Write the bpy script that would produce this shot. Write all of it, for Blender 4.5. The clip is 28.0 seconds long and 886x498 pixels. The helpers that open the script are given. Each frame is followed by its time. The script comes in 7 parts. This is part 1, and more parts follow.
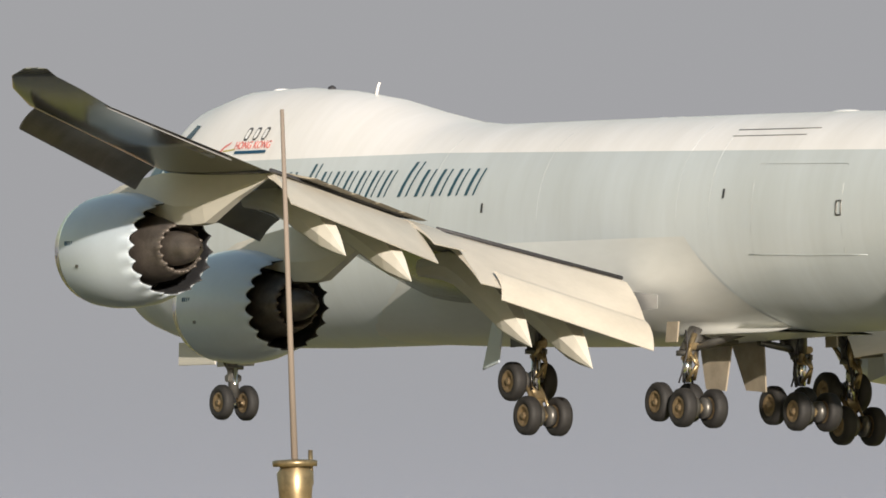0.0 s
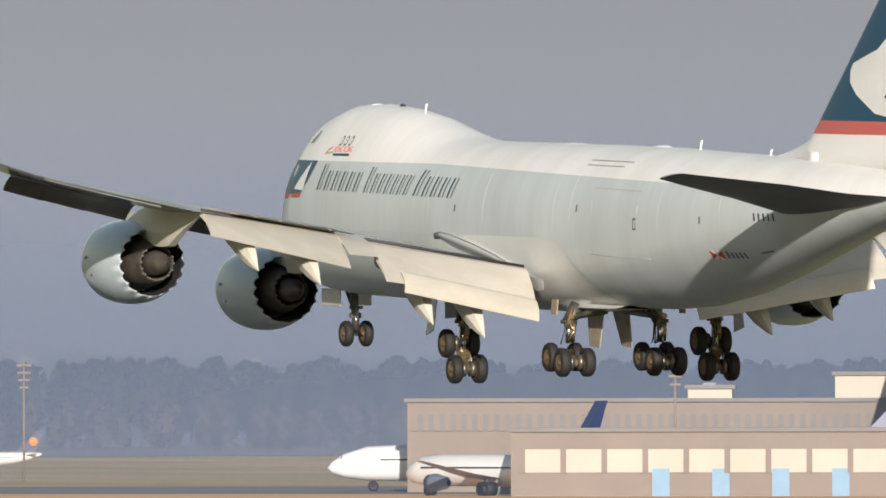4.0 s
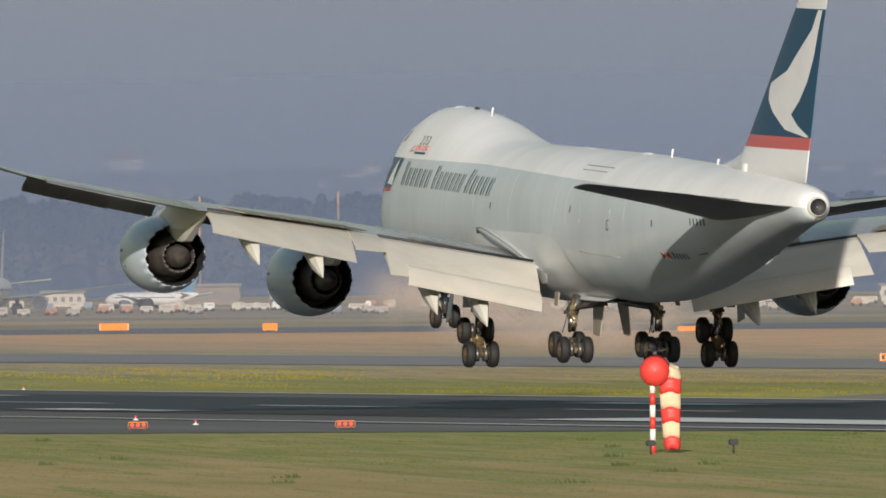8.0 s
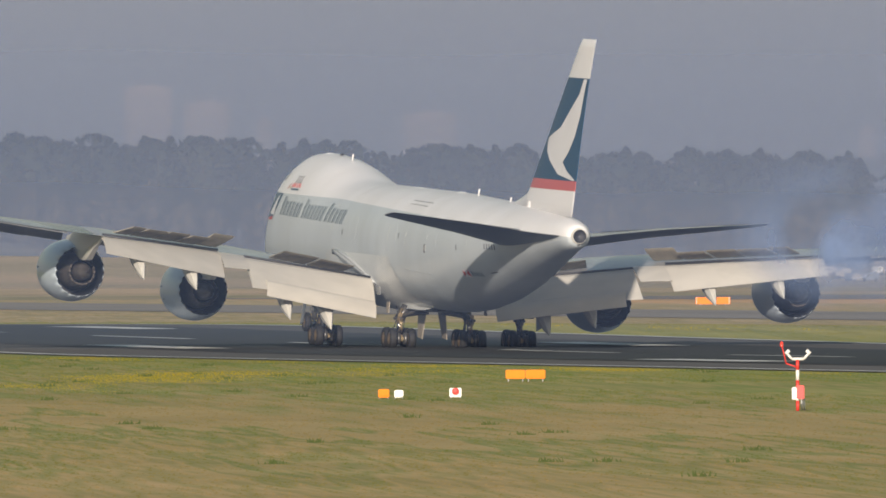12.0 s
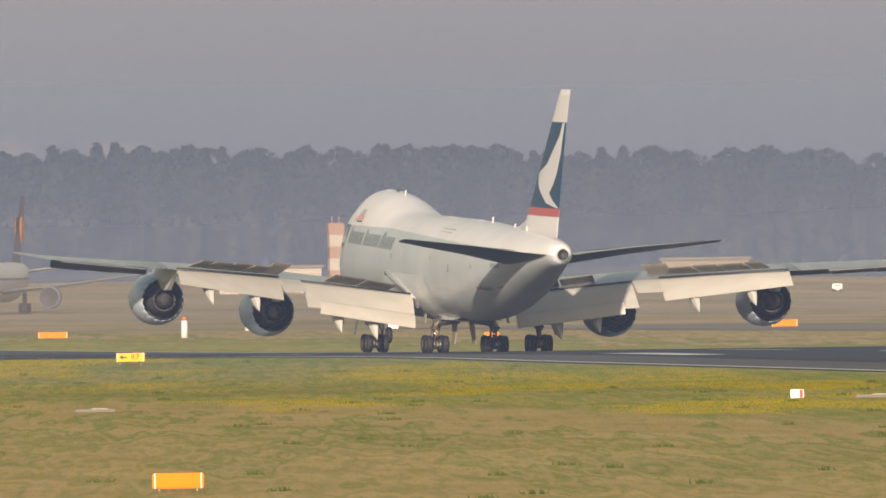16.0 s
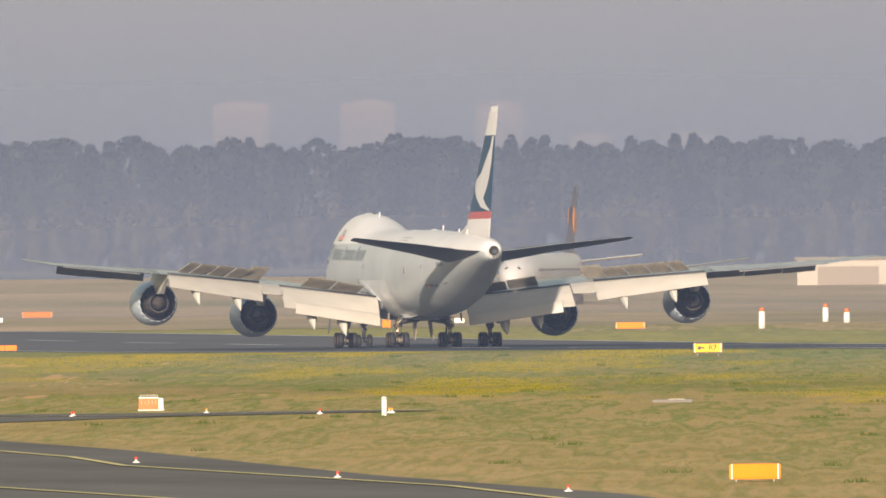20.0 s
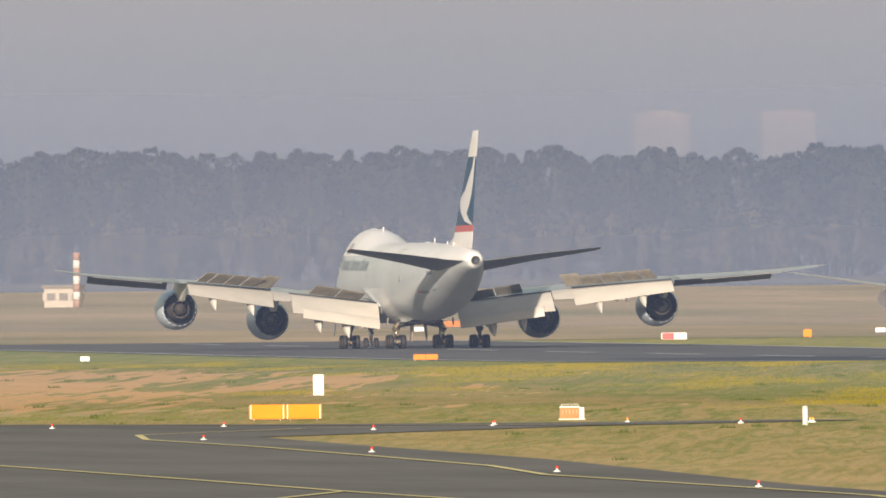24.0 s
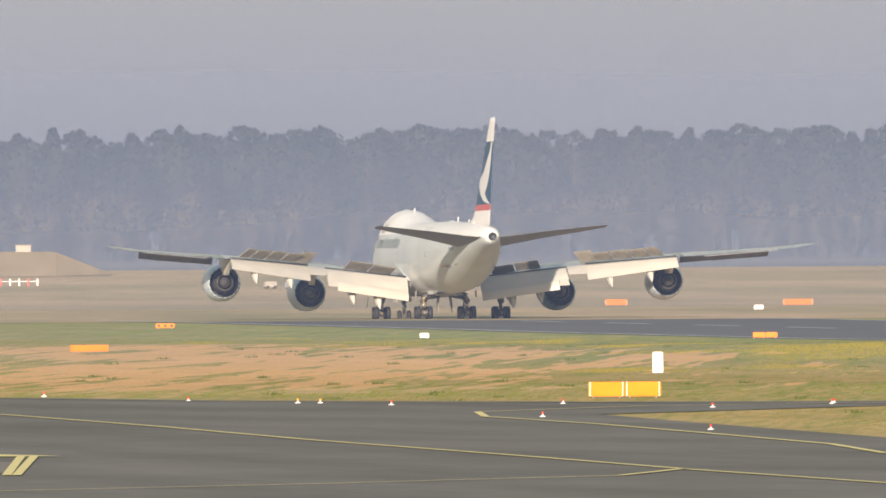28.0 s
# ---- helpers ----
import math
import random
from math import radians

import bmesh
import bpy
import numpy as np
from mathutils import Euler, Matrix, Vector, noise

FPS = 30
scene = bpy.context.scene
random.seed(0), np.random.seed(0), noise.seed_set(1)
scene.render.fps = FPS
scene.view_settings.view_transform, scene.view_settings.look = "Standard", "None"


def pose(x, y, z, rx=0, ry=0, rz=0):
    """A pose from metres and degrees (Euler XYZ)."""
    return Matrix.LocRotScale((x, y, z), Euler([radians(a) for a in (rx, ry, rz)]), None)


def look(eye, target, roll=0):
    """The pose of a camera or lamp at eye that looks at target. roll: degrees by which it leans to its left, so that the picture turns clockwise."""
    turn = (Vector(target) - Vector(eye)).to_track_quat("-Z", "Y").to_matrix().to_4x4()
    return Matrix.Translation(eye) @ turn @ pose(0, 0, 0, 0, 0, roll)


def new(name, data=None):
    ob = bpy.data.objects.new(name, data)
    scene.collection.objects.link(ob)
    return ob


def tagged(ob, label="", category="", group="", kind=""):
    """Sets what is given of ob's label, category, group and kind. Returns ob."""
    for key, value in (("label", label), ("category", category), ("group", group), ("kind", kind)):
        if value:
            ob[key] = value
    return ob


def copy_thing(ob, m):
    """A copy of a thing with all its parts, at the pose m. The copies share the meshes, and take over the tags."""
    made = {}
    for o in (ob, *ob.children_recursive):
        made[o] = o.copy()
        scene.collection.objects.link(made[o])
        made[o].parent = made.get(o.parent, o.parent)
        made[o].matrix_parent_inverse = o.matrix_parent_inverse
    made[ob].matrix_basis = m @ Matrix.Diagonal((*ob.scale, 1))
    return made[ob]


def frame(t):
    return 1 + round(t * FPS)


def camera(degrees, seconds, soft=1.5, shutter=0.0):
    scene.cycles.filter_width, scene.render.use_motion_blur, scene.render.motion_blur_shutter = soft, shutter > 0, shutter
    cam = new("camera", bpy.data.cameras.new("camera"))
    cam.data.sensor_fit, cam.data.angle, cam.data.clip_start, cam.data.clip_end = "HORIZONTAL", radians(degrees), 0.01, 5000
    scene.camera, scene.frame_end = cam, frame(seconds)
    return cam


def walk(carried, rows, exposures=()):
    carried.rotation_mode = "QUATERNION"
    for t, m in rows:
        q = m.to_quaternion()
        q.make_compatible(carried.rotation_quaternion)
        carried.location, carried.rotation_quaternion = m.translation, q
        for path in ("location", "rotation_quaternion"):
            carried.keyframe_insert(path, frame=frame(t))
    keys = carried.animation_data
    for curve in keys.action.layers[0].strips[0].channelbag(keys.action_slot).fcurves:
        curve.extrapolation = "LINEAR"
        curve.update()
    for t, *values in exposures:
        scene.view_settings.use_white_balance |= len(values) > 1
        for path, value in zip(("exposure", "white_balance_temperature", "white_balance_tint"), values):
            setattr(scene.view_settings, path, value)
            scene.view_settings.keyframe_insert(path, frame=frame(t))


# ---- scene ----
cam = camera(1.8222, 28.0, soft=1.7)
EYE = 7.96          # height of the camera over the field
RWY = 338.0         # the runway's centre line lies along y at this x


def aim(x, y, pan, tilt, lean):
    p, q = radians(pan), radians(tilt)
    d = Vector((math.sin(p) * math.cos(q), math.cos(p) * math.cos(q), math.sin(q)))
    return look((x, y, EYE), Vector((x, y, EYE)) + d * 100, lean)


# seconds, place on the plan, then degrees of pan (from +y towards +x), tilt and lean
WAY = [
    (0.0, -88.74, -61.55, 29.6965, 1.1672, 0.000),
    (0.5, -88.74, -61.55, 27.4981, 0.9559, 0.000),
    (1.0, -88.74, -61.55, 25.9566, 0.7829, 0.000),
    (1.5, -88.74, -61.55, 24.5215, 0.6634, 0.000),
    (2.0, -88.74, -61.55, 23.4057, 0.6181, 0.000),
    (2.5, -88.74, -61.55, 22.3685, 0.5747, 0.000),
    (3.0, -81.35, -56.42, 21.0570, 0.4462, 0.000),
    (3.5, -69.02, -47.88, 20.2566, 0.3697, -0.044),
    (4.0, -56.70, -39.33, 19.6027, 0.3205, -0.088),
    (4.5, -44.37, -30.78, 18.9488, 0.2713, -0.132),
    (5.0, -32.05, -22.23, 18.2949, 0.2222, -0.176),
    (5.5, -19.72, -13.68, 17.6410, 0.1730, -0.220),
    (6.0, -7.40, -5.13, 16.8962, 0.1300, -0.264),
    (6.5, 0.00, 0.00, 16.3577, 0.0962, -0.555),
    (7.0, 0.00, 0.00, 15.7113, 0.0461, -0.523),
    (7.5, 0.00, 0.00, 15.1433, 0.0093, -0.482),
    (8.0, 0.00, 0.00, 14.6498, -0.0123, -0.540),
    (8.5, 0.00, 0.00, 14.3604, 0.0057, -0.561),
    (9.0, 0.00, 0.00, 14.1410, 0.0165, -0.578),
    (9.5, 0.00, 0.00, 13.7647, 0.0065, -0.528),
    (10.0, 0.00, 0.00, 13.3856, -0.0111, -0.435),
    (10.5, 0.00, 0.00, 13.0300, -0.0383, -0.383),
    (11.0, 0.00, 0.00, 12.6857, -0.0601, -0.322),
    (11.5, 0.00, 0.00, 12.3557, -0.0702, -0.257),
    (13.5, 0.00, 0.00, 11.0915, -0.0275, -0.562),
    (14.0, 0.00, 0.00, 10.8312, -0.0030, -0.578),
    (14.5, 0.00, 0.00, 10.6154, -0.0035, -0.661),
    (15.0, 0.00, 0.00, 10.3976, -0.0037, -0.783),
    (15.5, 0.00, 0.00, 10.2079, -0.0057, -0.866),
    (16.0, 0.00, 0.00, 10.0307, -0.0085, -0.854),
    (16.5, 0.00, 0.00, 9.8531, -0.0021, -0.810),
    (17.0, 0.00, 0.00, 9.6827, -0.0012, -0.784),
    (17.5, 0.00, 0.00, 9.5262, -0.0130, -0.776),
    (18.0, 0.00, 0.00, 9.3669, -0.0252, -0.745),
    (18.5, 0.00, 0.00, 9.2305, -0.0321, -0.691),
    (19.0, 0.00, 0.00, 9.1024, -0.0255, -0.659),
    (19.5, 0.00, 0.00, 8.9684, -0.0157, -0.638),
    (20.0, 0.00, 0.00, 8.8421, -0.0124, -0.629),
    (20.5, 0.00, 0.00, 8.7212, -0.0167, -0.618),
    (22.5, 0.00, 0.00, 8.2855, -0.0442, -0.618),
    (23.0, 0.00, 0.00, 8.1698, -0.0365, -0.610),
    (23.5, 0.00, 0.00, 8.0667, -0.0160, -0.593),
    (24.0, 0.00, 0.00, 7.9762, 0.0155, -0.569),
    (24.5, 0.00, 0.00, 7.8818, 0.0273, -0.573),
    (25.0, 0.00, 0.00, 7.7739, 0.0173, -0.508),
    (25.5, 0.00, 0.00, 7.6688, 0.0066, -0.466),
    (26.0, 0.00, 0.00, 7.5712, -0.0046, -0.393),
    (26.5, 0.00, 0.00, 7.4913, -0.0093, -0.401),
    (27.0, 0.00, 0.00, 7.4181, -0.0174, -0.405),
    (27.5, 0.00, 0.00, 7.3516, -0.0194, -0.400),
    (28.0, 0.00, 0.00, 7.2768, -0.0257, -0.353),
]
walk(cam, [(r[0], aim(*r[1:])) for r in WAY],
     [(0, 0.47, 6350, 12), (1.5, 0.39, 6350, 12), (3.5, 0.38, 6250, 12), (5.5, 0.17, 6020, 10), (7, 0.15, 6020, 10), (8, 0.01, 6020, 10), (9, 0.10, 6080, 13), (11, 0.10, 6110, 13), (14, 0.31, 7040, 16), (17, 0.33, 7090, 16), (18, 0.50, 7090, 16), (20, 0.52, 6990, 16), (24, 0.55, 6880, 15), (26, 0.55, 6830, 15), (28, 0.72, 6780, 15)])

# ---- sky and sun ----
SUN_AZ, SUN_EL = 17.2, 13.0       # behind and to the left of the landing aircraft
to_sun = Vector((-math.sin(radians(SUN_AZ)) * math.cos(radians(SUN_EL)), -math.cos(radians(SUN_AZ)) * math.cos(radians(SUN_EL)), math.sin(radians(SUN_EL))))
world = bpy.data.worlds.new("sky")
scene.world = world
world.use_nodes = True
wn, wl = world.node_tree.nodes, world.node_tree.links
wn.clear()
sky = wn.new("ShaderNodeTexSky")
sky.sky_type, sky.sun_disc = "NISHITA", False
sky.sun_elevation, sky.sun_rotation = radians(SUN_EL), math.atan2(to_sun.x, to_sun.y)
sky.air_density, sky.dust_density = 1.6, 1.2
b1, b2 = wn.new("ShaderNodeBackground"), wn.new("ShaderNodeBackground")
b1.inputs[1].default_value = 0.082
b2.inputs[0].default_value = (0.263, 0.263, 0.264, 1)       # hazy air low over the horizon, all round
b2.inputs[1].default_value = 1.0
co, sep, ramp, mix, out = wn.new("ShaderNodeTexCoord"), wn.new("ShaderNodeSeparateXYZ"), wn.new("ShaderNodeMapRange"), wn.new("ShaderNodeMixShader"), wn.new("ShaderNodeOutputWorld")
ramp.inputs[1].default_value, ramp.inputs[2].default_value = 0.03, 0.16
wl.new(co.outputs["Generated"], sep.inputs[0])
wl.new(sep.outputs[2], ramp.inputs[0])
wl.new(ramp.outputs[0], mix.inputs[0])
wl.new(sky.outputs[0], b1.inputs[0])
wl.new(b2.outputs[0], mix.inputs[1])
wl.new(b1.outputs[0], mix.inputs[2])
wl.new(mix.outputs[0], out.inputs[0])
sun = new("sun", bpy.data.lights.new("sun", "SUN"))
sun.data.energy, sun.data.angle, sun.data.color = 5.0, radians(0.6), (1.0, 0.89, 0.74)
sun.matrix_world = look(to_sun * 200, (0, 0, 0))


# ---- materials ----
def mat(name, col, rough=0.6, metal=0.0, var=0.12, size=1.0, bump=0.0, col2=None, stretch=(1, 1, 1), coat=0.0):
    """A surface whose colour wanders between two tones at two scales, with a fine relief."""
    m = bpy.data.materials.new(name)
    m.use_nodes = True
    n, l = m.node_tree.nodes, m.node_tree.links
    p = n["Principled BSDF"]
    p.inputs["Roughness"].default_value, p.inputs["Metallic"].default_value = rough, metal
    p.inputs["Coat Weight"].default_value = coat
    c = n.new("ShaderNodeTexCoord")
    mp = n.new("ShaderNodeMapping")
    mp.inputs["Scale"].default_value = stretch
    l.new(c.outputs["Object"], mp.inputs[0])
    a, b = n.new("ShaderNodeTexNoise"), n.new("ShaderNodeTexNoise")
    a.inputs["Scale"].default_value, b.inputs["Scale"].default_value = 1 / size, 9 / size
    a.inputs["Detail"].default_value, b.inputs["Detail"].default_value = 4, 3
    for t in (a, b):
        l.new(mp.outputs[0], t.inputs["Vector"])
    ad = n.new("ShaderNodeMath")
    ad.operation = "MULTIPLY_ADD"
    l.new(b.outputs[0], ad.inputs[0])
    ad.inputs[1].default_value = 0.35
    l.new(a.outputs[0], ad.inputs[2])
    rp = n.new("ShaderNodeMapRange")
    rp.inputs[1].default_value, rp.inputs[2].default_value = 0.42, 0.95
    l.new(ad.outputs[0], rp.inputs[0])
    mx = n.new("ShaderNodeMix")
    mx.data_type = "RGBA"
    c2 = col2 or [v * (1 - var * 2) for v in col]
    mx.inputs[6].default_value, mx.inputs[7].default_value = (*col, 1), (*c2, 1)
    l.new(rp.outputs[0], mx.inputs[0])
    l.new(mx.outputs[2], p.inputs["Base Color"])
    if bump:
        bp = n.new("ShaderNodeBump")
        bp.inputs["Strength"].default_value, bp.inputs["Distance"].default_value = bump, size * 0.1
        l.new(b.outputs[0], bp.inputs["Height"])
        l.new(bp.outputs[0], p.inputs["Normal"])
    return m


def zoned(name, edges, cols, axis=2, rough=0.42, dirt=0.12, size=3.0, streak=(0.25, 1, 1), fall=None):
    """Paint in bands along one axis of the thing, with streaky dirt."""
    m = mat(name, cols[0], rough, var=dirt, size=size, stretch=streak, coat=0.08)
    n, l = m.node_tree.nodes, m.node_tree.links
    mx = [q for q in n if q.bl_idname == "ShaderNodeMix"][0]
    c = [q for q in n if q.bl_idname == "ShaderNodeTexCoord"][0]
    sp = n.new("ShaderNodeSeparateXYZ")
    l.new(c.outputs["Object"], sp.inputs[0])
    height = sp.outputs[axis]
    if fall:          # the band's edge runs down towards the tail
        dn, cl, ad2 = n.new("ShaderNodeMath"), n.new("ShaderNodeMath"), n.new("ShaderNodeMath")
        dn.operation, cl.operation, ad2.operation = "SUBTRACT", "MAXIMUM", "MULTIPLY_ADD"
        dn.inputs[0].default_value = fall[0]
        l.new(sp.outputs[0], dn.inputs[1])
        l.new(dn.outputs[0], cl.inputs[0])
        cl.inputs[1].default_value = 0.0
        l.new(cl.outputs[0], ad2.inputs[0])
        ad2.inputs[1].default_value = fall[1]
        l.new(height, ad2.inputs[2])
        height = ad2.outputs[0]
    prev = None
    for i, col in enumerate(cols):
        v = n.new("ShaderNodeRGB")
        v.outputs[0].default_value = (*col, 1)
        if prev is None:
            prev = v.outputs[0]
            continue
        g = n.new("ShaderNodeMath")
        g.operation = "GREATER_THAN"
        g.inputs[1].default_value = edges[i - 1]
        l.new(height, g.inputs[0])
        k = n.new("ShaderNodeMix")
        k.data_type = "RGBA"
        l.new(g.outputs[0], k.inputs[0])
        l.new(prev, k.inputs[6])
        l.new(v.outputs[0], k.inputs[7])
        prev = k.outputs[2]
    dk = n.new("ShaderNodeMix")
    dk.data_type, dk.blend_type = "RGBA", "MULTIPLY"
    dk.inputs[0].default_value = 1.0
    mx.inputs[6].default_value, mx.inputs[7].default_value = (1, 1, 1, 1), (1 - dirt * 2, 1 - dirt * 2.1, 1 - dirt * 2.4, 1)
    l.new(prev, dk.inputs[6])
    l.new(mx.outputs[2], dk.inputs[7])
    l.new(dk.outputs[2], n["Principled BSDF"].inputs["Base Color"])
    return m


def veil(name, col, density, size=20.0, lo=0.35, hi=0.75, top=None, low=0.0):
    """A see-through tinted sheet for haze, smoke or dust: lets most light by and scatters the rest."""
    m = bpy.data.materials.new(name)
    m.use_nodes = True
    n, l = m.node_tree.nodes, m.node_tree.links
    n.remove(n["Principled BSDF"])
    d, t2, tr, m1, m2 = n.new("ShaderNodeBsdfDiffuse"), n.new("ShaderNodeBsdfTranslucent"), n.new("ShaderNodeBsdfTransparent"), n.new("ShaderNodeMixShader"), n.new("ShaderNodeMixShader")
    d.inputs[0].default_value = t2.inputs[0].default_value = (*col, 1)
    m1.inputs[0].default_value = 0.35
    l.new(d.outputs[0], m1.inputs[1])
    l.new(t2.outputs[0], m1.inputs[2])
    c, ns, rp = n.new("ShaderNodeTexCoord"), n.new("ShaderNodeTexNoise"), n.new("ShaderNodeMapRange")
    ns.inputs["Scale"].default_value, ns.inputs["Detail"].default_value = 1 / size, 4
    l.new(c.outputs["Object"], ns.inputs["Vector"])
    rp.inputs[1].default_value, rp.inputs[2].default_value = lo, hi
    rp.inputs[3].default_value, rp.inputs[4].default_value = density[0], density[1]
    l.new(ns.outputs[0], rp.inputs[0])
    if top:          # thins out with height
        sp, fall, mu = n.new("ShaderNodeSeparateXYZ"), n.new("ShaderNodeMapRange"), n.new("ShaderNodeMath")
        fall.interpolation_type = "SMOOTHSTEP"
        fall.inputs[1].default_value, fall.inputs[2].default_value, fall.inputs[3].default_value, fall.inputs[4].default_value = 8.0, top, 1.0, 0.0
        l.new(c.outputs["Object"], sp.inputs[0])
        l.new(sp.outputs[2], fall.inputs[0])
        mu.operation = "MULTIPLY"
        l.new(rp.outputs[0], mu.inputs[0])
        l.new(fall.outputs[0], mu.inputs[1])
        l.new(mu.outputs[0], m2.inputs[0])
        if low:      # and thickens from the ground up
            foot, m3 = n.new("ShaderNodeMapRange"), n.new("ShaderNodeMath")
            foot.interpolation_type = "SMOOTHSTEP"
            foot.inputs[1].default_value, foot.inputs[2].default_value = 0.0, low
            l.new(sp.outputs[2], foot.inputs[0])
            m3.operation = "MULTIPLY"
            l.new(mu.outputs[0], m3.inputs[0])
            l.new(foot.outputs[0], m3.inputs[1])
            l.new(m3.outputs[0], m2.inputs[0])
    else:
        l.new(rp.outputs[0], m2.inputs[0])
    l.new(tr.outputs[0], m2.inputs[1])
    l.new(m1.outputs[0], m2.inputs[2])
    l.new(m2.outputs[0], n["Material Output"].inputs[0])
    return m


def glow(name, col, power):
    m = bpy.data.materials.new(name)
    m.use_nodes = True
    p = m.node_tree.nodes["Principled BSDF"]
    p.inputs["Base Color"].default_value = (*col, 1)
    p.inputs["Emission Color"].default_value, p.inputs["Emission Strength"].default_value = (*col, 1), power
    return m


WHITE, GREY_GREEN = (0.89, 0.88, 0.88), (0.575, 0.625, 0.65)
TEAL, RED = (0.005, 0.066, 0.140), (0.60, 0.13, 0.12)
M_FUS = zoned("fuselage_paint", [8.42], [GREY_GREEN, WHITE], dirt=0.07, size=1.6, streak=(0.55, 0.14, 0.10), fall=(14.0, 0.0185))
M_FIN = zoned("fin_paint", [10.05, 10.62, 16.55], [WHITE, RED, TEAL, WHITE], dirt=0.05, rough=0.5)
M_WHITE = mat("white_paint", WHITE, 0.35, var=0.06, size=2.0, coat=0.15)
M_FAIR = mat("fairing_paint", (0.62, 0.60, 0.54), 0.4, var=0.09, size=2.0, stretch=(0.3, 1, 1))
M_BELLY = mat("belly_fairing_paint", (0.60, 0.615, 0.60), 0.4, var=0.07, size=2.0, stretch=(0.3, 1, 1))
M_GDOOR = mat("gear_door_paint", (0.36, 0.31, 0.24), 0.5, var=0.2, size=0.6)
M_GREY = mat("wing_grey_paint", (0.37, 0.375, 0.38), 0.22, var=0.16, size=1.5, stretch=(0.4, 1, 1))
# tailplane underside: grey darkened to stand for shade
M_DARKW = mat("stabiliser_underside_shade", (0.12, 0.122, 0.128), 0.4, var=0.15, size=1.5)
M_FLAP = mat("flap_paint", (0.56, 0.53, 0.47), 0.42, var=0.09, size=0.9, stretch=(1, 0.3, 1))
M_NAC = mat("nacelle_paint", (0.50, 0.57, 0.64), 0.28, var=0.05, size=1.5, coat=0.25)
M_LIP = mat("bare_aluminium", (0.75, 0.75, 0.76), 0.25, metal=1.0, var=0.05)
M_HOT = mat("heat_stained_metal", (0.15, 0.13, 0.115), 0.48, metal=0.4, var=0.3, size=0.5)
M_DUCT = mat("dark_duct", (0.035, 0.036, 0.04), 0.6, var=0.2, size=0.5)
M_STEEL = mat("gear_steel", (0.17, 0.165, 0.155), 0.4, metal=0.6, var=0.25, size=0.3)
M_CHROME = mat("polished_strut", (0.8, 0.8, 0.8), 0.12, metal=1.0, var=0.03)
M_TYRE = mat("tyre_rubber", (0.020, 0.019, 0.019), 0.7, var=0.25, size=0.3, bump=0.2)
M_RIM = mat("wheel_rim", (0.30, 0.22, 0.13), 0.45, metal=0.5, var=0.2, size=0.2)
M_TEAL = mat("teal_paint", TEAL, 0.35, var=0.08, size=1.0)
M_RED = mat("red_paint", (0.60, 0.06, 0.05), 0.4, var=0.08, size=0.5)
M_GLASS = mat("dark_glass", (0.02, 0.025, 0.03), 0.08, var=0.1)
M_SPOIL = mat("spoiler_underside", (0.30, 0.27, 0.21), 0.6, var=0.25, size=0.9)
# grey darkened for parts in the wing's shade: slats and leg doors
M_SLAT = mat("shade_grey_paint", (0.17, 0.16, 0.145), 0.4, var=0.2, size=0.8)
M_BRASS = mat("brassy_fittings", (0.36, 0.28, 0.16), 0.36, metal=0.7, var=0.25, size=0.2)
M_JOINT = mat("skin_joint_paint", (0.47, 0.505, 0.52), 0.5, var=0.05)
# wing underside: shade put into the colour, streaks for the mirrored ground
M_UNDER = mat("wing_underside_shade", (0.15, 0.145, 0.135), 0.14, metal=0.25, var=0.35, size=1.6, stretch=(0.5, 0.35, 1))
M_SLOGAN = mat("faded_red_paint", (0.72, 0.22, 0.20), 0.5, var=0.05)
M_TRIM = mat("black_seal", (0.03, 0.03, 0.035), 0.6, var=0.1)


# ---- building blocks ----
def shape(verts, faces, smooth=False):
    me = bpy.data.meshes.new("shape")
    me.from_pydata([tuple(v) for v in verts], [], faces)
    me.update()
    bm = bmesh.new()
    bm.from_mesh(me)
    bpy.data.meshes.remove(me)
    bmesh.ops.recalc_face_normals(bm, faces=bm.faces)
    for f in bm.faces:
        f.smooth = smooth
    return bm


def part(name, bm, material, parent=None, label="", at=None):
    """Links a bmesh as one mesh object, under a thing or a part."""
    me = bpy.data.meshes.new(name)
    bm.to_mesh(me)
    bm.free()
    for m in (material if isinstance(material, (list, tuple)) else [material]):
        me.materials.append(m)
    ob = new(name, me)
    if parent:
        ob.parent = parent
    if at is not None:
        ob.matrix_basis = at
    if label:
        tagged(ob, label)
    return ob


def loft(rings, smooth=True, caps=True, closed=True):
    n, v, f = len(rings[0]), [], []
    for r in rings:
        v += list(r)
    for i in range(len(rings) - 1):
        for j in range(n if closed else n - 1):
            k = (j + 1) % n
            f.append((i * n + j, i * n + k, (i + 1) * n + k, (i + 1) * n + j))
    if caps and closed:
        f.append(tuple(range(n)))
        f.append(tuple(range((len(rings) - 1) * n, len(rings) * n)))
    bm = shape(v, f, smooth)
    if caps and closed:
        for q in bm.faces:
            if len(q.verts) > 4:
                q.smooth = False
    return bm


def box(sx, sy, sz, bevel=0.0, c=(0, 0, 0)):
    bm = bmesh.new()
    bmesh.ops.create_cube(bm, size=1)
    bmesh.ops.scale(bm, vec=(sx, sy, sz), verts=bm.verts)
    if bevel:
        bmesh.ops.bevel(bm, geom=bm.edges[:], offset=bevel, segments=2, affect="EDGES")
    bmesh.ops.translate(bm, vec=c, verts=bm.verts)
    return bm


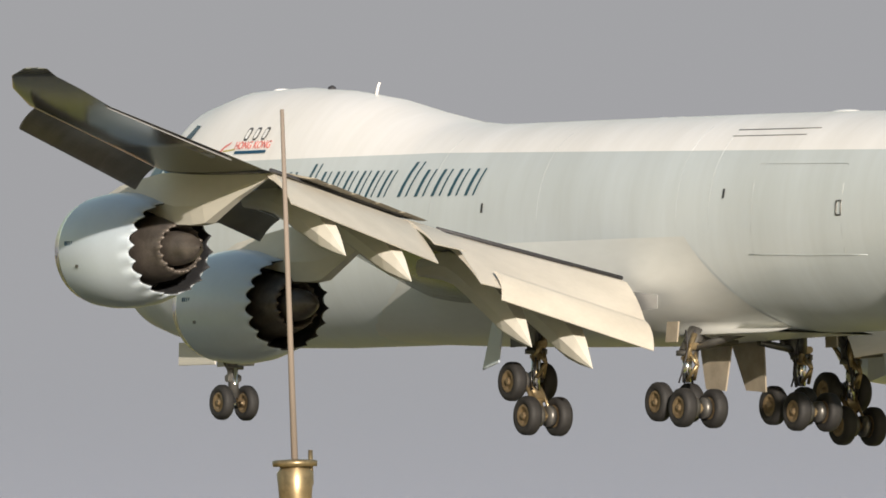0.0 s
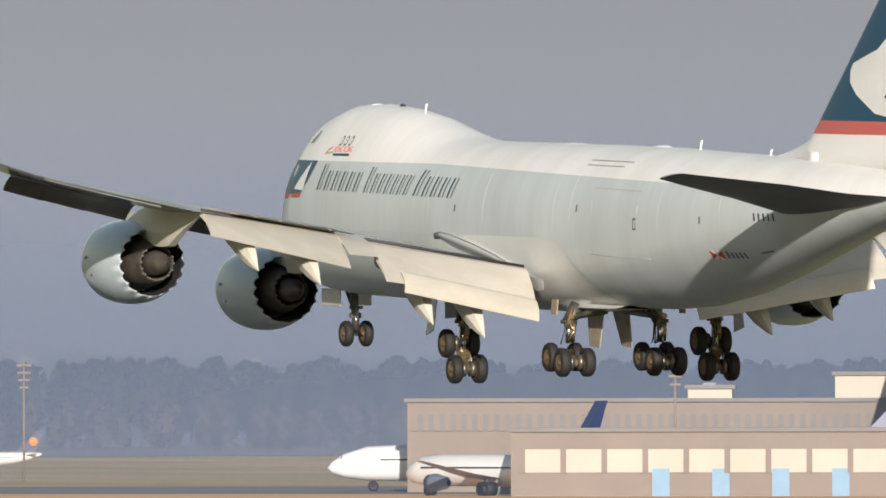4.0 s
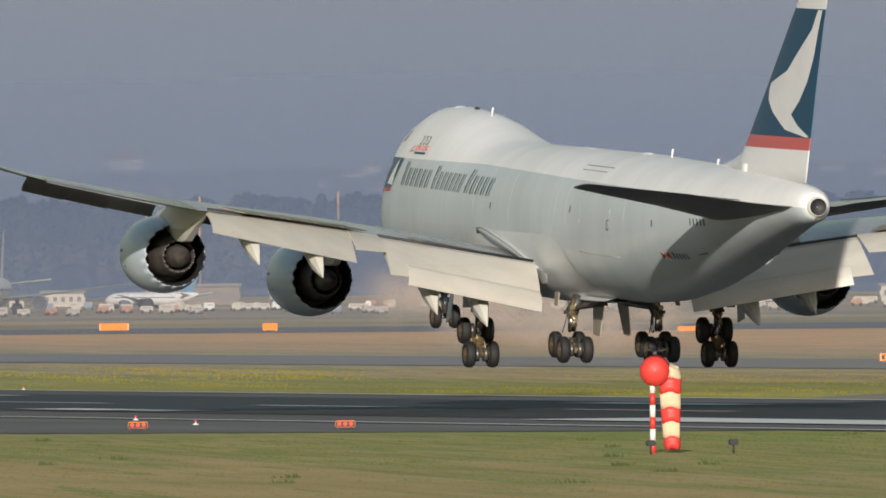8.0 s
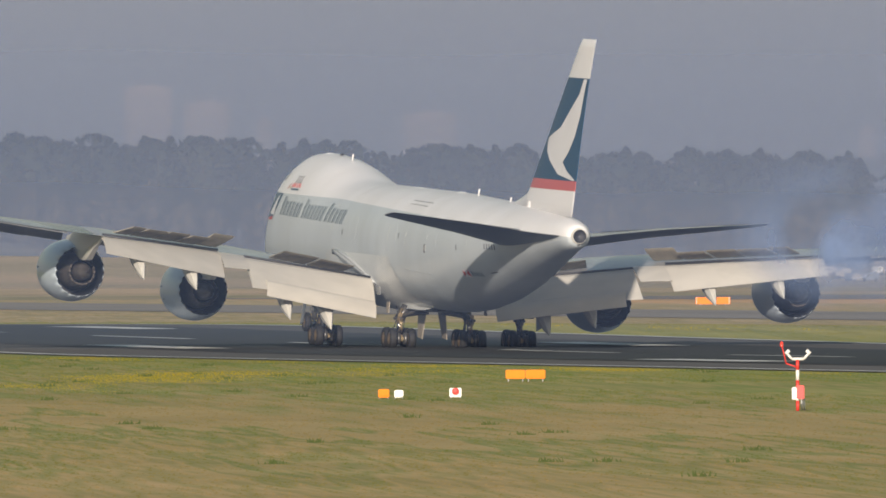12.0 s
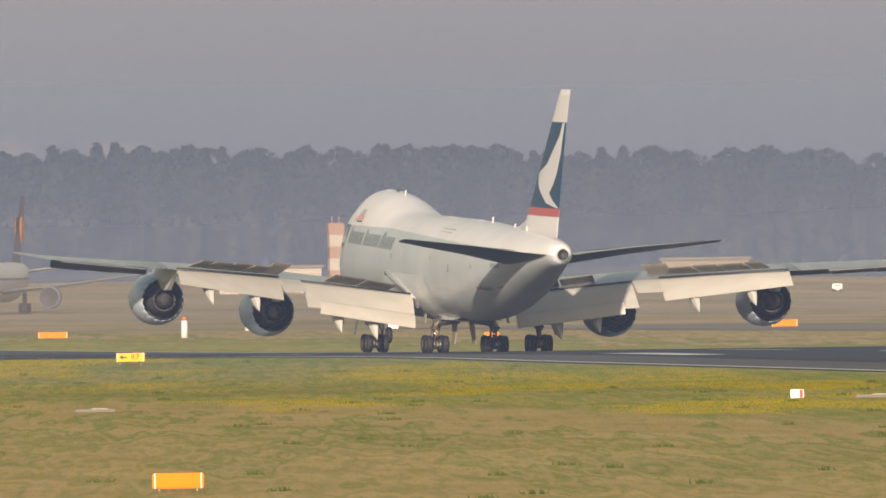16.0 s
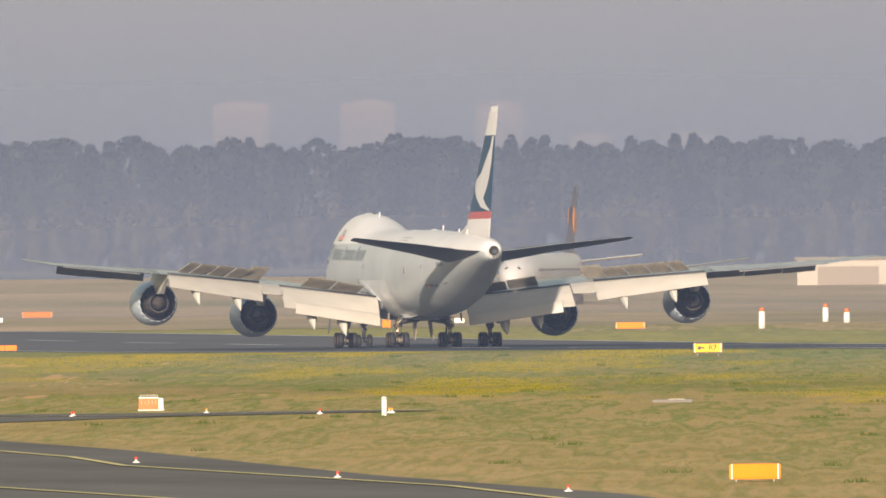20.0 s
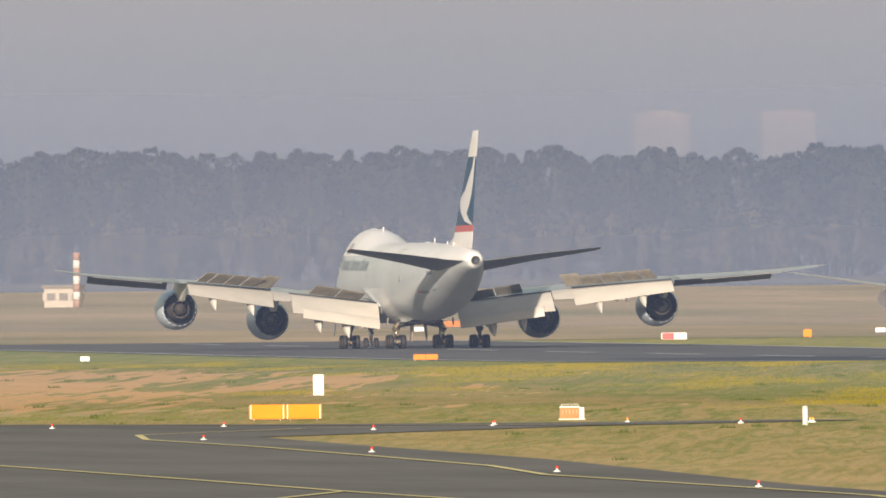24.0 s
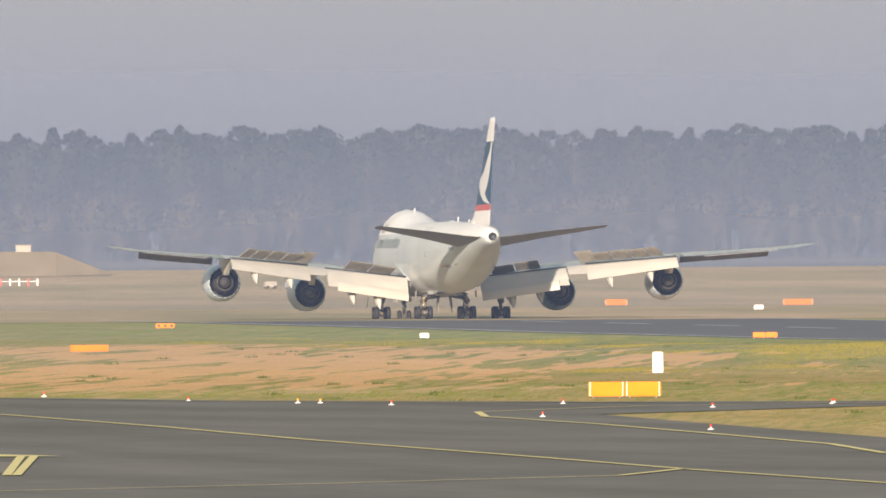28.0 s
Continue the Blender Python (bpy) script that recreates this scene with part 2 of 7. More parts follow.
def tube(a, b, r1, r2=None, n=12):
    """A tapered round bar from a to b."""
    a, b = Vector(a), Vector(b)
    r2 = r1 if r2 is None else r2
    q = (b - a).to_track_quat("Z", "Y")
    rings = []
    for p, r in ((a, r1), (b, r2)):
        rings.append([p + q @ Vector((r * math.cos(i * math.tau / n), r * math.sin(i * math.tau / n), 0)) for i in range(n)])
    return loft(rings)


def pipe(pts, r, n=6):
    """A thin bar that follows a line of points."""
    pts = [Vector(p) for p in pts]
    rings = []
    for i, p in enumerate(pts):
        q = (pts[min(i + 1, len(pts) - 1)] - pts[max(i - 1, 0)]).to_track_quat("Z", "Y")
        rings.append([p + q @ Vector((r * math.cos(k * math.tau / n), r * math.sin(k * math.tau / n), 0)) for k in range(n)])
    return loft(rings)


def join(*bms):
    out_bm = bms[0]
    for b in bms[1:]:
        me = bpy.data.meshes.new("t")
        b.to_mesh(me)
        out_bm.from_mesh(me)
        bpy.data.meshes.remove(me)
        b.free()
    return out_bm


def turned(profile, n=32, axis="x", a0=0.0, a1=math.tau):
    """A body of revolution: profile of (along, radius)."""
    full = abs(a1 - a0 - math.tau) < 1e-6
    k = n if full else n + 1
    rings = []
    for s, r in profile:
        ring = []
        for i in range(k):
            a = a0 + (a1 - a0) * i / n
            c, d = r * math.cos(a), r * math.sin(a)
            ring.append((s, c, d) if axis == "x" else ((c, s, d) if axis == "y" else (c, d, s)))
        rings.append(ring)
    return loft(rings, caps=False, closed=full)


def thing(name, label, category, group="", kind="", at=None):
    ob = new(name)
    ob.empty_display_size = 0.5
    if at is not None:
        ob.matrix_basis = at
    return tagged(ob, label, category, group, kind)


def text_mesh(body_text, size):
    cu = bpy.data.curves.new("t", "FONT")
    cu.body, cu.size, cu.align_x, cu.align_y, cu.extrude = body_text, size, "CENTER", "CENTER", 0.008
    ob = bpy.data.objects.new("t", cu)
    me = bpy.data.meshes.new_from_object(ob)
    bm = bmesh.new()
    bm.from_mesh(me)
    bpy.data.objects.remove(ob)
    bpy.data.curves.remove(cu)
    bpy.data.meshes.remove(me)
    bmesh.ops.rotate(bm, verts=bm.verts, cent=(0, 0, 0), matrix=Matrix.Rotation(radians(90), 3, "X"))
    return bm


# ---- the landing freighter: x forward from the main gear, y to its left, z up from the tyres' tread ----
NOSE = 37.5
jet = thing("cargo_airliner", "white and pale grey four-engined freighter jet landing with flaps out", "airliner")
# aft of nose: bottom, top, half width, height of the widest point, roundness
FUS = [(0.0, 4.75, 5.15, 0.12, 4.95, 2), (0.5, 4.2, 6.0, 0.85, 5.0, 2), (1.4, 3.65, 6.95, 1.5, 5.05, 2), (2.8, 3.1, 8.3, 2.2, 5.2, 2), (4.2, 2.8, 9.6, 2.68, 5.35, 2),
       (5.8, 2.62, 10.42, 2.98, 5.5, 2), (8.0, 2.5, 10.84, 3.15, 5.6, 2), (11, 2.45, 10.9, 3.25, 5.7, 2), (14, 2.4, 10.72, 3.25, 5.75, 2), (16.5, 2.4, 10.42, 3.25, 5.8, 2.05),
       (19, 2.4, 9.96, 3.25, 5.8, 2.1), (21.5, 2.4, 9.56, 3.25, 5.8, 2.2), (23.5, 2.4, 9.43, 3.25, 5.8, 2.3), (25.5, 2.4, 9.40, 3.25, 5.8, 2.35), (32, 2.4, 9.39, 3.25, 5.8, 2.35), (40, 2.4, 9.36, 3.25, 5.8, 2.35),
       (46, 2.4, 9.32, 3.25, 5.8, 2.35), (50, 2.58, 9.22, 3.22, 5.9, 2.3), (54, 3.05, 9.15, 3.12, 6.1, 2.25), (58, 3.75, 9.06, 2.88, 6.4, 2.2), (62, 4.55, 8.95, 2.5, 6.8, 2.1), (66, 5.35, 8.85, 2.02, 7.15, 2),
       (70, 6.12, 8.66, 1.46, 7.4, 2), (72.6, 6.55, 8.5, 1.06, 7.5, 2), (74.0, 6.72, 8.36, 0.86, 7.52, 2), (74.6, 6.88, 8.18, 0.68, 7.52, 2), (74.9, 7.04, 8.0, 0.48, 7.52, 2)]


def fus_at(xa):
    xs = [s[0] for s in FUS]
    return [float(np.interp(xa, xs, [s[k] for s in FUS])) for k in range(1, 6)]


def fus_y(xa, z):
    zb, zt, w, zc, nu = fus_at(xa)
    if z >= zc:
        return w * max(0.0, 1 - ((z - zc) / (zt - zc)) ** nu) ** (1 / nu)
    return w * max(0.0, 1 - ((zc - z) / (zc - zb)) ** 2.1) ** (1 / 2.1)


def ring_at(xa, n=48, grow=0.0):
    zb, zt, w, zc, nu = fus_at(xa)
    r = []
    for i in range(n):
        a = math.tau * i / n
        c, s = math.cos(a), math.sin(a)
        e = nu if s >= 0 else 2.1
        y = (w + grow) * math.copysign(abs(c) ** (2 / e), c)
        z = zc + ((zt - zc + grow) if s >= 0 else (zc - zb + grow)) * math.copysign(abs(s) ** (2 / e), s)
        r.append((NOSE - xa, y, z))
    return r


sta = sorted(set([s[0] for s in FUS] + list(np.arange(1, 74.5, 1.0))))
body = part("fuselage", loft([ring_at(x) for x in sta]), M_FUS, jet, "white and grey-green painted fuselage, lightly streaked")

# wing-to-body fairing, ending aft in a slanted edge
fr = []
for i in range(31):
    u = i / 30
    xa = 15 + 25.1 * u
    swell = math.sin(math.pi * min(1, u * 1.25) * 0.5)
    k = max(0.0, (u - 0.7) / 0.3)
    k = k * k * (3 - 2 * k)
    ring = []
    for j in range(28):
        a = math.pi * (1.0 + j / 27.0)
        y = (2.5 + 1.08 * swell) * math.copysign(abs(math.cos(a)) ** 0.75, math.cos(a))
        z = 5.4 + 3.28 * math.sin(a) * (0.86 + 0.14 * swell)
        back = xa + (5.4 - z) * 1.12 * max(0.0, u - 0.3) / 0.7
        low = fus_at(back)[0]
        z += (max(z, low - 0.02) - z) * k
        hull = fus_y(back, max(z, low + 0.01))
        top = min(1.0, (5.4 - z) / 1.5) ** 0.7          # flush with the hull along its upper rim
        y = math.copysign(hull + 0.05 * top + (abs(y) - hull) * top * (1 - k), y) if z > low else y
        ring.append((NOSE - back, y, z))
    fr.append(ring)
part("wing_body_fairing", loft(fr, caps=False, closed=False), M_BELLY, jet, "smooth pale grey belly fairing")

# flat belly pan round the body gear bay
# wings: span station, leading edge, trailing edge, mid height, thickness
WSH = 3.6
WING = [(2.0, 18.6, 33.0, 3.75, 1.75), (4.0, 20.4, 33.5, 3.98, 1.5), (8.0, 23.8, 34.3, 4.62, 1.1), (12.2, 27.4, 35.4, 5.18, 0.9), (16.5, 31.1, 38.5, 5.58, 0.76), (21.0, 35.0, 42.0, 5.98, 0.62),
        (22.2, 35.95, 42.7, 6.06, 0.59), (26.0, 39.0, 45.0, 6.30, 0.48), (30.5, 42.3, 47.4, 6.64, 0.36), (32.3, 44.4, 48.7, 6.86, 0.28), (33.5, 46.4, 49.2, 7.04, 0.18), (34.2, 48.4, 49.8, 7.14, 0.07)]
WING = [(q[0], q[1] + WSH, q[2] + WSH, q[3], q[4]) for q in WING]


def wing_at(y):
    ys = [w[0] for w in WING]
    return [float(np.interp(y, ys, [w[k] for w in WING])) for k in range(1, 5)]


def foil(y, le, te, z, th, sy, twist=0.035, n=14):
    up, dn = [], []
    for i in range(n + 1):
        u = 0.5 - 0.5 * math.cos(math.pi * i / n)
        t = th * (1.3 * math.sqrt(u) * (1 - u) + 0.35 * u * (1 - u)) * 1.15
        x = le + (te - le) * u
        zz = z - (u - 0.5) * (te - le) * twist + 0.03 * (te - le) * u * (1 - u)
        up.append((NOSE - x, sy * y, zz + t * 0.5))
        dn.append((NOSE - x, sy * y, zz - t * 0.5))
    return up + dn[-2:0:-1]


def panel(corners, thick, bend=0.0, n=8, m=5, round_te=True):
    """A curved control surface between four corners (front-in, front-out, back-out, back-in), thin at its trailing edge."""
    fi, fo, bo, bi = (Vector(c) for c in corners)
    nrm = (fo - fi).cross(bi - fi).normalized()
    if nrm.z < 0:
        nrm = -nrm
    rings = []
    for k in range(m + 1):
        v = k / m
        a, b = fi.lerp(fo, v), bi.lerp(bo, v)
        top, bot = [], []
        for i in range(n + 1):
            u = i / n
            p = a.lerp(b, u) + nrm * bend * 4 * u * (1 - u)
            t = thick * (0.25 + 0.75 * math.sqrt(max(0, 1 - u))) * (1 if u > 0.02 else 0.5)
            t = max(t * (1 - u * 0.85), 0.03)
            top.append(p + nrm * t * 0.5)
            bot.append(p - nrm * t * 0.5)
        rings.append(top + bot[::-1])
    return loft(rings, smooth=False)


def P(xa, y, z):
    return (NOSE - xa, y, z)


def nacelle(side, y, x0, zc, inner):
    """A high-bypass engine in its cowl with saw-toothed nozzle edges, core and plug, hung by its pylon."""
    s = side
    cx = lambda v: NOSE - x0 - (v if v > 4 else 4 - (4 - v) * 0.90)
    eng = part("engine", turned([(cx(0.55), 1.46), (cx(0.15), 1.44), (cx(0.0), 1.53), (cx(0.12), 1.63), (cx(0.6), 1.73)], 40), M_LIP, jet, "turbofan engine with a bare metal intake lip")
    eng.location = (0, s * y, zc)
    flexers.append((eng, s))
    prof = [(0.6, 1.73), (1.4, 1.80), (2.4, 1.81), (3.4, 1.74), (4.2, 1.595), (4.75, 1.475)]
    teeth, n = 18, 18 * 6
    rings = []
    for v, r in prof:
        rings.append([(cx(v), r * math.cos(math.tau * i / n), r * math.sin(math.tau * i / n)) for i in range(n)])
    saw = lambda i: 0.40 * (1 - abs(math.sin(math.pi * teeth * i / n))) - 0.06
    for q, dr in ((1.0, -0.05), (1.0, -0.085)):
        rings.append([(cx(4.75 + 0.06 + saw(i)), (1.475 + dr) * math.cos(math.tau * i / n), (1.475 + dr) * math.sin(math.tau * i / n)) for i in range(n)])
    rings.append([(cx(4.70), 1.385 * math.cos(math.tau * i / n), 1.385 * math.sin(math.tau * i / n)) for i in range(n)])
    shell = loft(rings, caps=False)
    for k, f in enumerate(shell.faces):
        f.material_index = 1 if k >= 6 * n else 0
    part("cowl", shell, [M_NAC, M_DUCT], eng, "pale grey cowl with a saw-toothed rear edge")
    part("fan_duct", turned([(cx(2.6), 1.30), (cx(4.2), 1.36), (cx(4.74), 1.375)], 54), M_DUCT, eng)
    part("fan", turned([(cx(0.95), 1.42), (cx(0.9), 0.35), (cx(0.45), 0.02)], 36), M_DUCT, eng)
    part("duct_wall", turned([(cx(2.7), 1.32), (cx(2.7), 0.6)], 36), M_DUCT, eng)
    n2 = 16 * 4
    rc = []
    for v, r in ((2.6, 1.02), (3.6, 1.08), (4.6, 1.0), (5.4, 0.82)):
        rc.append([(cx(v), r * math.cos(math.tau * i / n2), r * math.sin(math.tau * i / n2)) for i in range(n2)])
    saw2 = lambda i: 0.2 * (1 - abs(math.sin(math.pi * 16 * i / n2)))
    for r in (0.76, 0.70):
        rc.append([(cx(5.5 + saw2(i)), r * math.cos(math.tau * i / n2), r * math.sin(math.tau * i / n2)) for i in range(n2)])
    rc.append([(cx(5.0), 0.66 * math.cos(math.tau * i / n2), 0.66 * math.sin(math.tau * i / n2)) for i in range(n2)])
    part("core_nozzle", loft(rc, caps=False), M_HOT, eng, "heat-stained saw-toothed core nozzle")
    part("core_duct", turned([(cx(5.0), 0.68), (cx(4.4), 0.66), (cx(4.4), 0.3)], 30), M_DUCT, eng)
    part("exhaust_plug", turned([(cx(4.4), 0.54), (cx(5.4), 0.54), (cx(6.0), 0.46), (cx(6.5), 0.28), (cx(6.8), 0.03)], 30), M_HOT, eng, "brownish exhaust cone")
    part("name_mark", join(*[box(0.08, 0.02, 0.13, c=(cx(1.15 + 0.15 * k), s * 1.79, 0.1)) for k in range(4)]), M_TEAL, eng)
    part("hatch", box(0.16, 0.02, 0.10, c=(cx(1.9), s * 1.71, -0.62)), M_STEEL, eng)
    # pylon: a slab that runs from the cowl's crown back under the wing
    le, te, wz, th = wing_at(y)
    rr = []
    top = wz - zc
    for xa, zlo, zhi, w in ((x0 + 0.9, 1.5, 1.72, 0.12), (x0 + 2.0, 1.45, 2.0, 0.24), (x0 + 3.6, 1.2, 2.2, 0.30), (le + 0.2, 0.95, top, 0.32), (x0 + 5.6, 0.72, top, 0.34), (x0 + 6.6, 0.69, top, 0.33), (x0 + 7.3, 0.74, top, 0.30), (x0 + 9.0, 0.74 + (top - 0.9) * 0.5, top - 0.08, 0.2), (x0 + 10.75, top - 0.28, top - 0.1, 0.03)):
        rr.append((xa, zlo, zhi, w))
    rr.sort()
    rings = []
    for xa, zlo, zhi, w in rr:
        rings.append([(NOSE - xa, w * q, zlo + (zhi - zlo) * k) for q, k in ((-0.6, 0), (0.6, 0), (1, 0.35), (1, 1), (-1, 1), (-1, 0.35))])
    part("pylon", loft(rings, smooth=False), M_FAIR, eng, "pale tapered engine pylon")
    part("strake", shape([(cx(1.2), -s * 0.9, 1.45), (cx(2.6), -s * 0.95, 1.45), (cx(2.5), -s * 1.2, 1.9), (cx(1.2), -s * 0.92, 1.44), (cx(2.6), -s * 0.97, 1.44), (cx(2.5), -s * 1.22, 1.88)], [(0, 1, 2), (3, 5, 4), (0, 3, 4, 1), (1, 4, 5, 2), (2, 5, 3, 0)]), M_NAC, eng)


movers = []          # (object, resting pose, raised pose)
benders = []         # (outer wing, side): bends up further in flight
flexers = []         # (part, side): wing and engines ride up together in flight


def wing(s):
    side = "left" if s > 0 else "right"
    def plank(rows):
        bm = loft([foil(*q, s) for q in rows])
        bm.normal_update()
        # downward faces take the shade-coloured material
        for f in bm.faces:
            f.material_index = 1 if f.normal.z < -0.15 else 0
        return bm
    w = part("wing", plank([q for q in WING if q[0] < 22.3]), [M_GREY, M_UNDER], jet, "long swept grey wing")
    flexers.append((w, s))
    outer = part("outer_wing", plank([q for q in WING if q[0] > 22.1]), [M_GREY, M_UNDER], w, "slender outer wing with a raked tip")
    benders.append((outer, s))
    # trailing flaps, down
    def flap(y0, y1, f0, f1, b0, b1, th, name, lab):
        return part(name, panel([P(f0[0], s * y0, f0[1]), P(f1[0], s * y1, f1[1]), P(b1[0], s * y1, b1[1]), P(b0[0], s * y0, b0[1])], th, 0.12), M_GREY if name == "outboard_aileron" else M_FLAP, outer if name == "outboard_aileron" else w, lab)
    flap(3.55, 11.68, (36.75, 3.98), (39.0, 4.88), (38.45, 2.62), (41.95, 3.25), 0.34, "fore_flap", "cream inboard flap panel")
    flap(3.62, 10.76, (38.5, 2.7), (41.2, 3.72), (39.14, 1.75), (41.72, 2.8), 0.12, "aft_flap", "cream aft flap panel")
    flap(13.44, 21.57, (39.8, 5.14), (45.4, 5.9), (42.28, 3.74), (47.0, 4.92), 0.26, "outboard_flap", "cream outboard flap panel")
    flap(11.72, 13.40, (38.6, 5.0), (39.6, 5.15), (41.0, 4.28), (41.9, 4.36), 0.22, "inboard_aileron", "drooped inboard aileron")
    for y0, y1, f0, f1 in ((3.55, 11.7, (36.82, 4.1), (39.1, 5.02)), (13.44, 21.5, (39.9, 5.32), (45.5, 6.0))):
        part("flap_gap_seal", tube(P(f0[0], s * y0, f0[1]), P(f1[0], s * y1, f1[1]), 0.07, 0.06, 8), M_TRIM, w, "black rubber seal")
    for y0, y1 in ((4.9, 6.3), (8.0, 9.7)):
        u0, u1 = (y0 - 3.3) / 8.1, (y1 - 3.3) / 8.1
        part("scuff", tube(P(36.75 + 0.64 + 2.3 * u0, s * y0, 3.52 + 0.79 * u0), P(36.75 + 0.64 + 2.3 * u1, s * y1, 3.52 + 0.79 * u1), 0.02, 0.01, 5), M_TRIM, w)
    flap(24.0, 30.6, (46.2, 6.04), (49.9, 6.6), (47.4, 5.94), (51.0, 6.5), 0.10, "outboard_aileron", "outboard aileron")
    # leading-edge flaps hung ahead of and under the nose of the wing
    for y0, y1 in ((13.6, 16.7), (16.72, 20.0), (22.6, 25.3), (25.32, 28.0), (28.02, 30.4)):
        a, b = wing_at(y0), wing_at(y1)
        c = 0.9 if y0 < 20 else 0.8 - 0.05 * (y0 - 22)
        part("slat", panel([P(a[0] - c, s * y0, a[2] - 0.66), P(b[0] - c, s * y1, b[2] - 0.62), P(b[0] + 0.3, s * y1, b[2] + 0.0), P(a[0] + 0.3, s * y0, a[2] + 0.0)], 0.10, 0.06), M_SLAT, outer if y0 > 22 else w, "drooped leading-edge flap coloured dark as if in wing shade")
    # flap track fairings
    for y, x0, x1, zt, zb, wd in ((6.5, 32.6, 40.3, 3.6, 0.98, 0.46), (9.1, 33.7, 40.9, 4.0, 1.46, 0.44), (15.5, 37.4, 44.2, 4.9, 3.0, 0.37), (19.1, 39.8, 46.26, 5.28, 3.5, 0.36)):
        rings = []
        for k in range(11):
            u = k / 10
            xa = x0 + (x1 - x0) * u
            r = wd * (0.35 + 0.65 * min(1, u / 0.5)) if u < 0.74 else wd * (1 - ((u - 0.74) / 0.26) ** 1.5 * 0.97)
            zc = zt + (zb - zt) * max(0, (u - 0.25) / 0.75) ** 1.25
            rings.append([(NOSE - xa, s * y + r * q, zc + r * k2) for q, k2 in ((-0.75, 1.9), (0.75, 1.9), (1.0, 0.4), (0.62, -0.75), (0.0, -1.25), (-0.62, -0.75), (-1.0, 0.4))])
        part("flap_track_fairing", loft(rings, smooth=False), M_FAIR, w, "pointed canoe-shaped flap track fairing")
    # spoilers: flat on the approach, raised after touchdown
    for y0, y1, ang in ((5.0, 7.2, 17), (7.3, 9.6, 18), (13.2, 14.7, 34), (14.8, 16.3, 22), (16.4, 17.9, 23), (18.0, 19.5, 22), (19.6, 20.6, 23)):
        a, b = wing_at(y0), wing_at(y1)
        ca, cb = (2.0, 2.0) if y0 < 10 else (1.6, 1.5)
        za, zb = a[2] + 0.12, b[2] + 0.12
        h0, h1 = Vector(P(a[1] - ca, s * y0, za)), Vector(P(b[1] - cb, s * y1, zb))
        axis = (h1 - h0).normalized() * s
        aft = Vector((-1, 0, -0.06))
        base = Matrix((axis, (aft - axis * aft.dot(axis)).normalized(), axis.cross((aft - axis * aft.dot(axis)).normalized()))).transposed().to_4x4()
        base.translation = (h0 + h1) / 2
        L = (h1 - h0).length / 2 - 0.03
        o = part("spoiler", loft([[(-L + 2 * L * q / 20, 0.0, 0.055), (-L + 2 * L * q / 20, ca, 0.045), (-L + 2 * L * q / 20, ca * 0.97, 0.02), (-L + 2 * L * q / 20, ca * 0.85, -0.02 if q % 5 in (1, 2, 3) else -0.012), (-L + 2 * L * q / 20, 0.1, -0.03 if q % 5 in (1, 2, 3) else -0.02)] for q in range(21)], smooth=False), M_SPOIL, w, "drab ribbed hinged spoiler panel", base)
        flip = 1 if base.col[2].z > 0 else -1
        up = base @ Matrix.Rotation(radians(ang * flip), 4, "X")
        full = base @ Matrix.Rotation(radians((ang + (8 if y0 < 10 else 14)) * flip), 4, "X")
        movers.append((o, base, up, full, 10.1 if y0 < 10 or y0 == 13.2 else 10.9))
    part("tip_light", box(0.5, 0.06, 0.06, 0.02, P(WING[-1][1] + 0.6, s * 34.18, 7.14)), M_GLASS, outer)


for s in (1, -1):
    wing(s)
    nacelle(s, 12.15, 25.8, 2.74, True)
    nacelle(s, 21.45, 34.5, 3.68, False)


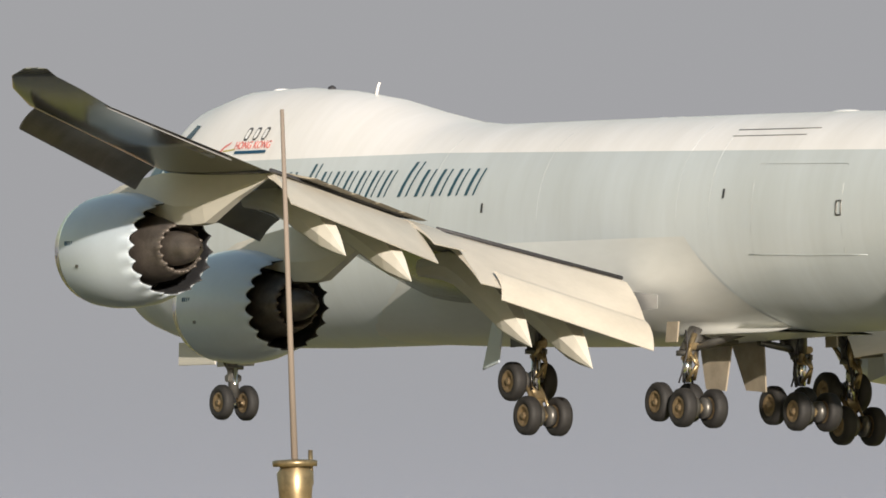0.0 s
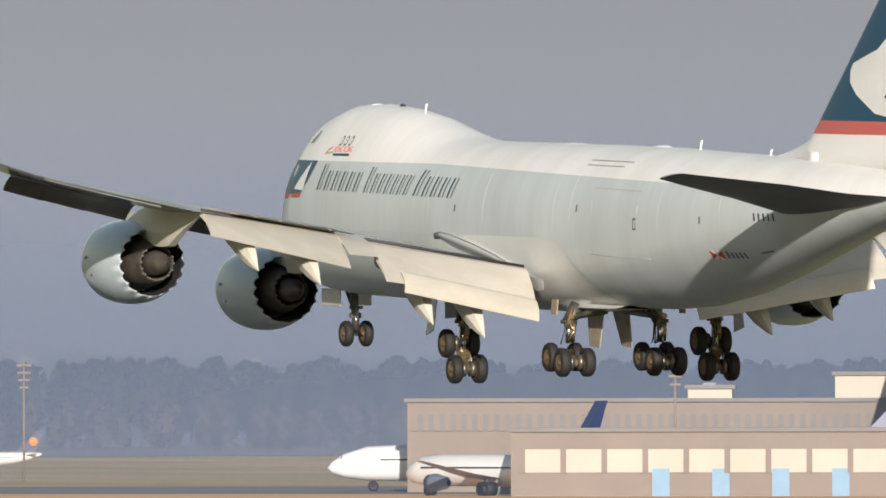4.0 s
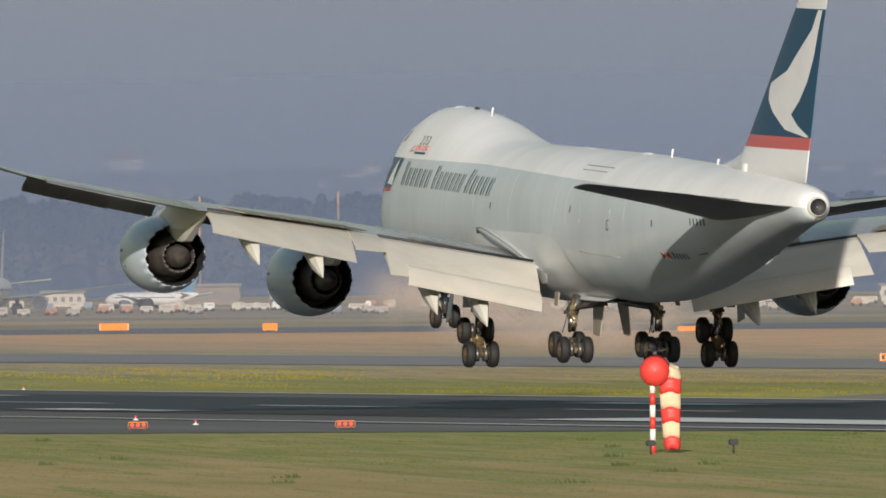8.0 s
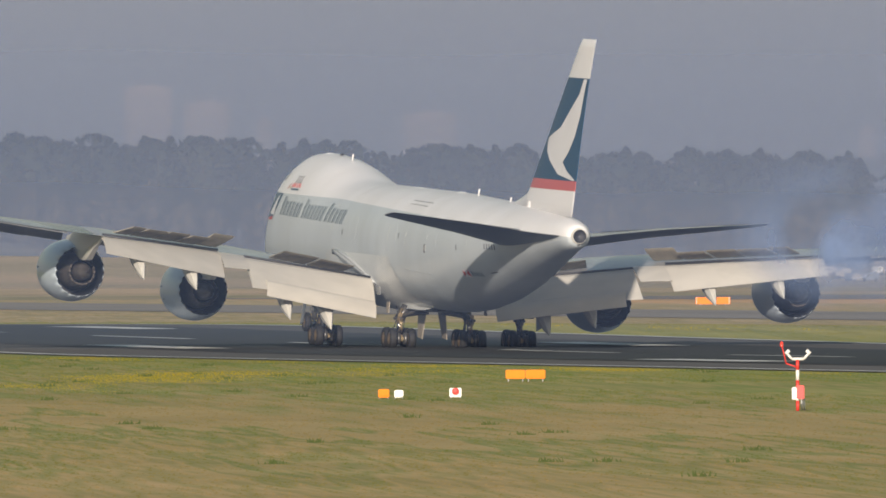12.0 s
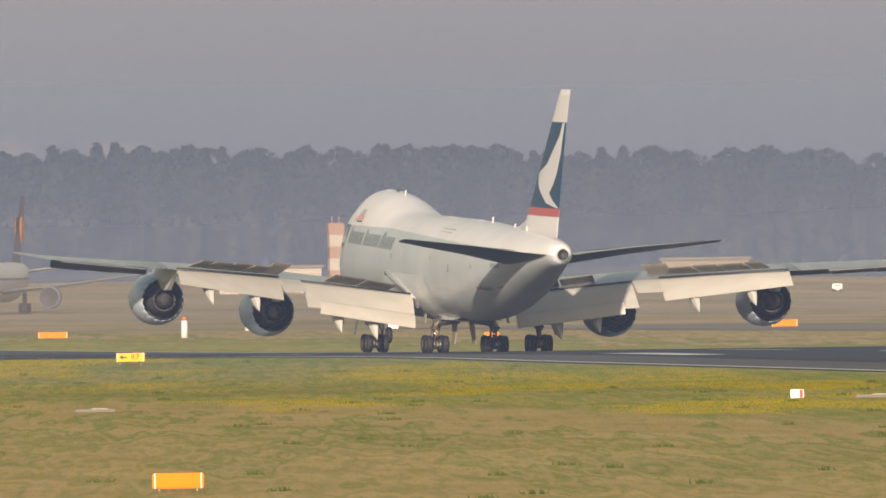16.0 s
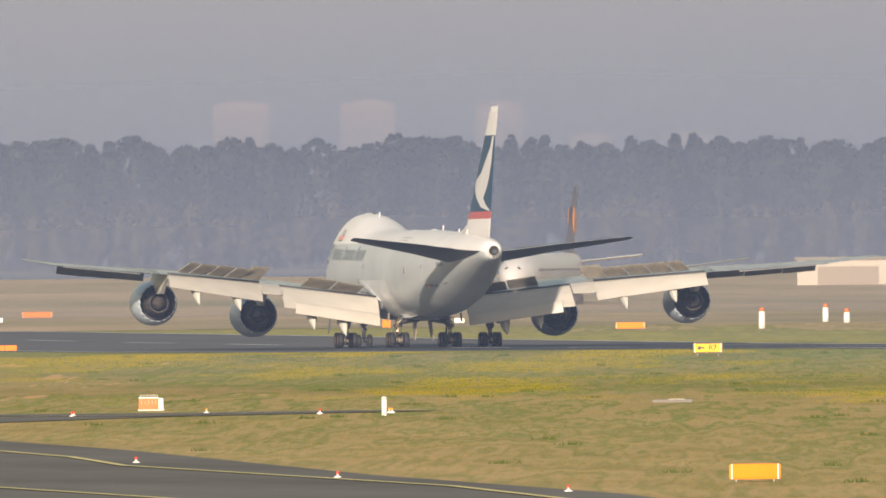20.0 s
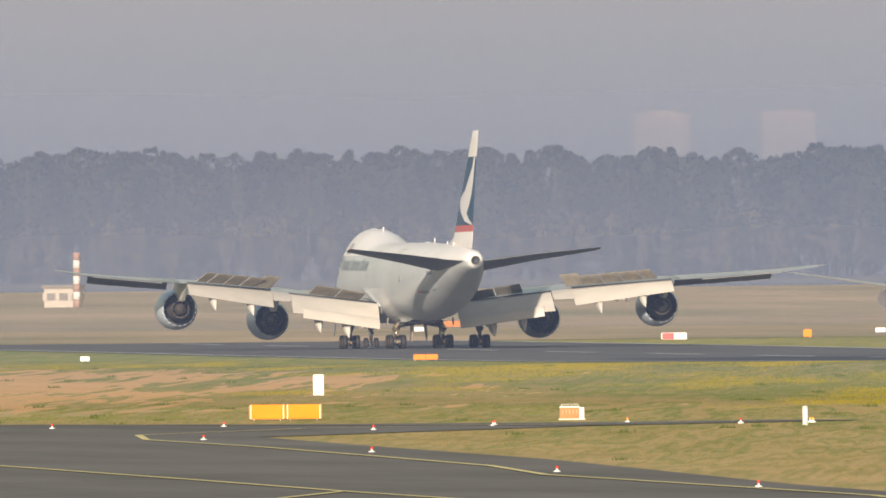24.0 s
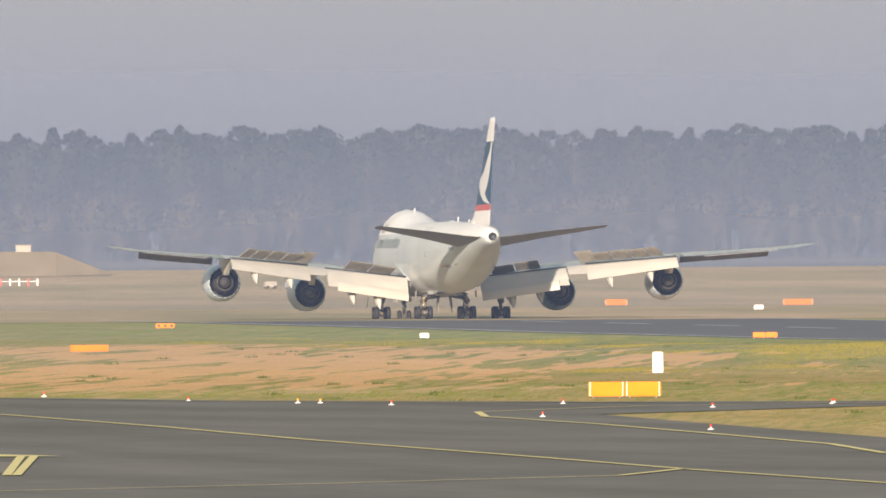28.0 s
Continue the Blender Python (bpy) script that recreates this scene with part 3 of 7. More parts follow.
def tail():
    for s in (1, -1):
        rings = []
        for y, le, te, z, th in ((0.25, 62.4, 74.1, 6.95, 1.05), (1.3, 63.2, 73.9, 7.05, 1.0), (2.4, 64.0, 72.6, 7.25, 0.9), (5.5, 66.9, 73.4, 7.75, 0.62), (9.0, 70.5, 74.6, 8.2, 0.36), (10.8, 72.4, 75.2, 8.44, 0.2), (11.08, 73.4, 75.3, 8.47, 0.06)):
            rings.append(foil(y, le, te, z, th, s, -0.09))
        tp = loft(rings)
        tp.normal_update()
        # faces turned down get the darker, shade-coloured grey
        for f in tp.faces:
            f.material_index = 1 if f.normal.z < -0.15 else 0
        st = part("tailplane", tp, [M_GREY, M_DARKW], jet, "swept grey tailplane, underside coloured dark as shade")
        part("elevator_gap", tube(P(70.2, s * 2.4, 7.72), P(73.4, s * 10.2, 8.50), 0.02), M_TRIM, st)
    rings = []
    FIN = ((8.55, 59.6, 73.0, 0.95), (9.3, 61.2, 73.3, 0.88), (10.5, 62.9, 73.75, 0.8), (13.0, 66.3, 74.7, 0.64), (16.0, 70.3, 76.0, 0.44), (18.3, 73.4, 77.3, 0.30), (18.8, 74.3, 77.6, 0.18))
    for z, le, te, th in FIN:
        up, dn = [], []
        for i in range(13):
            u = 0.5 - 0.5 * math.cos(math.pi * i / 12)
            t = th * (1.3 * math.sqrt(u) * (1 - u) + 0.35 * u * (1 - u)) * 1.1
            up.append((NOSE - le - (te - le) * u, t / 2, z))
            dn.append((NOSE - le - (te - le) * u, -t / 2, z))
        rings.append(up + dn[-2:0:-1])
    fin = part("tail_fin", loft(rings), M_FIN, jet, "teal tail fin with a red band and white tip")
    ridge = []
    for k in range(8):
        u = k / 7
        xa = 55.5 + 8 * u
        ridge.append([(NOSE - xa, 0.05 + 0.28 * u, 8.9), (NOSE - xa, 0.02, 8.95 + 1.3 * u ** 2), (NOSE - xa, -0.02, 8.95 + 1.3 * u ** 2), (NOSE - xa, -0.05 - 0.28 * u, 8.9)])
    part("dorsal_fillet", loft(ridge), M_WHITE, fin)
    zs = [q[0] for q in FIN]
    at = lambda z, k: float(np.interp(z, zs, [q[k] for q in FIN]))
    # the white sweep painted on both sides of the fin
    OUT = [(.12, 13.05), (.13, 12.75), (.20, 12.25), (.34, 11.75), (.62, 10.95), (.94, 10.64), (.97, 10.68), (.80, 11.15), (.67, 11.66), (.76, 12.3), (.84, 13.2), (.89, 14.4), (.90, 15.6), (.92, 16.5), (.80, 16.5), (.74, 15.6), (.66, 14.8), (.54, 14.15), (.40, 13.65), (.24, 13.2)]
    for s in (1, -1):
        bm = bmesh.new()
        vs = []
        for u, z in OUT:
            le, te, th = at(z, 1), at(z, 2), at(z, 3)
            t = th * (1.3 * math.sqrt(u) * (1 - u) + 0.35 * u * (1 - u)) * 1.1
            vs.append(bm.verts.new((NOSE - le - (te - le) * u, s * (t / 2 + 0.02), z)))
        f = bm.faces.new(vs)
        bmesh.ops.triangulate(bm, faces=[f])
        bmesh.ops.subdivide_edges(bm, edges=bm.edges[:], cuts=2, use_grid_fill=True)
        for v in bm.verts:
            z = v.co.z
            le, te, th = at(z, 1), at(z, 2), at(z, 3)
            u = min(max((NOSE - v.co.x - le) / (te - le), 0.001), 1)
            v.co.y = s * (th * (1.3 * math.sqrt(u) * (1 - u) + 0.35 * u * (1 - u)) * 0.55 + 0.02)
        part("white_sweep", bm, M_WHITE, fin, "white wing-like brush stroke")
    apu = part("exhaust_pipe", turned([(NOSE - 74.8, 0.49), (NOSE - 75.12, 0.44), (NOSE - 75.16, 0.385)], 24), M_FAIR, jet, "pale-rimmed tail exhaust pipe")
    part("bore", turned([(NOSE - 75.165, 0.384), (NOSE - 75.0, 0.36), (NOSE - 74.96, 0.02)], 24), M_DUCT, apu, "dark bore")
    apu.location.z = 7.52
    part("tail_light", box(0.1, 0.16, 0.1, 0.03, (NOSE - 74.8, 0, 7.0)), M_CHROME, jet)


tail()


def wheel_parts(parent, x, y, z, r=0.625, w=0.46):
    t = part("tyre", turned([(-w / 2 + 0.06, r * 0.56), (-w / 2, r * 0.70), (-w / 2 + 0.01, r * 0.86), (-w / 2 + 0.08, r * 0.97), (-0.08, r), (0.08, r), (w / 2 - 0.08, r * 0.97), (w / 2 - 0.01, r * 0.86), (w / 2, r * 0.70), (w / 2 - 0.06, r * 0.56)], 28, "y"), M_TYRE, parent)
    t.location = (x, y, z)
    q = part("rim", turned([(-w / 2 + 0.06, r * 0.57), (-w / 2 + 0.02, r * 0.50), (-w / 2 + 0.12, r * 0.40), (-w / 2 + 0.10, r * 0.20), (-w / 2 + 0.02, r * 0.16), (-w / 2 + 0.02, 0.01), (w / 2 - 0.02, 0.01), (w / 2 - 0.02, r * 0.16), (w / 2 - 0.10, r * 0.20), (w / 2 - 0.12, r * 0.40), (w / 2 - 0.02, r * 0.50), (w / 2 - 0.06, r * 0.57)], 20, "y"), M_RIM, parent)
    q.location = (x, y, z)


M_TITLE = mat("title_paint", (0.018, 0.075, 0.11), 0.4, var=0.05)
M_YLW = mat("yellow_mark", (0.6, 0.5, 0.1), 0.4)
bogies = []          # (part, resting pose, pose in flight)


def plate(pts, t=0.05):
    """A flat door of the given outline and thickness, its corners slightly rounded."""
    n = len(pts)
    a = [Vector(p) for p in pts]
    nr = (a[1] - a[0]).cross(a[-1] - a[0]).normalized() * t
    return shape(a + [p + nr for p in a], [tuple(range(n)), tuple(range(2 * n - 1, n - 1, -1))] + [(k, (k + 1) % n, n + (k + 1) % n, n + k) for k in range(n)])


def main_gear(xa, y, top, droop, tilt, wing_gear):
    s = 1 if y > 0 else -1
    g = part("main_strut", join(tube(P(xa, y, 1.75), P(xa - 0.1, y * (0.98 if wing_gear else 0.8), top), 0.30, 0.36 if wing_gear else 0.3, 16), tube(P(xa, y, 1.7), P(xa, y, 1.86), 0.36, 0.36, 16)), M_STEEL, jet, "dark steel landing gear leg with braces and hoses")
    part("piston", tube(P(xa, y, 0.72 - droop + 0.62 if not wing_gear else 0.35), P(xa, y, 1.8), 0.15, 0.16, 14), M_CHROME, g, "bright sliding piston")
    part("drag_brace", join(tube(P(xa + 0.1, y, 1.9 if not wing_gear else 2.0), P(xa + (2.0 if not wing_gear else -2.2), y * (0.8 if wing_gear else 0.45), 2.5 if not wing_gear else top + 0.1), 0.13, 0.12), tube(P(xa - 0.1, y, 2.1), P(xa - 1.3, y * (1.0 if wing_gear else 0.6), top - (0.0 if wing_gear else 0.3)), 0.08)), M_STEEL, g)
    part("side_brace", join(tube(P(xa, y, 1.95), P(xa + 0.2, y - s * 1.7, top + (0.1 if wing_gear else -0.3)), 0.12, 0.11), tube(P(xa + 0.1, y - s * 0.8, 2.2 if not wing_gear else 2.7), P(xa - 0.5, y - s * 0.5, top), 0.06)), M_STEEL, g)
    for q in (-1, 1):
        part("torque_link", join(tube(P(xa + 0.25, y + q * 0.12, 0.95), P(xa + 0.62, y, 1.4), 0.06), tube(P(xa + 0.25, y + q * 0.12, 1.85), P(xa + 0.62, y, 1.4), 0.06)), M_BRASS, g)
    part("actuator", join(tube(P(xa + 0.32, y + 0.22, 1.6), P(xa + 0.3, y * 0.96, 2.4), 0.09), tube(P(xa - 0.3, y - 0.2, 1.5), P(xa - 0.3, y * 0.9, 2.4), 0.07), box(0.3, 0.34, 0.22, 0.04, P(xa + 0.3, y, 2.0)), box(0.22, 0.5, 0.18, 0.04, P(xa + 0.1, y, 1.62))), M_BRASS, g, "brassy hydraulic unit")
    rgn = random.Random(int(xa * 10 + y * 7))
    for k in range(4):
        pts = [Vector(P(xa + rgn.uniform(0.1, 0.4), y + rgn.uniform(-0.3, 0.3), 2.5))]
        for m in range(4):
            pts.append(pts[-1] + Vector((rgn.uniform(-0.12, 0.12), rgn.uniform(-0.12, 0.12), -0.42)))
        part("hose", pipe(pts, 0.028), M_TRIM, g)
    base = Matrix.Translation(P(xa, y, 0.0))
    b = part("bogie", join(box(1.75, 0.26, 0.28, 0.06, (0, 0, 0.62)), tube((0.735, -0.62, 0.625), (0.735, 0.62, 0.625), 0.11), tube((-0.735, -0.62, 0.625), (-0.735, 0.62, 0.625), 0.11), box(0.42, 0.46, 0.36, 0.06, (0.0, 0, 0.66)), tube((-0.6, 0.26, 0.72), (0.6, 0.26, 0.80), 0.05), tube((-0.6, -0.26, 0.72), (0.6, -0.26, 0.80), 0.05)), M_BRASS, jet, "four-wheel truck of brassy steel", base)
    for dx in (0.735, -0.735):
        for dy in (0.56, -0.56):
            wheel_parts(b, dx, dy, 0.625)
            part("brake", turned([(dy * 0.55, 0.02), (dy * 0.55, 0.34), (dy * 0.2, 0.34), (dy * 0.2, 0.02)], 16, "y"), M_STEEL, b).location = (dx, 0, 0.625)
    flight = base @ Matrix.Translation((0, 0, 0.62 - droop)) @ Matrix.Rotation(radians(-tilt), 4, "Y") @ Matrix.Translation((0, 0, -0.62))
    bogies.append((b, base, flight))
    return g


for s in (1, -1):
    g = main_gear(35.45, s * 5.8, 4.1, 0.34, 48, True)
    part("gear_door", plate([P(34.7, s * 6.35, 3.6), P(36.4, s * 6.35, 3.6), P(36.3, s * 6.42, 1.95), P(34.9, s * 6.42, 1.9)]), M_SLAT, g, "dark leg-mounted gear door")
    part("gear_door", plate([P(34.75, s * 6.9, 3.2), P(35.4, s * 6.95, 3.2), P(35.4, s * 7.15, 1.4), P(34.34, s * 7.1, 1.18)]), M_NAC, g, "pale bluish outer gear door")
    g = main_gear(38.55, s * 2.1, 2.5, 0.48, 8, False)
    part("gear_door", plate([P(36.6, s * 0.55, 2.5), P(38.75, s * 0.55, 2.5), P(38.65, s * 0.74, 0.63), P(37.45, s * 0.74, 0.70)]), M_GDOOR, g, "long tan belly gear door")
    part("gear_door", plate([P(38.6, s * 2.9, 2.75), P(39.3, s * 2.9, 2.75), P(39.3, s * 2.95, 2.1), P(38.6, s * 2.95, 2.1)]), M_GDOOR, g, "small tan belly gear door")

ng = part("nose_strut", join(tube(P(6.4, 0, 0.9), P(6.1, 0, 2.8), 0.16, 0.2), tube(P(6.4, 0, 1.5), P(5.0, 0, 2.8), 0.08), tube(P(6.4, -0.3, 1.9), P(6.4, 0.3, 1.9), 0.07), box(0.3, 0.5, 0.25, 0.04, P(6.3, 0, 1.55))), M_STEEL, jet, "steel nose gear strut")
nb = part("nose_axle", join(tube((0, -0.55, 0.55), (0, 0.55, 0.55), 0.08), tube((0, 0, 0.55), (0, 0, 1.7), 0.1)), M_CHROME, jet, "bright nose axle", Matrix.Translation(P(6.4, 0, 0)))
for dy in (0.46, -0.46):
    wheel_parts(nb, 0, dy, 0.575, 0.575, 0.40)
bogies.append((nb, Matrix.Translation(P(6.4, 0, 0)), Matrix.Translation(P(6.4, 0, 0.18))))
for s in (1, -1):
    part("nose_gear_door", box(2.4, 0.05, 0.75, 0.02, P(5.2, s * 0.72, 2.35)), M_FAIR, ng, "nose gear door")


# ---- paint marks and fittings on the fuselage ----
def skin(pts, name, material, parent, label="", s=1, lift=0.025, cuts=0):
    """A thin painted shape that hugs the fuselage side; pts are (aft, height)."""
    bm = bmesh.new()
    f = bm.faces.new([bm.verts.new((NOSE - x, 0, z)) for x, z in pts])
    if cuts:
        bmesh.ops.triangulate(bm, faces=[f])
        bmesh.ops.subdivide_edges(bm, edges=bm.edges[:], cuts=cuts, use_grid_fill=True)
    for v in bm.verts:
        v.co.y = s * (fus_y(NOSE - v.co.x, v.co.z) + lift)
    bmesh.ops.recalc_face_normals(bm, faces=bm.faces)
    return part(name, bm, material, parent, label)


def strokes(s):
    """The operator's title as plain slanted bars, two for each letter, in words of 6, 7 and 5."""
    words = (((9.95, 15.5), 6), ((16.0, 21.7), 7), ((22.2, 27.5), 5))
    for (x0, x1), n in words:
        pitch = (x1 - x0) / n
        for k in range(n):
            a = x0 + k * pitch
            if s < 0:
                a = 37.4 - a - pitch
            zb = 7.16 - 0.011 * (a - 9.9)
            zt = zb + (1.12 if k == 0 else 0.86)
            w = pitch * 0.72
            bm = bmesh.new()
            for u0, u1, v0, v1 in ((0.0, 0.25, 0, 1), (0.66, 0.80, 0.0, 1)):
                grid = []
                for j in range(4):
                    v = v0 + (v1 - v0) * j / 3
                    z = zb + (zt - zb) * v
                    row = []
                    for u in (u0, u1):
                        x = a + (u if s > 0 else 1 - u) * w + 0.42 * (v - 0.3) * (zt - zb) * s
                        row.append(bm.verts.new((NOSE - x, s * (fus_y(x, z) + 0.03), z)))
                    grid.append(row)
                for j in range(3):
                    bm.faces.new((grid[j][0], grid[j][1], grid[j + 1][1], grid[j + 1][0]))
            bmesh.ops.recalc_face_normals(bm, faces=bm.faces)
            part("title_mark", bm, M_TITLE, body, "dark teal slanted title mark")


def painted_words(words, x0, z0, size, material, s):
    bm = text_mesh(words, size)
    for v in bm.verts:
        z = z0 + v.co.z
        x = x0 + v.co.x * s
        lift = 0.03 if v.co.y < 0 else 0.02
        v.co = Vector((NOSE - x, s * (fus_y(x, z) + lift), z))
    bmesh.ops.recalc_face_normals(bm, faces=bm.faces)
    part("painted_words", bm, material, body, "small painted words", )


for s in (1, -1):
    strokes(s)
    skin([(3.6, 8.42), (9.0, 8.42), (8.4, 7.6), (7.6, 7.0), (3.3, 6.85), (2.9, 7.2)], "nose_panel", M_TEAL, body, "teal painted nose panel", s, 0.02, 4)
    skin([(3.3, 6.85), (7.6, 7.0), (7.5, 6.82), (3.2, 6.68)], "nose_stripe", M_RED, body, "thin red stripe", s, 0.022, 3)
    skin([(6.4, 7.15), (7.0, 7.6), (8.3, 8.4), (7.7, 7.75), (7.5, 7.4), (7.9, 7.1)], "nose_sweep", M_WHITE, body, "white wing-like stroke", s, 0.035, 2)
    for x in (11.12, 11.66, 12.2):
        fr_ = skin([(x - .10, 9.10), (x + .10, 9.10), (x + .15, 9.2), (x + .15, 9.42), (x + .10, 9.52), (x - .10, 9.52), (x - .15, 9.42), (x - .15, 9.2)], "upper_window", M_STEEL, body, "small oval upper-deck window", s, 0.02)
        skin([(x - .06, 9.16), (x + .06, 9.16), (x + .095, 9.23), (x + .095, 9.40), (x + .06, 9.46), (x - .06, 9.46), (x - .095, 9.40), (x - .095, 9.23)], "plug", M_WHITE, fr_, "white blanked pane", s, 0.03)
    painted_words("HONG KONG", 11.75, 8.93, 0.36, M_SLOGAN, s)
    skin([(10.75, 8.66), (12.75, 8.66), (12.75, 8.76), (10.75, 8.76)], "small_print_bar", M_TEAL, body, "dark bar of small print", s, 0.025, 3)
    skin([(9.6, 8.72), (9.9, 8.95), (10.3, 9.08), (10.25, 9.0), (9.95, 8.88), (9.75, 8.7)], "slogan_swirl", M_SLOGAN, body, "thin swirl mark", s, 0.025)
    skin([(9.9, 8.75), (10.7, 8.8), (10.7, 8.84), (9.9, 8.79)], "slogan_swirl", M_YLW, body, "", s, 0.025)
    # house flag: red and white saltire, then small dark strokes
    fl = skin([(57.00, 4.66), (57.90, 4.66), (57.90, 5.08), (57.00, 5.08)], "house_flag", M_WHITE, body, "red and white house flag", s, 0.02, 2)
    for pts in ([(56.97, 4.68), (57.47, 4.88), (56.97, 5.08)], [(58.03, 4.68), (57.53, 4.88), (58.03, 5.08)]):
        skin(pts, "red_triangle", M_RED, fl, "", s, 0.035)
    skin([(57.47, 4.64), (57.53, 4.64), (57.53, 5.11), (57.47, 5.11)], "blue_bar", M_TEAL, fl, "", s, 0.035)
    for k in range(5):
        skin([(58.30 + k * 0.33, 4.76), (58.44 + k * 0.33, 4.76), (58.48 + k * 0.33, 5.0 + 0.06 * (k == 0)), (58.34 + k * 0.33, 5.0 + 0.06 * (k == 0))], "owner_mark", M_TEAL, body, "", s, 0.025)
    for k in range(5):
        skin([(61.75 + k * 0.42, 6.38), (61.88 + k * 0.42, 6.38), (61.88 + k * 0.42, 6.70), (61.75 + k * 0.42, 6.70)], "registration_bar", M_TRIM, body, "", s, 0.025)
    # door outlines and seams
    def seam(pts, r=0.018, name="door_seam"):
        line = []
        for (x0, z0), (x1, z1) in zip(pts, pts[1:]):
            line += [(x0 + (x1 - x0) * k / 4, z0 + (z1 - z0) * k / 4) for k in range(4)]
        line.append(pts[-1])
        part(name, pipe([P(x, s * (fus_y(x, z) + 0.004), z) for x, z in line], r, 5), M_STEEL if r > 0.014 else M_JOINT, body)
    seam([(43.9, 4.76), (47.5, 4.66), (50.8, 4.62)], 0.012, "cargo_door_sill")
    seam([(49.3, 5.88), (49.3, 6.33), (49.58, 6.33), (49.58, 5.88), (49.3, 5.88)], 0.03, "door_handle_recess")
    seam([(44.2, 4.8), (44.2, 7.6), (49.6, 7.5), (49.6, 4.7)], 0.008)
    seam([(41.5, 8.75), (46.5, 8.70)], 0.02, "roof_seam")
    seam([(41.5, 8.55), (46.0, 8.50)], 0.015, "roof_seam")
    skin([(6.3, 9.15), (7.0, 9.2), (7.2, 9.68), (6.75, 9.72)], "side_window", M_GLASS, body, "dark flight deck side window", s, 0.02)
    seam([(61.0, 5.0), (62.0, 5.1)], 0.035, "outflow_valve")
    for x, z in ((42.4, 6.55), (27.5, 6.4), (56.5, 6.2)):
        skin([(x, z), (x + .12, z), (x + .12, z + .3), (x, z + .3)], "static_port", M_TRIM, body, "", s)
    # thin crescent fillet over the wing root
    up = [(25.0, 5.40), (26.1, 5.48), (27.5, 5.40), (28.9, 5.26), (31.1, 4.97), (33.2, 4.62), (35.2, 4.19), (36.4, 3.83)]
    rr = []
    for k, (xa, zz) in enumerate(up):
        drop = 0.02 + 0.30 * math.sin(math.pi * k / 7)
        yy = fus_y(xa, zz)
        y2 = fus_y(xa, zz - drop)
        rr.append([P(xa, s * (yy - 0.05), zz + 0.03), P(xa, s * (yy + 0.02 + 0.62 * (k / 7) ** 0.8), zz), P(xa, s * (y2 + 0.03 + 0.64 * (k / 7) ** 0.8), zz - drop), P(xa, s * (y2 + 0.0), zz - drop - 0.2)])
    part("wing_root_fillet", loft(rr), M_BELLY, jet, "thin pale crescent fillet over the wing root")
    part("fillet_edge", pipe([P(xa, s * (fus_y(xa, zz) + 0.03 + 0.62 * (k / 7) ** 0.8), zz + 0.01) for k, (xa, zz) in enumerate(up)], 0.012, 5), M_STEEL, body)
    part("flap_seal_plate", plate([P(36.7, s * 3.34, 3.75), P(38.75, s * 3.36, 3.58), P(38.7, s * 3.32, 3.15), P(37.7, s * 3.3, 3.1)], 0.02), M_GREY, jet, "pale flap seal plate beside the belly")
    # skin joints round the barrel
    for xa in (24.2, 31.0, 39.6, 41.6, 52.0, 58.5):
        seam([(xa, 8.9), (xa, 8.0), (xa, 6.8), (xa, 5.6)], 0.003, "skin_joint")

for xa in (3.7,):
    for k in range(-3, 4):
        a = k * 0.36
        pts = []
        for da, x, z in ((-0.15, 3.05, 8.5), (0.15, 3.05, 8.5), (0.13, 3.65, 9.05), (-0.13, 3.65, 9.05)):
            zb, zt, w, zc, nu = fus_at(x)
            y = math.sin((a + da)) * w * 0.72
            zz = zc + (zt - zc) * max(0, 1 - abs(y / w) ** 2) ** 0.5 + 0.03
            pts.append((NOSE - x, y, zz))
        part("cockpit_pane", shape(pts, [(0, 1, 2, 3)]), M_GLASS, body, "dark flight deck window")


def blade(xa, h, c, name="antenna", m=M_WHITE):
    zt = fus_at(xa)[1]
    rings = [[P(xa - c / 2 + sh, q * w, zt + zz) for sh, q, w in ((0 + k, 0, 1), (c * 0.5 + k * 0.8, 1, 0.05), (c * (1 - 0.5 * kk) + k * 0.7, 0, 1), (c * 0.5 + k * 0.8, -1, 0.05))] for zz, k, kk in ((-0.1, 0, 0), (h * 0.6, 0.18, 0.3), (h, 0.32, 1.0))]
    part(name, loft(rings), m, body, "thin white blade antenna")


blade(15.2, 0.38, 0.24)
blade(48.9, 0.40, 0.22)
blade(57.2, 0.26, 0.22)
for xa, sx, hh in ((9.2, 0.5, 0.08), (33.5, 0.3, 0.05), (34.6, 0.3, 0.05), (44.5, 1.6, 0.10)):
    part("satcom_dome", loft([[P(xa + (k - 4) / 4 * sx / 2 * 1.0, w * math.sqrt(max(0.001, 1 - ((k - 4) / 4) ** 2)) * math.cos(math.pi * i / 8), fus_at(xa)[1] - 0.03 + hh * math.sqrt(max(0.001, 1 - ((k - 4) / 4) ** 2)) * math.sin(math.pi * i / 8)) for i in range(9)] for w in (0.3,) for k in range(9)]), M_WHITE, body, "low white dome on the crown")
part("beacon", turned([(0.0, 0.14), (0.08, 0.12), (0.13, 0.02)], 12, "z"), M_TRIM, body, "small dark beacon").location = P(12.4, 0, fus_at(12.4)[1] - 0.01)


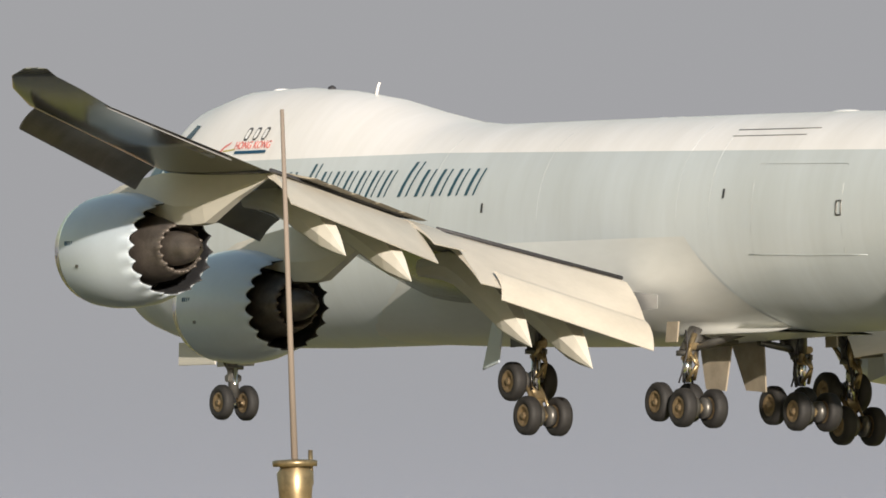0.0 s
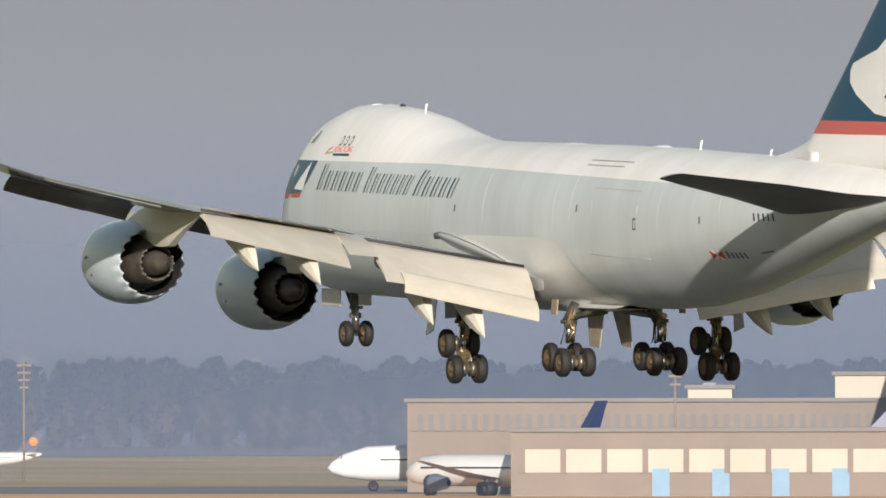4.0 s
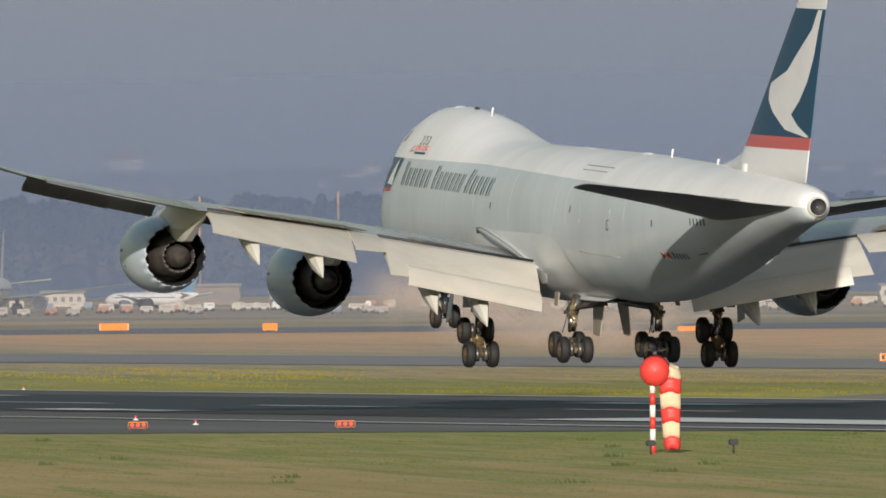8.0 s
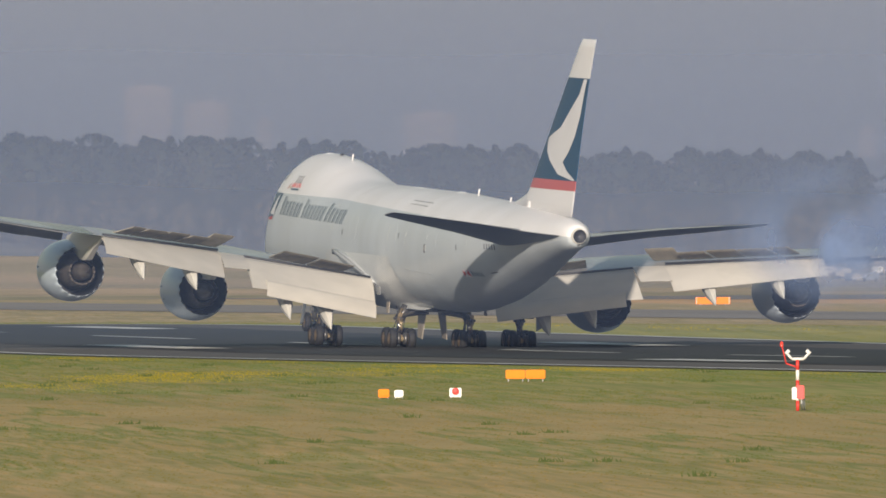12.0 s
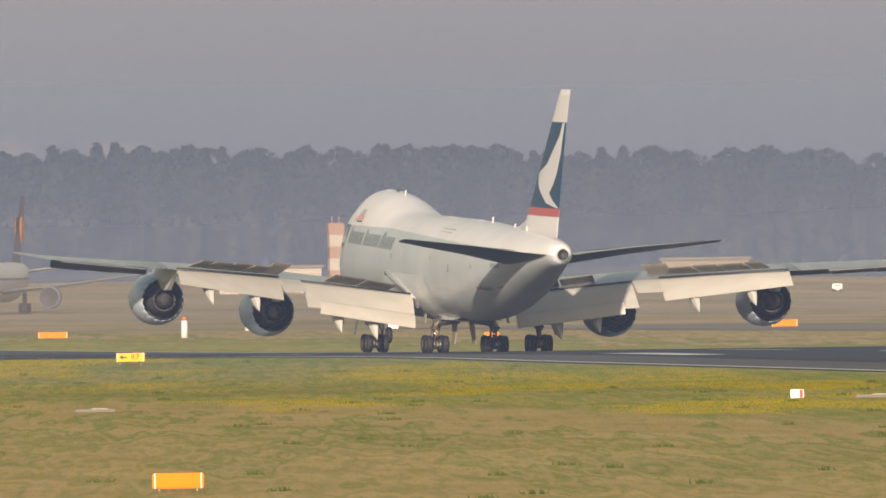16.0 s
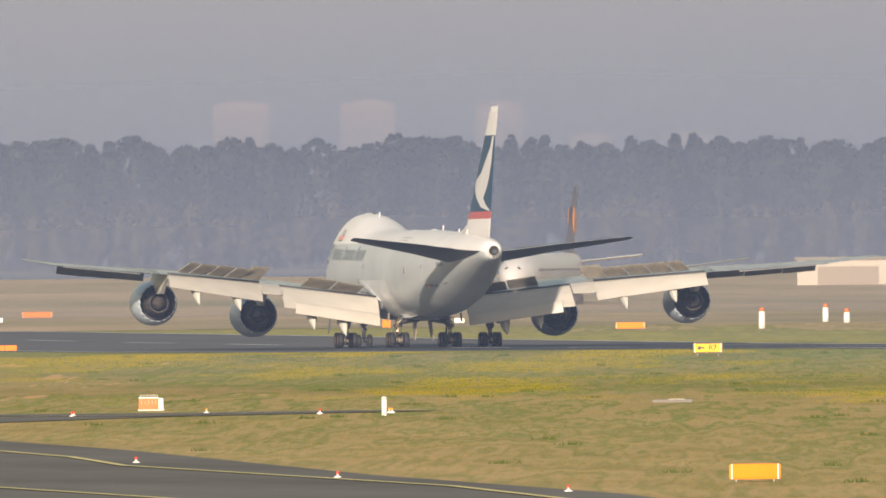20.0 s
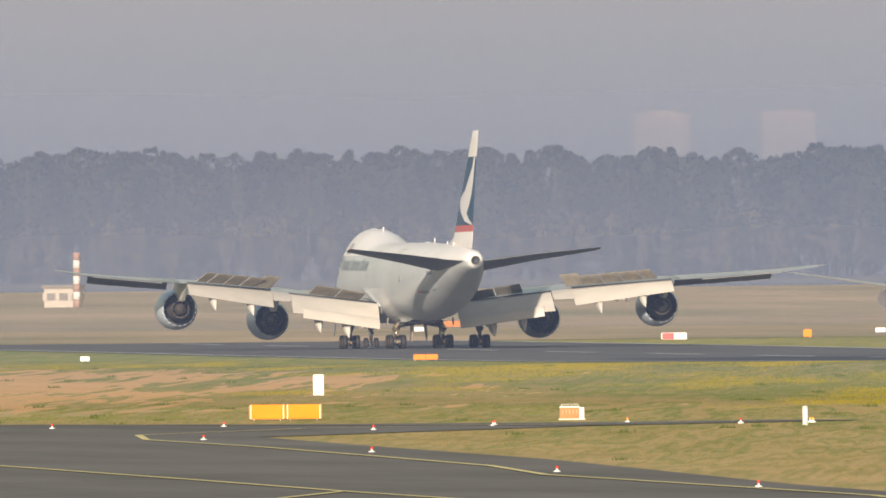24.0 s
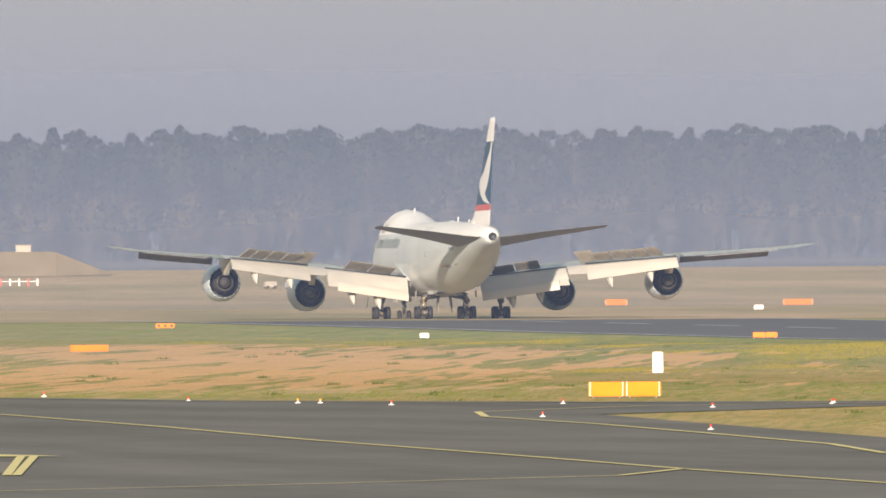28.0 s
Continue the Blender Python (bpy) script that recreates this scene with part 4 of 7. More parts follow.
# ---- the field ----
def band_colour(m, n, l, dry=1.0):
    """Grass colour in long bands beside the runway, their edges frayed by noise: green by the pavement, straw between."""
    c, sp = n.new("ShaderNodeTexCoord"), n.new("ShaderNodeSeparateXYZ")
    l.new(c.outputs["Object"], sp.inputs[0])
    prev = sp.outputs[0]
    for scale, sy, amp in ((0.022, 0.16, 80.0), (0.22, 0.035, 110.0), (0.9, 0.022, 75.0)):
        mp, ns, su, ad = n.new("ShaderNodeMapping"), n.new("ShaderNodeTexNoise"), n.new("ShaderNodeMath"), n.new("ShaderNodeMath")
        turn = n.new("ShaderNodeVectorRotate")          # patches lie slantwise, laid by the wind
        turn.rotation_type = "Z_AXIS"
        turn.inputs["Angle"].default_value = radians(9.5) if sy < 0.1 else 0.0
        mp.inputs["Scale"].default_value = (1, sy, 1)
        l.new(c.outputs["Object"], turn.inputs["Vector"])
        l.new(turn.outputs[0], mp.inputs[0])
        l.new(mp.outputs[0], ns.inputs["Vector"])
        ns.inputs["Scale"].default_value, ns.inputs["Detail"].default_value = scale, 3
        su.operation = "SUBTRACT"
        l.new(ns.outputs[0], su.inputs[0])
        su.inputs[1].default_value = 0.5
        ad.operation = "MULTIPLY_ADD"
        l.new(su.outputs[0], ad.inputs[0])
        ad.inputs[1].default_value = amp
        l.new(prev, ad.inputs[2])
        prev = ad.outputs[0]
    # one wide patch of bleached straw far up the verge
    def calc(op, a, b, c=None):
        k = n.new("ShaderNodeMath")
        k.operation = op
        for i, q in enumerate((a, b, c)):
            if q is None:
                continue
            if isinstance(q, float):
                k.inputs[i].default_value = q
            else:
                l.new(q, k.inputs[i])
        return k.outputs[0]
    u = calc("MULTIPLY_ADD", sp.outputs[1], -0.113, prev)
    u = calc("MULTIPLY_ADD", u, 0.045, -0.59)
    v = calc("MULTIPLY_ADD", sp.outputs[1], 1 / 340.0, -1760 / 340.0)
    d = calc("ADD", calc("MULTIPLY", u, u), calc("MULTIPLY", v, v))
    pm = n.new("ShaderNodeMapRange")
    pm.interpolation_type = "SMOOTHSTEP"
    pm.inputs[1].default_value, pm.inputs[2].default_value, pm.inputs[3].default_value, pm.inputs[4].default_value = 0.75, 1.6, 0.97, 0.0
    l.new(d, pm.inputs[0])
    prev = calc("MULTIPLY_ADD", pm.outputs[0], calc("SUBTRACT", 580.0, prev), prev)
    rp, cr = n.new("ShaderNodeMapRange"), n.new("ShaderNodeValToRGB")
    rp.inputs[1].default_value, rp.inputs[2].default_value = 120.0, 600.0
    l.new(prev, rp.inputs[0])
    l.new(rp.outputs[0], cr.inputs[0])
    stops = ((120, (0.60, 0.41, 0.18)), (138, (0.38, 0.33, 0.105)), (150, (0.60, 0.42, 0.19)), (162, (0.40, 0.335, 0.11)), (172, (0.57, 0.405, 0.175)), (184, (0.32, 0.31, 0.08)), (192, (0.52, 0.385, 0.16)), (203, (0.26, 0.295, 0.065)), (212, (0.52, 0.38, 0.16)),
             (226, (0.49, 0.365, 0.15)), (241, (0.38, 0.335, 0.115)), (250, (0.275, 0.31, 0.066)), (262, (0.46, 0.37, 0.13)), (272, (0.275, 0.305, 0.066)), (284, (0.42, 0.36, 0.11)), (296, (0.25, 0.305, 0.055)), (322, (0.42, 0.37, 0.088)), (350, (0.33, 0.34, 0.066)),
             (380, (0.47, 0.41, 0.088)), (412, (0.33, 0.32, 0.077)), (428, (0.60, 0.43, 0.21)), (448, (0.42, 0.34, 0.14)), (470, (0.66, 0.47, 0.25)), (495, (0.46, 0.37, 0.175)), (516, (0.58, 0.43, 0.235)), (540, (0.70, 0.44, 0.22)), (575, (0.84, 0.50, 0.25)))
    e = cr.color_ramp.elements
    while len(e) < len(stops):
        e.new(0.5)
    for i, (x, col) in enumerate(stops):
        e[i].position, e[i].color = (x - 120.0) / 480.0, (*col, 1)
    return cr.outputs[0]


def field_material():
    m = mat("dry_grass", (1, 1, 1), 0.95, size=7.0, bump=0.0, col2=(0.72, 0.73, 0.58), stretch=(1.0, 0.16, 1))
    n, l = m.node_tree.nodes, m.node_tree.links
    mx = [q for q in n if q.bl_idname == "ShaderNodeMix"][0]
    k = n.new("ShaderNodeMix")
    k.data_type, k.blend_type = "RGBA", "MULTIPLY"
    k.inputs[0].default_value = 1.0
    l.new(band_colour(m, n, l), k.inputs[6])
    l.new(mx.outputs[2], k.inputs[7])
    l.new(k.outputs[2], n["Principled BSDF"].inputs["Base Color"])
    return m


M_FIELD = field_material()
M_ASPH = mat("asphalt", (0.125, 0.12, 0.12), 0.85, var=0.18, size=8.0, stretch=(1, 0.12, 1))
M_RUB = mat("rubbered_asphalt", (0.024, 0.026, 0.034), 0.7, var=0.15, size=6.0, stretch=(1, 0.05, 1))
M_CONC = mat("apron_concrete", (0.22, 0.205, 0.19), 0.9, var=0.12, size=20.0)
M_LINE = mat("white_line_paint", (0.82, 0.82, 0.79), 0.7, var=0.1, size=1.0)
M_YLINE = mat("yellow_line_paint", (0.90, 0.79, 0.36), 0.7, var=0.12, size=1.0)
M_YELLOW = mat("yellow_sign_paint", (0.85, 0.245, 0.010), 0.8, var=0.08, size=0.6)
M_SIGNW = mat("white_sign_paint", (0.80, 0.79, 0.76), 0.5, var=0.06, size=0.5)
M_SIGNR = mat("red_sign_paint", (0.68, 0.05, 0.04), 0.5, var=0.06, size=0.5)
M_ORANGE = mat("orange_cabinet_paint", (0.62, 0.17, 0.05), 0.6, var=0.1, size=0.4)
M_CAB = mat("grey_cabinet", (0.52, 0.50, 0.44), 0.6, var=0.1, size=0.4)
M_POLE = mat("galvanised_steel", (0.45, 0.45, 0.44), 0.45, metal=0.5, var=0.1)
M_BLACK = mat("black_paint", (0.03, 0.03, 0.03), 0.6, var=0.1)


def slab(name, pts, z, material, label="", category="", kind="structure", parent=None):
    bm = bmesh.new()
    top = [bm.verts.new((x, y, z)) for x, y in pts]
    f = bm.faces.new(top)
    bm.normal_update()
    if f.normal.z < 0:
        f.normal_flip()
    bmesh.ops.triangulate(bm, faces=[f])
    ob = part(name, bm, material, parent)
    return tagged(ob, label, category, "", kind) if not parent else ob


# the runway strip rolls gently: up to a crest, then into a long shallow dip
ROLL = [(1550, 0.0), (1640, 0.31), (1715, 0.57), (1752, 0.72), (1791, 0.74), (1830, 0.67), (1868, 0.55), (1906, 0.43), (1943, 0.30), (1979, 0.16), (2014, 0.03), (2050, -0.07), (2085, -0.17), (2120, -0.26), (2154, -0.33), (2188, -0.36), (2222, -0.35), (2347, -0.28), (2409, -0.19), (2500, -0.12), (2580, -0.06), (2657, 0.0)]


def roll(x, y):
    x, y = np.asarray(x, float), np.asarray(y, float)
    k = np.clip((x - 200) / 90, 0, 1) * np.clip((450 - x) / 70, 0, 1)
    return k * k * (3 - 2 * k) * np.interp(y, [q[0] for q in ROLL], [q[1] for q in ROLL])


def ribbon(name, x0, x1, y0, y1, z, material, parent=None, label=""):
    """A strip along the runway that follows the roll of the ground."""
    ys = [y0] + [float(y) for y in np.arange(1500, 2700, 20) if y0 < y < y1] + [y1]
    v = [(x, y, z + float(roll(min(max(x, 290), 380), y))) for y in ys for x in (x0, x1)]
    return part(name, shape(v, [(2 * i, 2 * i + 1, 2 * i + 3, 2 * i + 2) for i in range(len(ys) - 1)]), material, parent, label)


gx = [-5000, -500, 0, 150, 200, 215, 230, 245, 260, 275, 290, 338, 380, 390, 400, 410, 420, 430, 440, 450, 5000]
gy = [-1500, 600, 1500] + [float(y) for y in np.arange(1540, 2680, 20)] + [3000, 5000]
ground = part("ground", shape([(x, y, float(roll(x, y))) for y in gy for x in gx], [(j * len(gx) + i, j * len(gx) + i + 1, (j + 1) * len(gx) + i + 1, (j + 1) * len(gx) + i) for j in range(len(gy) - 1) for i in range(len(gx) - 1)], True), M_FIELD)
tagged(ground, "dry spring grass with greener patches on the flat airfield", "grass", "", "structure")
runway = tagged(ribbon("runway", RWY - 30, RWY + 30, -1200, 4200, 0.03, M_ASPH), "long grey asphalt runway", "runway", "", "structure")
ribbon("rubber_track", RWY - 17, RWY + 19, 600, 2200, 0.05, M_RUB, runway, "dark tyre-rubber stained touchdown zone")
for sx in (-1, 1):
    ribbon("edge_line", RWY + sx * 28.8 - 0.5, RWY + sx * 28.8 + 0.5, -1200, 4200, 0.06, M_LINE, runway)
    ribbon("aiming_point_mark", RWY + sx * 17.25 - 3.75, RWY + sx * 17.25 + 3.75, 1135, 1200, 0.08, M_LINE, runway, "long white aiming point block")
    for y in (1288, 1438, 1588, 1738, 1888):
        ribbon("touchdown_mark", RWY + sx * 13.7 - 1.5, RWY + sx * 13.7 + 1.5, y, y + 30, 0.08, M_LINE, runway)
for y in np.arange(700, 2600, 60):
    ribbon("centre_dash", RWY - 0.4, RWY + 0.4, float(y), float(y) + 30, 0.07, M_LINE, runway)


# far out the field climbs gently to the foot of the woods
def rise(x, y):
    a, r = math.degrees(math.atan2(x, y)), math.hypot(x, y)
    top = float(np.interp(a, [3, 10.3, 12.5, 30], [4.6, 4.4, 1.5, 1.2]))
    u = min(1.0, max(0.0, (r - 2650) / 1250))
    return top * u * u * (3 - 2 * u)


rv, rf = [], []
NA, NR = 61, 17
for i in range(NA):
    a = radians(3 + 24 * i / (NA - 1))
    for j in range(NR):
        r = 2640 + 1760 * j / (NR - 1)
        x, y = r * math.sin(a), r * math.cos(a)
        rv.append((x, y, rise(x, y) + 0.012))
for i in range(NA - 1):
    for j in range(NR - 1):
        k = i * NR + j
        rf.append((k, k + NR, k + NR + 1, k + 1))
slope = tagged(part("ground_rise", shape(rv, rf, True), mat("straw_slope", (0.64, 0.45, 0.27), 0.95, size=40.0, col2=(0.19, 0.20, 0.075), stretch=(0.9, 0.25, 1))), "straw-coloured slope below the woods", "grass", "", "structure")

# taxiways
M_TAXI = mat("taxiway_asphalt", (0.18, 0.175, 0.17), 0.85, var=0.26, size=9.0, stretch=(1, 0.15, 1))
taxiway = slab("taxiway", [(40, 500), (134, 800), (140, 864), (144.5, 945), (154.5, 1073), (160, 1170), (163.5, 1226), (187, 1284), (203, 1304), (200, 1314), (190, 1310), (171, 1322), (160, 1345), (154, 1382), (140, 1500), (40, 1500)], 0.03, M_TAXI, "wide dark asphalt taxiway with yellow guide lines", "taxiway")
exit_road = slab("exit_taxiway", [(RWY - 30.2, 1262), (RWY - 30.2, 1120), (283, 1150), (273, 1178), (285, 1203)], 0.025, M_TAXI, "short asphalt runway exit", "taxiway")


def stripe(pts, w, parent, material, z=0.06, name="guide_line"):
    v, f = [], []
    for i, (x, y) in enumerate(pts):
        a, b = pts[max(i - 1, 0)], pts[min(i + 1, len(pts) - 1)]
        d = Vector((b[0] - a[0], b[1] - a[1], 0)).normalized()
        v += [(x - d.y * w / 2, y + d.x * w / 2, z), (x + d.y * w / 2, y - d.x * w / 2, z)]
        if i:
            k = 2 * i
            f.append((k - 2, k - 1, k + 1, k))
    return part(name, shape(v, f), material, parent)


stripe([(140, 1400), (139.4, 1247), (136.3, 1160), (132.6, 1079), (129.6, 990), (127.4, 934), (126, 877), (124, 800), (118, 700)], 0.36, taxiway, M_YLINE)
stripe([(156.6, 1212), (154.6, 1160), (151.3, 1103), (147.5, 1040), (143.2, 996), (139.6, 896), (134, 830)], 0.36, taxiway, M_YLINE)
stripe([(156.6, 1212), (160.5, 1245), (173, 1281), (198, 1306)], 0.36, taxiway, M_YLINE)
stripe([(127.4, 934), (122, 910), (109, 887), (90, 860)], 0.36, taxiway, M_YLINE)
stripe([(187, 1285), (171, 1322.6), (160, 1345.5), (154, 1381.5)], 3.0, taxiway, M_CONC, 0.05, "concrete_shoulder")
stripe([(283, 1185), (291, 1210), (300, 1250), (303, 1300)], 0.3, exit_road, M_YLINE)
stripe([(103.6, 927.1), (113.4, 1009.8)], 0.32, taxiway, M_YLINE, 0.065, "hatching")
stripe([(103.9, 926.8), (113.8, 1009.2)], 0.32, taxiway, M_YLINE, 0.065, "hatching")
stripe([(112.1, 1017.5), (113.5, 1006.5)], 2.2, taxiway, M_YLINE, 0.068, "hatching")
part("painted_block", shape([(103.1, 935.5, 0.062), (104.3, 934.0, 0.062), (109.9, 981.6, 0.062), (108.4, 983.5, 0.062)], [(0, 1, 2, 3)]), M_CONC, taxiway, "pale painted block")


# grass and flowers: short upright blades all over the verge
def blades(name, label, n, x0, x1, y0, y1, hmin, hmax, width, material, keep, seed, per=3, spread=0.35):
    rng = np.random.default_rng(seed)
    xy = np.stack([rng.uniform(x0, x1, n), rng.uniform(y0, y1, n)], 1)
    xy = xy[keep(xy[:, 0], xy[:, 1], rng)]
    n = len(xy)
    b = np.repeat(xy, per, 0) + rng.normal(0, spread, (n * per, 2))
    m = len(b)
    w, h = rng.uniform(0.5, 1.2, m) * width, rng.uniform(hmin, hmax, m)
    a = rng.normal(0, 0.45, m)
    lean = np.stack([rng.normal(0.3, 0.5, m), rng.uniform(1.3, 3.0, m)], 1) * h[:, None]          # laid over by the wind
    d = np.stack([np.cos(a) * w, np.sin(a) * w], 1)
    v = np.zeros((m, 3, 3))
    v[:, 0, :2], v[:, 1, :2] = b - d, b + d
    v[:, 2, :2], v[:, 2, 2] = b + lean, h
    v[:, :2, 2] = -0.01
    v[:, :, 2] += roll(b[:, 0], b[:, 1])[:, None]
    me = bpy.data.meshes.new(name)
    me.vertices.add(3 * m)
    me.vertices.foreach_set("co", v.ravel())
    me.loops.add(3 * m)
    me.loops.foreach_set("vertex_index", np.arange(3 * m))
    me.polygons.add(m)
    me.polygons.foreach_set("loop_start", np.arange(0, 3 * m, 3))
    me.update()
    me.polygons.foreach_set("use_smooth", np.ones(m, bool))
    nv = np.repeat(np.stack([rng.normal(0, 0.03, m), rng.normal(-0.02, 0.035, m), np.ones(m)], 1), 3, 0)
    me.normals_split_custom_set_from_vertices(nv / np.linalg.norm(nv, axis=1)[:, None])
    me.materials.append(material)
    return tagged(new(name, me), label, "grass", "", "stuff")


def island_colours(name, cols, patch, rough=0.9, stretch=(1, 0.12, 1), own=0.34):
    """Colour by piece and, over wide patches, by place."""
    m = bpy.data.materials.new(name)
    m.use_nodes = True
    n, l = m.node_tree.nodes, m.node_tree.links
    p = n["Principled BSDF"]
    p.inputs["Roughness"].default_value = rough
    p.inputs["Specular IOR Level"].default_value = 0.15
    g, c, mp, ns, ad, rp = n.new("ShaderNodeNewGeometry"), n.new("ShaderNodeTexCoord"), n.new("ShaderNodeMapping"), n.new("ShaderNodeTexNoise"), n.new("ShaderNodeMath"), n.new("ShaderNodeValToRGB")
    mp.inputs["Scale"].default_value = stretch
    l.new(c.outputs["Object"], mp.inputs[0])
    l.new(mp.outputs[0], ns.inputs["Vector"])
    ns.inputs["Scale"].default_value, ns.inputs["Detail"].default_value, ns.inputs["Roughness"].default_value = 1 / patch, 5, 0.6
    st = n.new("ShaderNodeMapRange")
    st.inputs[1].default_value, st.inputs[2].default_value = 0.33, 0.67
    l.new(ns.outputs[0], st.inputs[0])
    ad.operation = "MULTIPLY_ADD"
    l.new(g.outputs["Random Per Island"], ad.inputs[0])
    ad.inputs[1].default_value = own
    k = n.new("ShaderNodeMath")
    k.operation = "MULTIPLY_ADD"
    l.new(st.outputs[0], k.inputs[0])
    k.inputs[1].default_value, k.inputs[2].default_value = 1.0 - own, 0.0
    l.new(k.outputs[0], ad.inputs[2])
    l.new(ad.outputs[0], rp.inputs[0])
    e = rp.color_ramp.elements
    while len(e) < len(cols):
        e.new(0.5)
    for i, col in enumerate(cols):
        e[i].position, e[i].color = i / (len(cols) - 1), (*col, 1)
    l.new(rp.outputs[0], p.inputs["Base Color"])
    return m


def blade_material():
    m = bpy.data.materials.new("grass_blades")
    m.use_nodes = True
    n, l = m.node_tree.nodes, m.node_tree.links
    p = n["Principled BSDF"]
    p.inputs["Roughness"].default_value, p.inputs["Specular IOR Level"].default_value = 0.9, 0.1
    g, rp, k = n.new("ShaderNodeNewGeometry"), n.new("ShaderNodeValToRGB"), n.new("ShaderNodeMix")
    e = rp.color_ramp.elements
    e[0].color, e[1].color = (0.82, 0.84, 0.70, 1), (1.05, 1.02, 0.97, 1)
    l.new(g.outputs["Random Per Island"], rp.inputs[0])
    k.data_type, k.blend_type = "RGBA", "MULTIPLY"
    k.inputs[0].default_value = 1.0
    l.new(band_colour(m, n, l), k.inputs[6])
    l.new(rp.outputs[0], k.inputs[7])
    l.new(k.outputs[2], p.inputs["Base Color"])
    return m


M_BLADE = blade_material()
M_FLOWER = island_colours("yellow_flowers", [(0.72, 0.50, 0.012), (0.78, 0.56, 0.015), (0.52, 0.42, 0.03)], 8.0)


def open_verge(x, y, rng):
    taxi = (x < np.interp(y, [500, 864, 945, 1073, 1226, 1300], [60, 141, 146, 156, 165, 165]) + 1.0) & (y < 1390)
    strip = (y > 1222) & (y < 1352) & (x < 206) & (np.abs(y - np.interp(x, [163, 187, 234], [1275, 1300, 1338])) < np.interp(x, [163, 187, 234], [52, 20, 12]))
    road = (x > 270) & (y > 1110) & (y < 1268)
    wedge = (x / y > 0.105) & (x / y < 0.30)
    return wedge & ~taxi & ~strip & ~road


blades("grass", "short tufty spring grass, straw and green, on the verge", 110000, 95, RWY - 31, 760, 2250, 0.015, 0.045, 0.09, M_BLADE, open_verge, 3, 3, 0.9)
blades("far_grass", "straw-coloured grass beyond the runway", 40000, RWY + 32, 640, 1050, 2700, 0.015, 0.05, 0.16, M_BLADE, lambda x, y, r: (x / y > 0.12) & (x / y < 0.36) & (np.abs(x - 470 - (y - 1700) * 0.01) > 22), 4)


def drift(x, y, wide, deep, seed):
    return np.array([noise.noise(Vector(((a - 0.175 * b) / wide, b / deep, seed))) + 0.6 * noise.noise(Vector(((a - 0.16 * b) / wide * 4.1, b / deep * 2.9, seed + 7))) for a, b in zip(x, y)])


def flower_bed(x, y, rng):
    k = drift(x, y, 13.0, 150.0, 4.2) + np.interp(x, [205, 252], [-0.6, 0.0]) + np.interp(y, [1150, 1290, 1380, 1700, 1900, 2300], [-0.7, -0.3, 0.04, 0.06, -0.22, -0.45])
    return open_verge(x, y, rng) & (rng.uniform(-0.06, 0.26, len(x)) < k)


def far_bed(x, y, rng):
    k = drift(x, y, 20.0, 170.0, 9.1) + np.interp(y, [1050, 1650, 1850], [0.12, 0.0, -0.4])
    return rng.uniform(0.0, 0.5, len(x)) < k


blades("dandelions", "yellow flowers scattered in drifts over the grass", 90000, 205, RWY - 32, 1100, 2300, 0.02, 0.045, 0.024, M_FLOWER, flower_bed, 5, 12, 0.9)
blades("far_flowers", "yellow flowering strip beyond the runway", 14000, RWY + 38, 440, 1050, 1900, 0.03, 0.07, 0.08, M_FLOWER, far_bed, 6, 4, 0.8)


M_WEED = island_colours("weed_leaves", [(0.15, 0.20, 0.05), (0.19, 0.24, 0.06), (0.24, 0.27, 0.07)], 6.0)
blades("weed_tufts", "dark green weed tufts scattered over the verge", 350, 100, RWY - 33, 800, 2000, 0.06, 0.20, 0.05, M_WEED, open_verge, 8, 22, 0.22)


# ---- signs, lights and instruments on the verge ----
M_REDLAMP = mat("red_lens", (0.75, 0.06, 0.04), 0.2, var=0.05)
M_AMBER = mat("amber_lens", (0.85, 0.35, 0.04), 0.3, var=0.05)


def facing(x, y):
    """Turned so that the front (-y side) looks back to the spectators' hill."""
    return -math.degrees(math.atan2(x, y))


def sign(x, y, w, h, foot, material, label, cells=1, words="", marks=0, turn=0.0):
    t = thing("taxiway_sign", label, "sign", "airfield signs", at=pose(x, y, 0, 0, 0, facing(x, y) + turn))
    for k in range(cells):
        cw = w / cells
        cx_ = -w / 2 + cw * (k + 0.5)
        b = part("sign_box", box(cw - 0.03, 0.28, h, 0.03, (cx_, 0, foot + h / 2)), material, t)
        if h > 0.45 and w > 1.5:
            for q in (-1, 1):
                part("edge_strip", box(0.035, 0.02, h, 0.0, (cx_ + q * (cw / 2 - 0.10), -0.152, foot + h / 2)), M_SIGNW, b)
        part("face", box(cw - 0.26, 0.02, h - 0.12, 0.005, (cx_, -0.148, foot + h / 2)), material, b)
        for q in (-1, 1):
            part("leg", tube((cx_ + q * cw * 0.36, 0, -0.02), (cx_ + q * cw * 0.36, 0, foot + 0.02), 0.035, n=8), M_POLE, t)
    if words:
        wm = part("lettering", text_mesh(words, h * 0.82), M_BLACK, t)
        wm.location = (w * 0.16, -0.175, foot + h / 2)
        part("arrow", shape([(-w * .38, -.17, foot + h * .5), (-w * .26, -.17, foot + h * .76), (-w * .26, -.17, foot + h * .57), (-w * .12, -.17, foot + h * .57), (-w * .12, -.17, foot + h * .43), (-w * .26, -.17, foot + h * .43), (-w * .26, -.17, foot + h * .24)], [(0, 1, 6), (2, 3, 4, 5)]), M_BLACK, t)
    for k in range(marks):
        part("marking", box(w / marks * 0.4, 0.02, h * 0.55, 0.0, (-w / 2 + w / marks * (k + 0.5), -0.165, foot + h / 2)), M_BLACK, t)
    return t


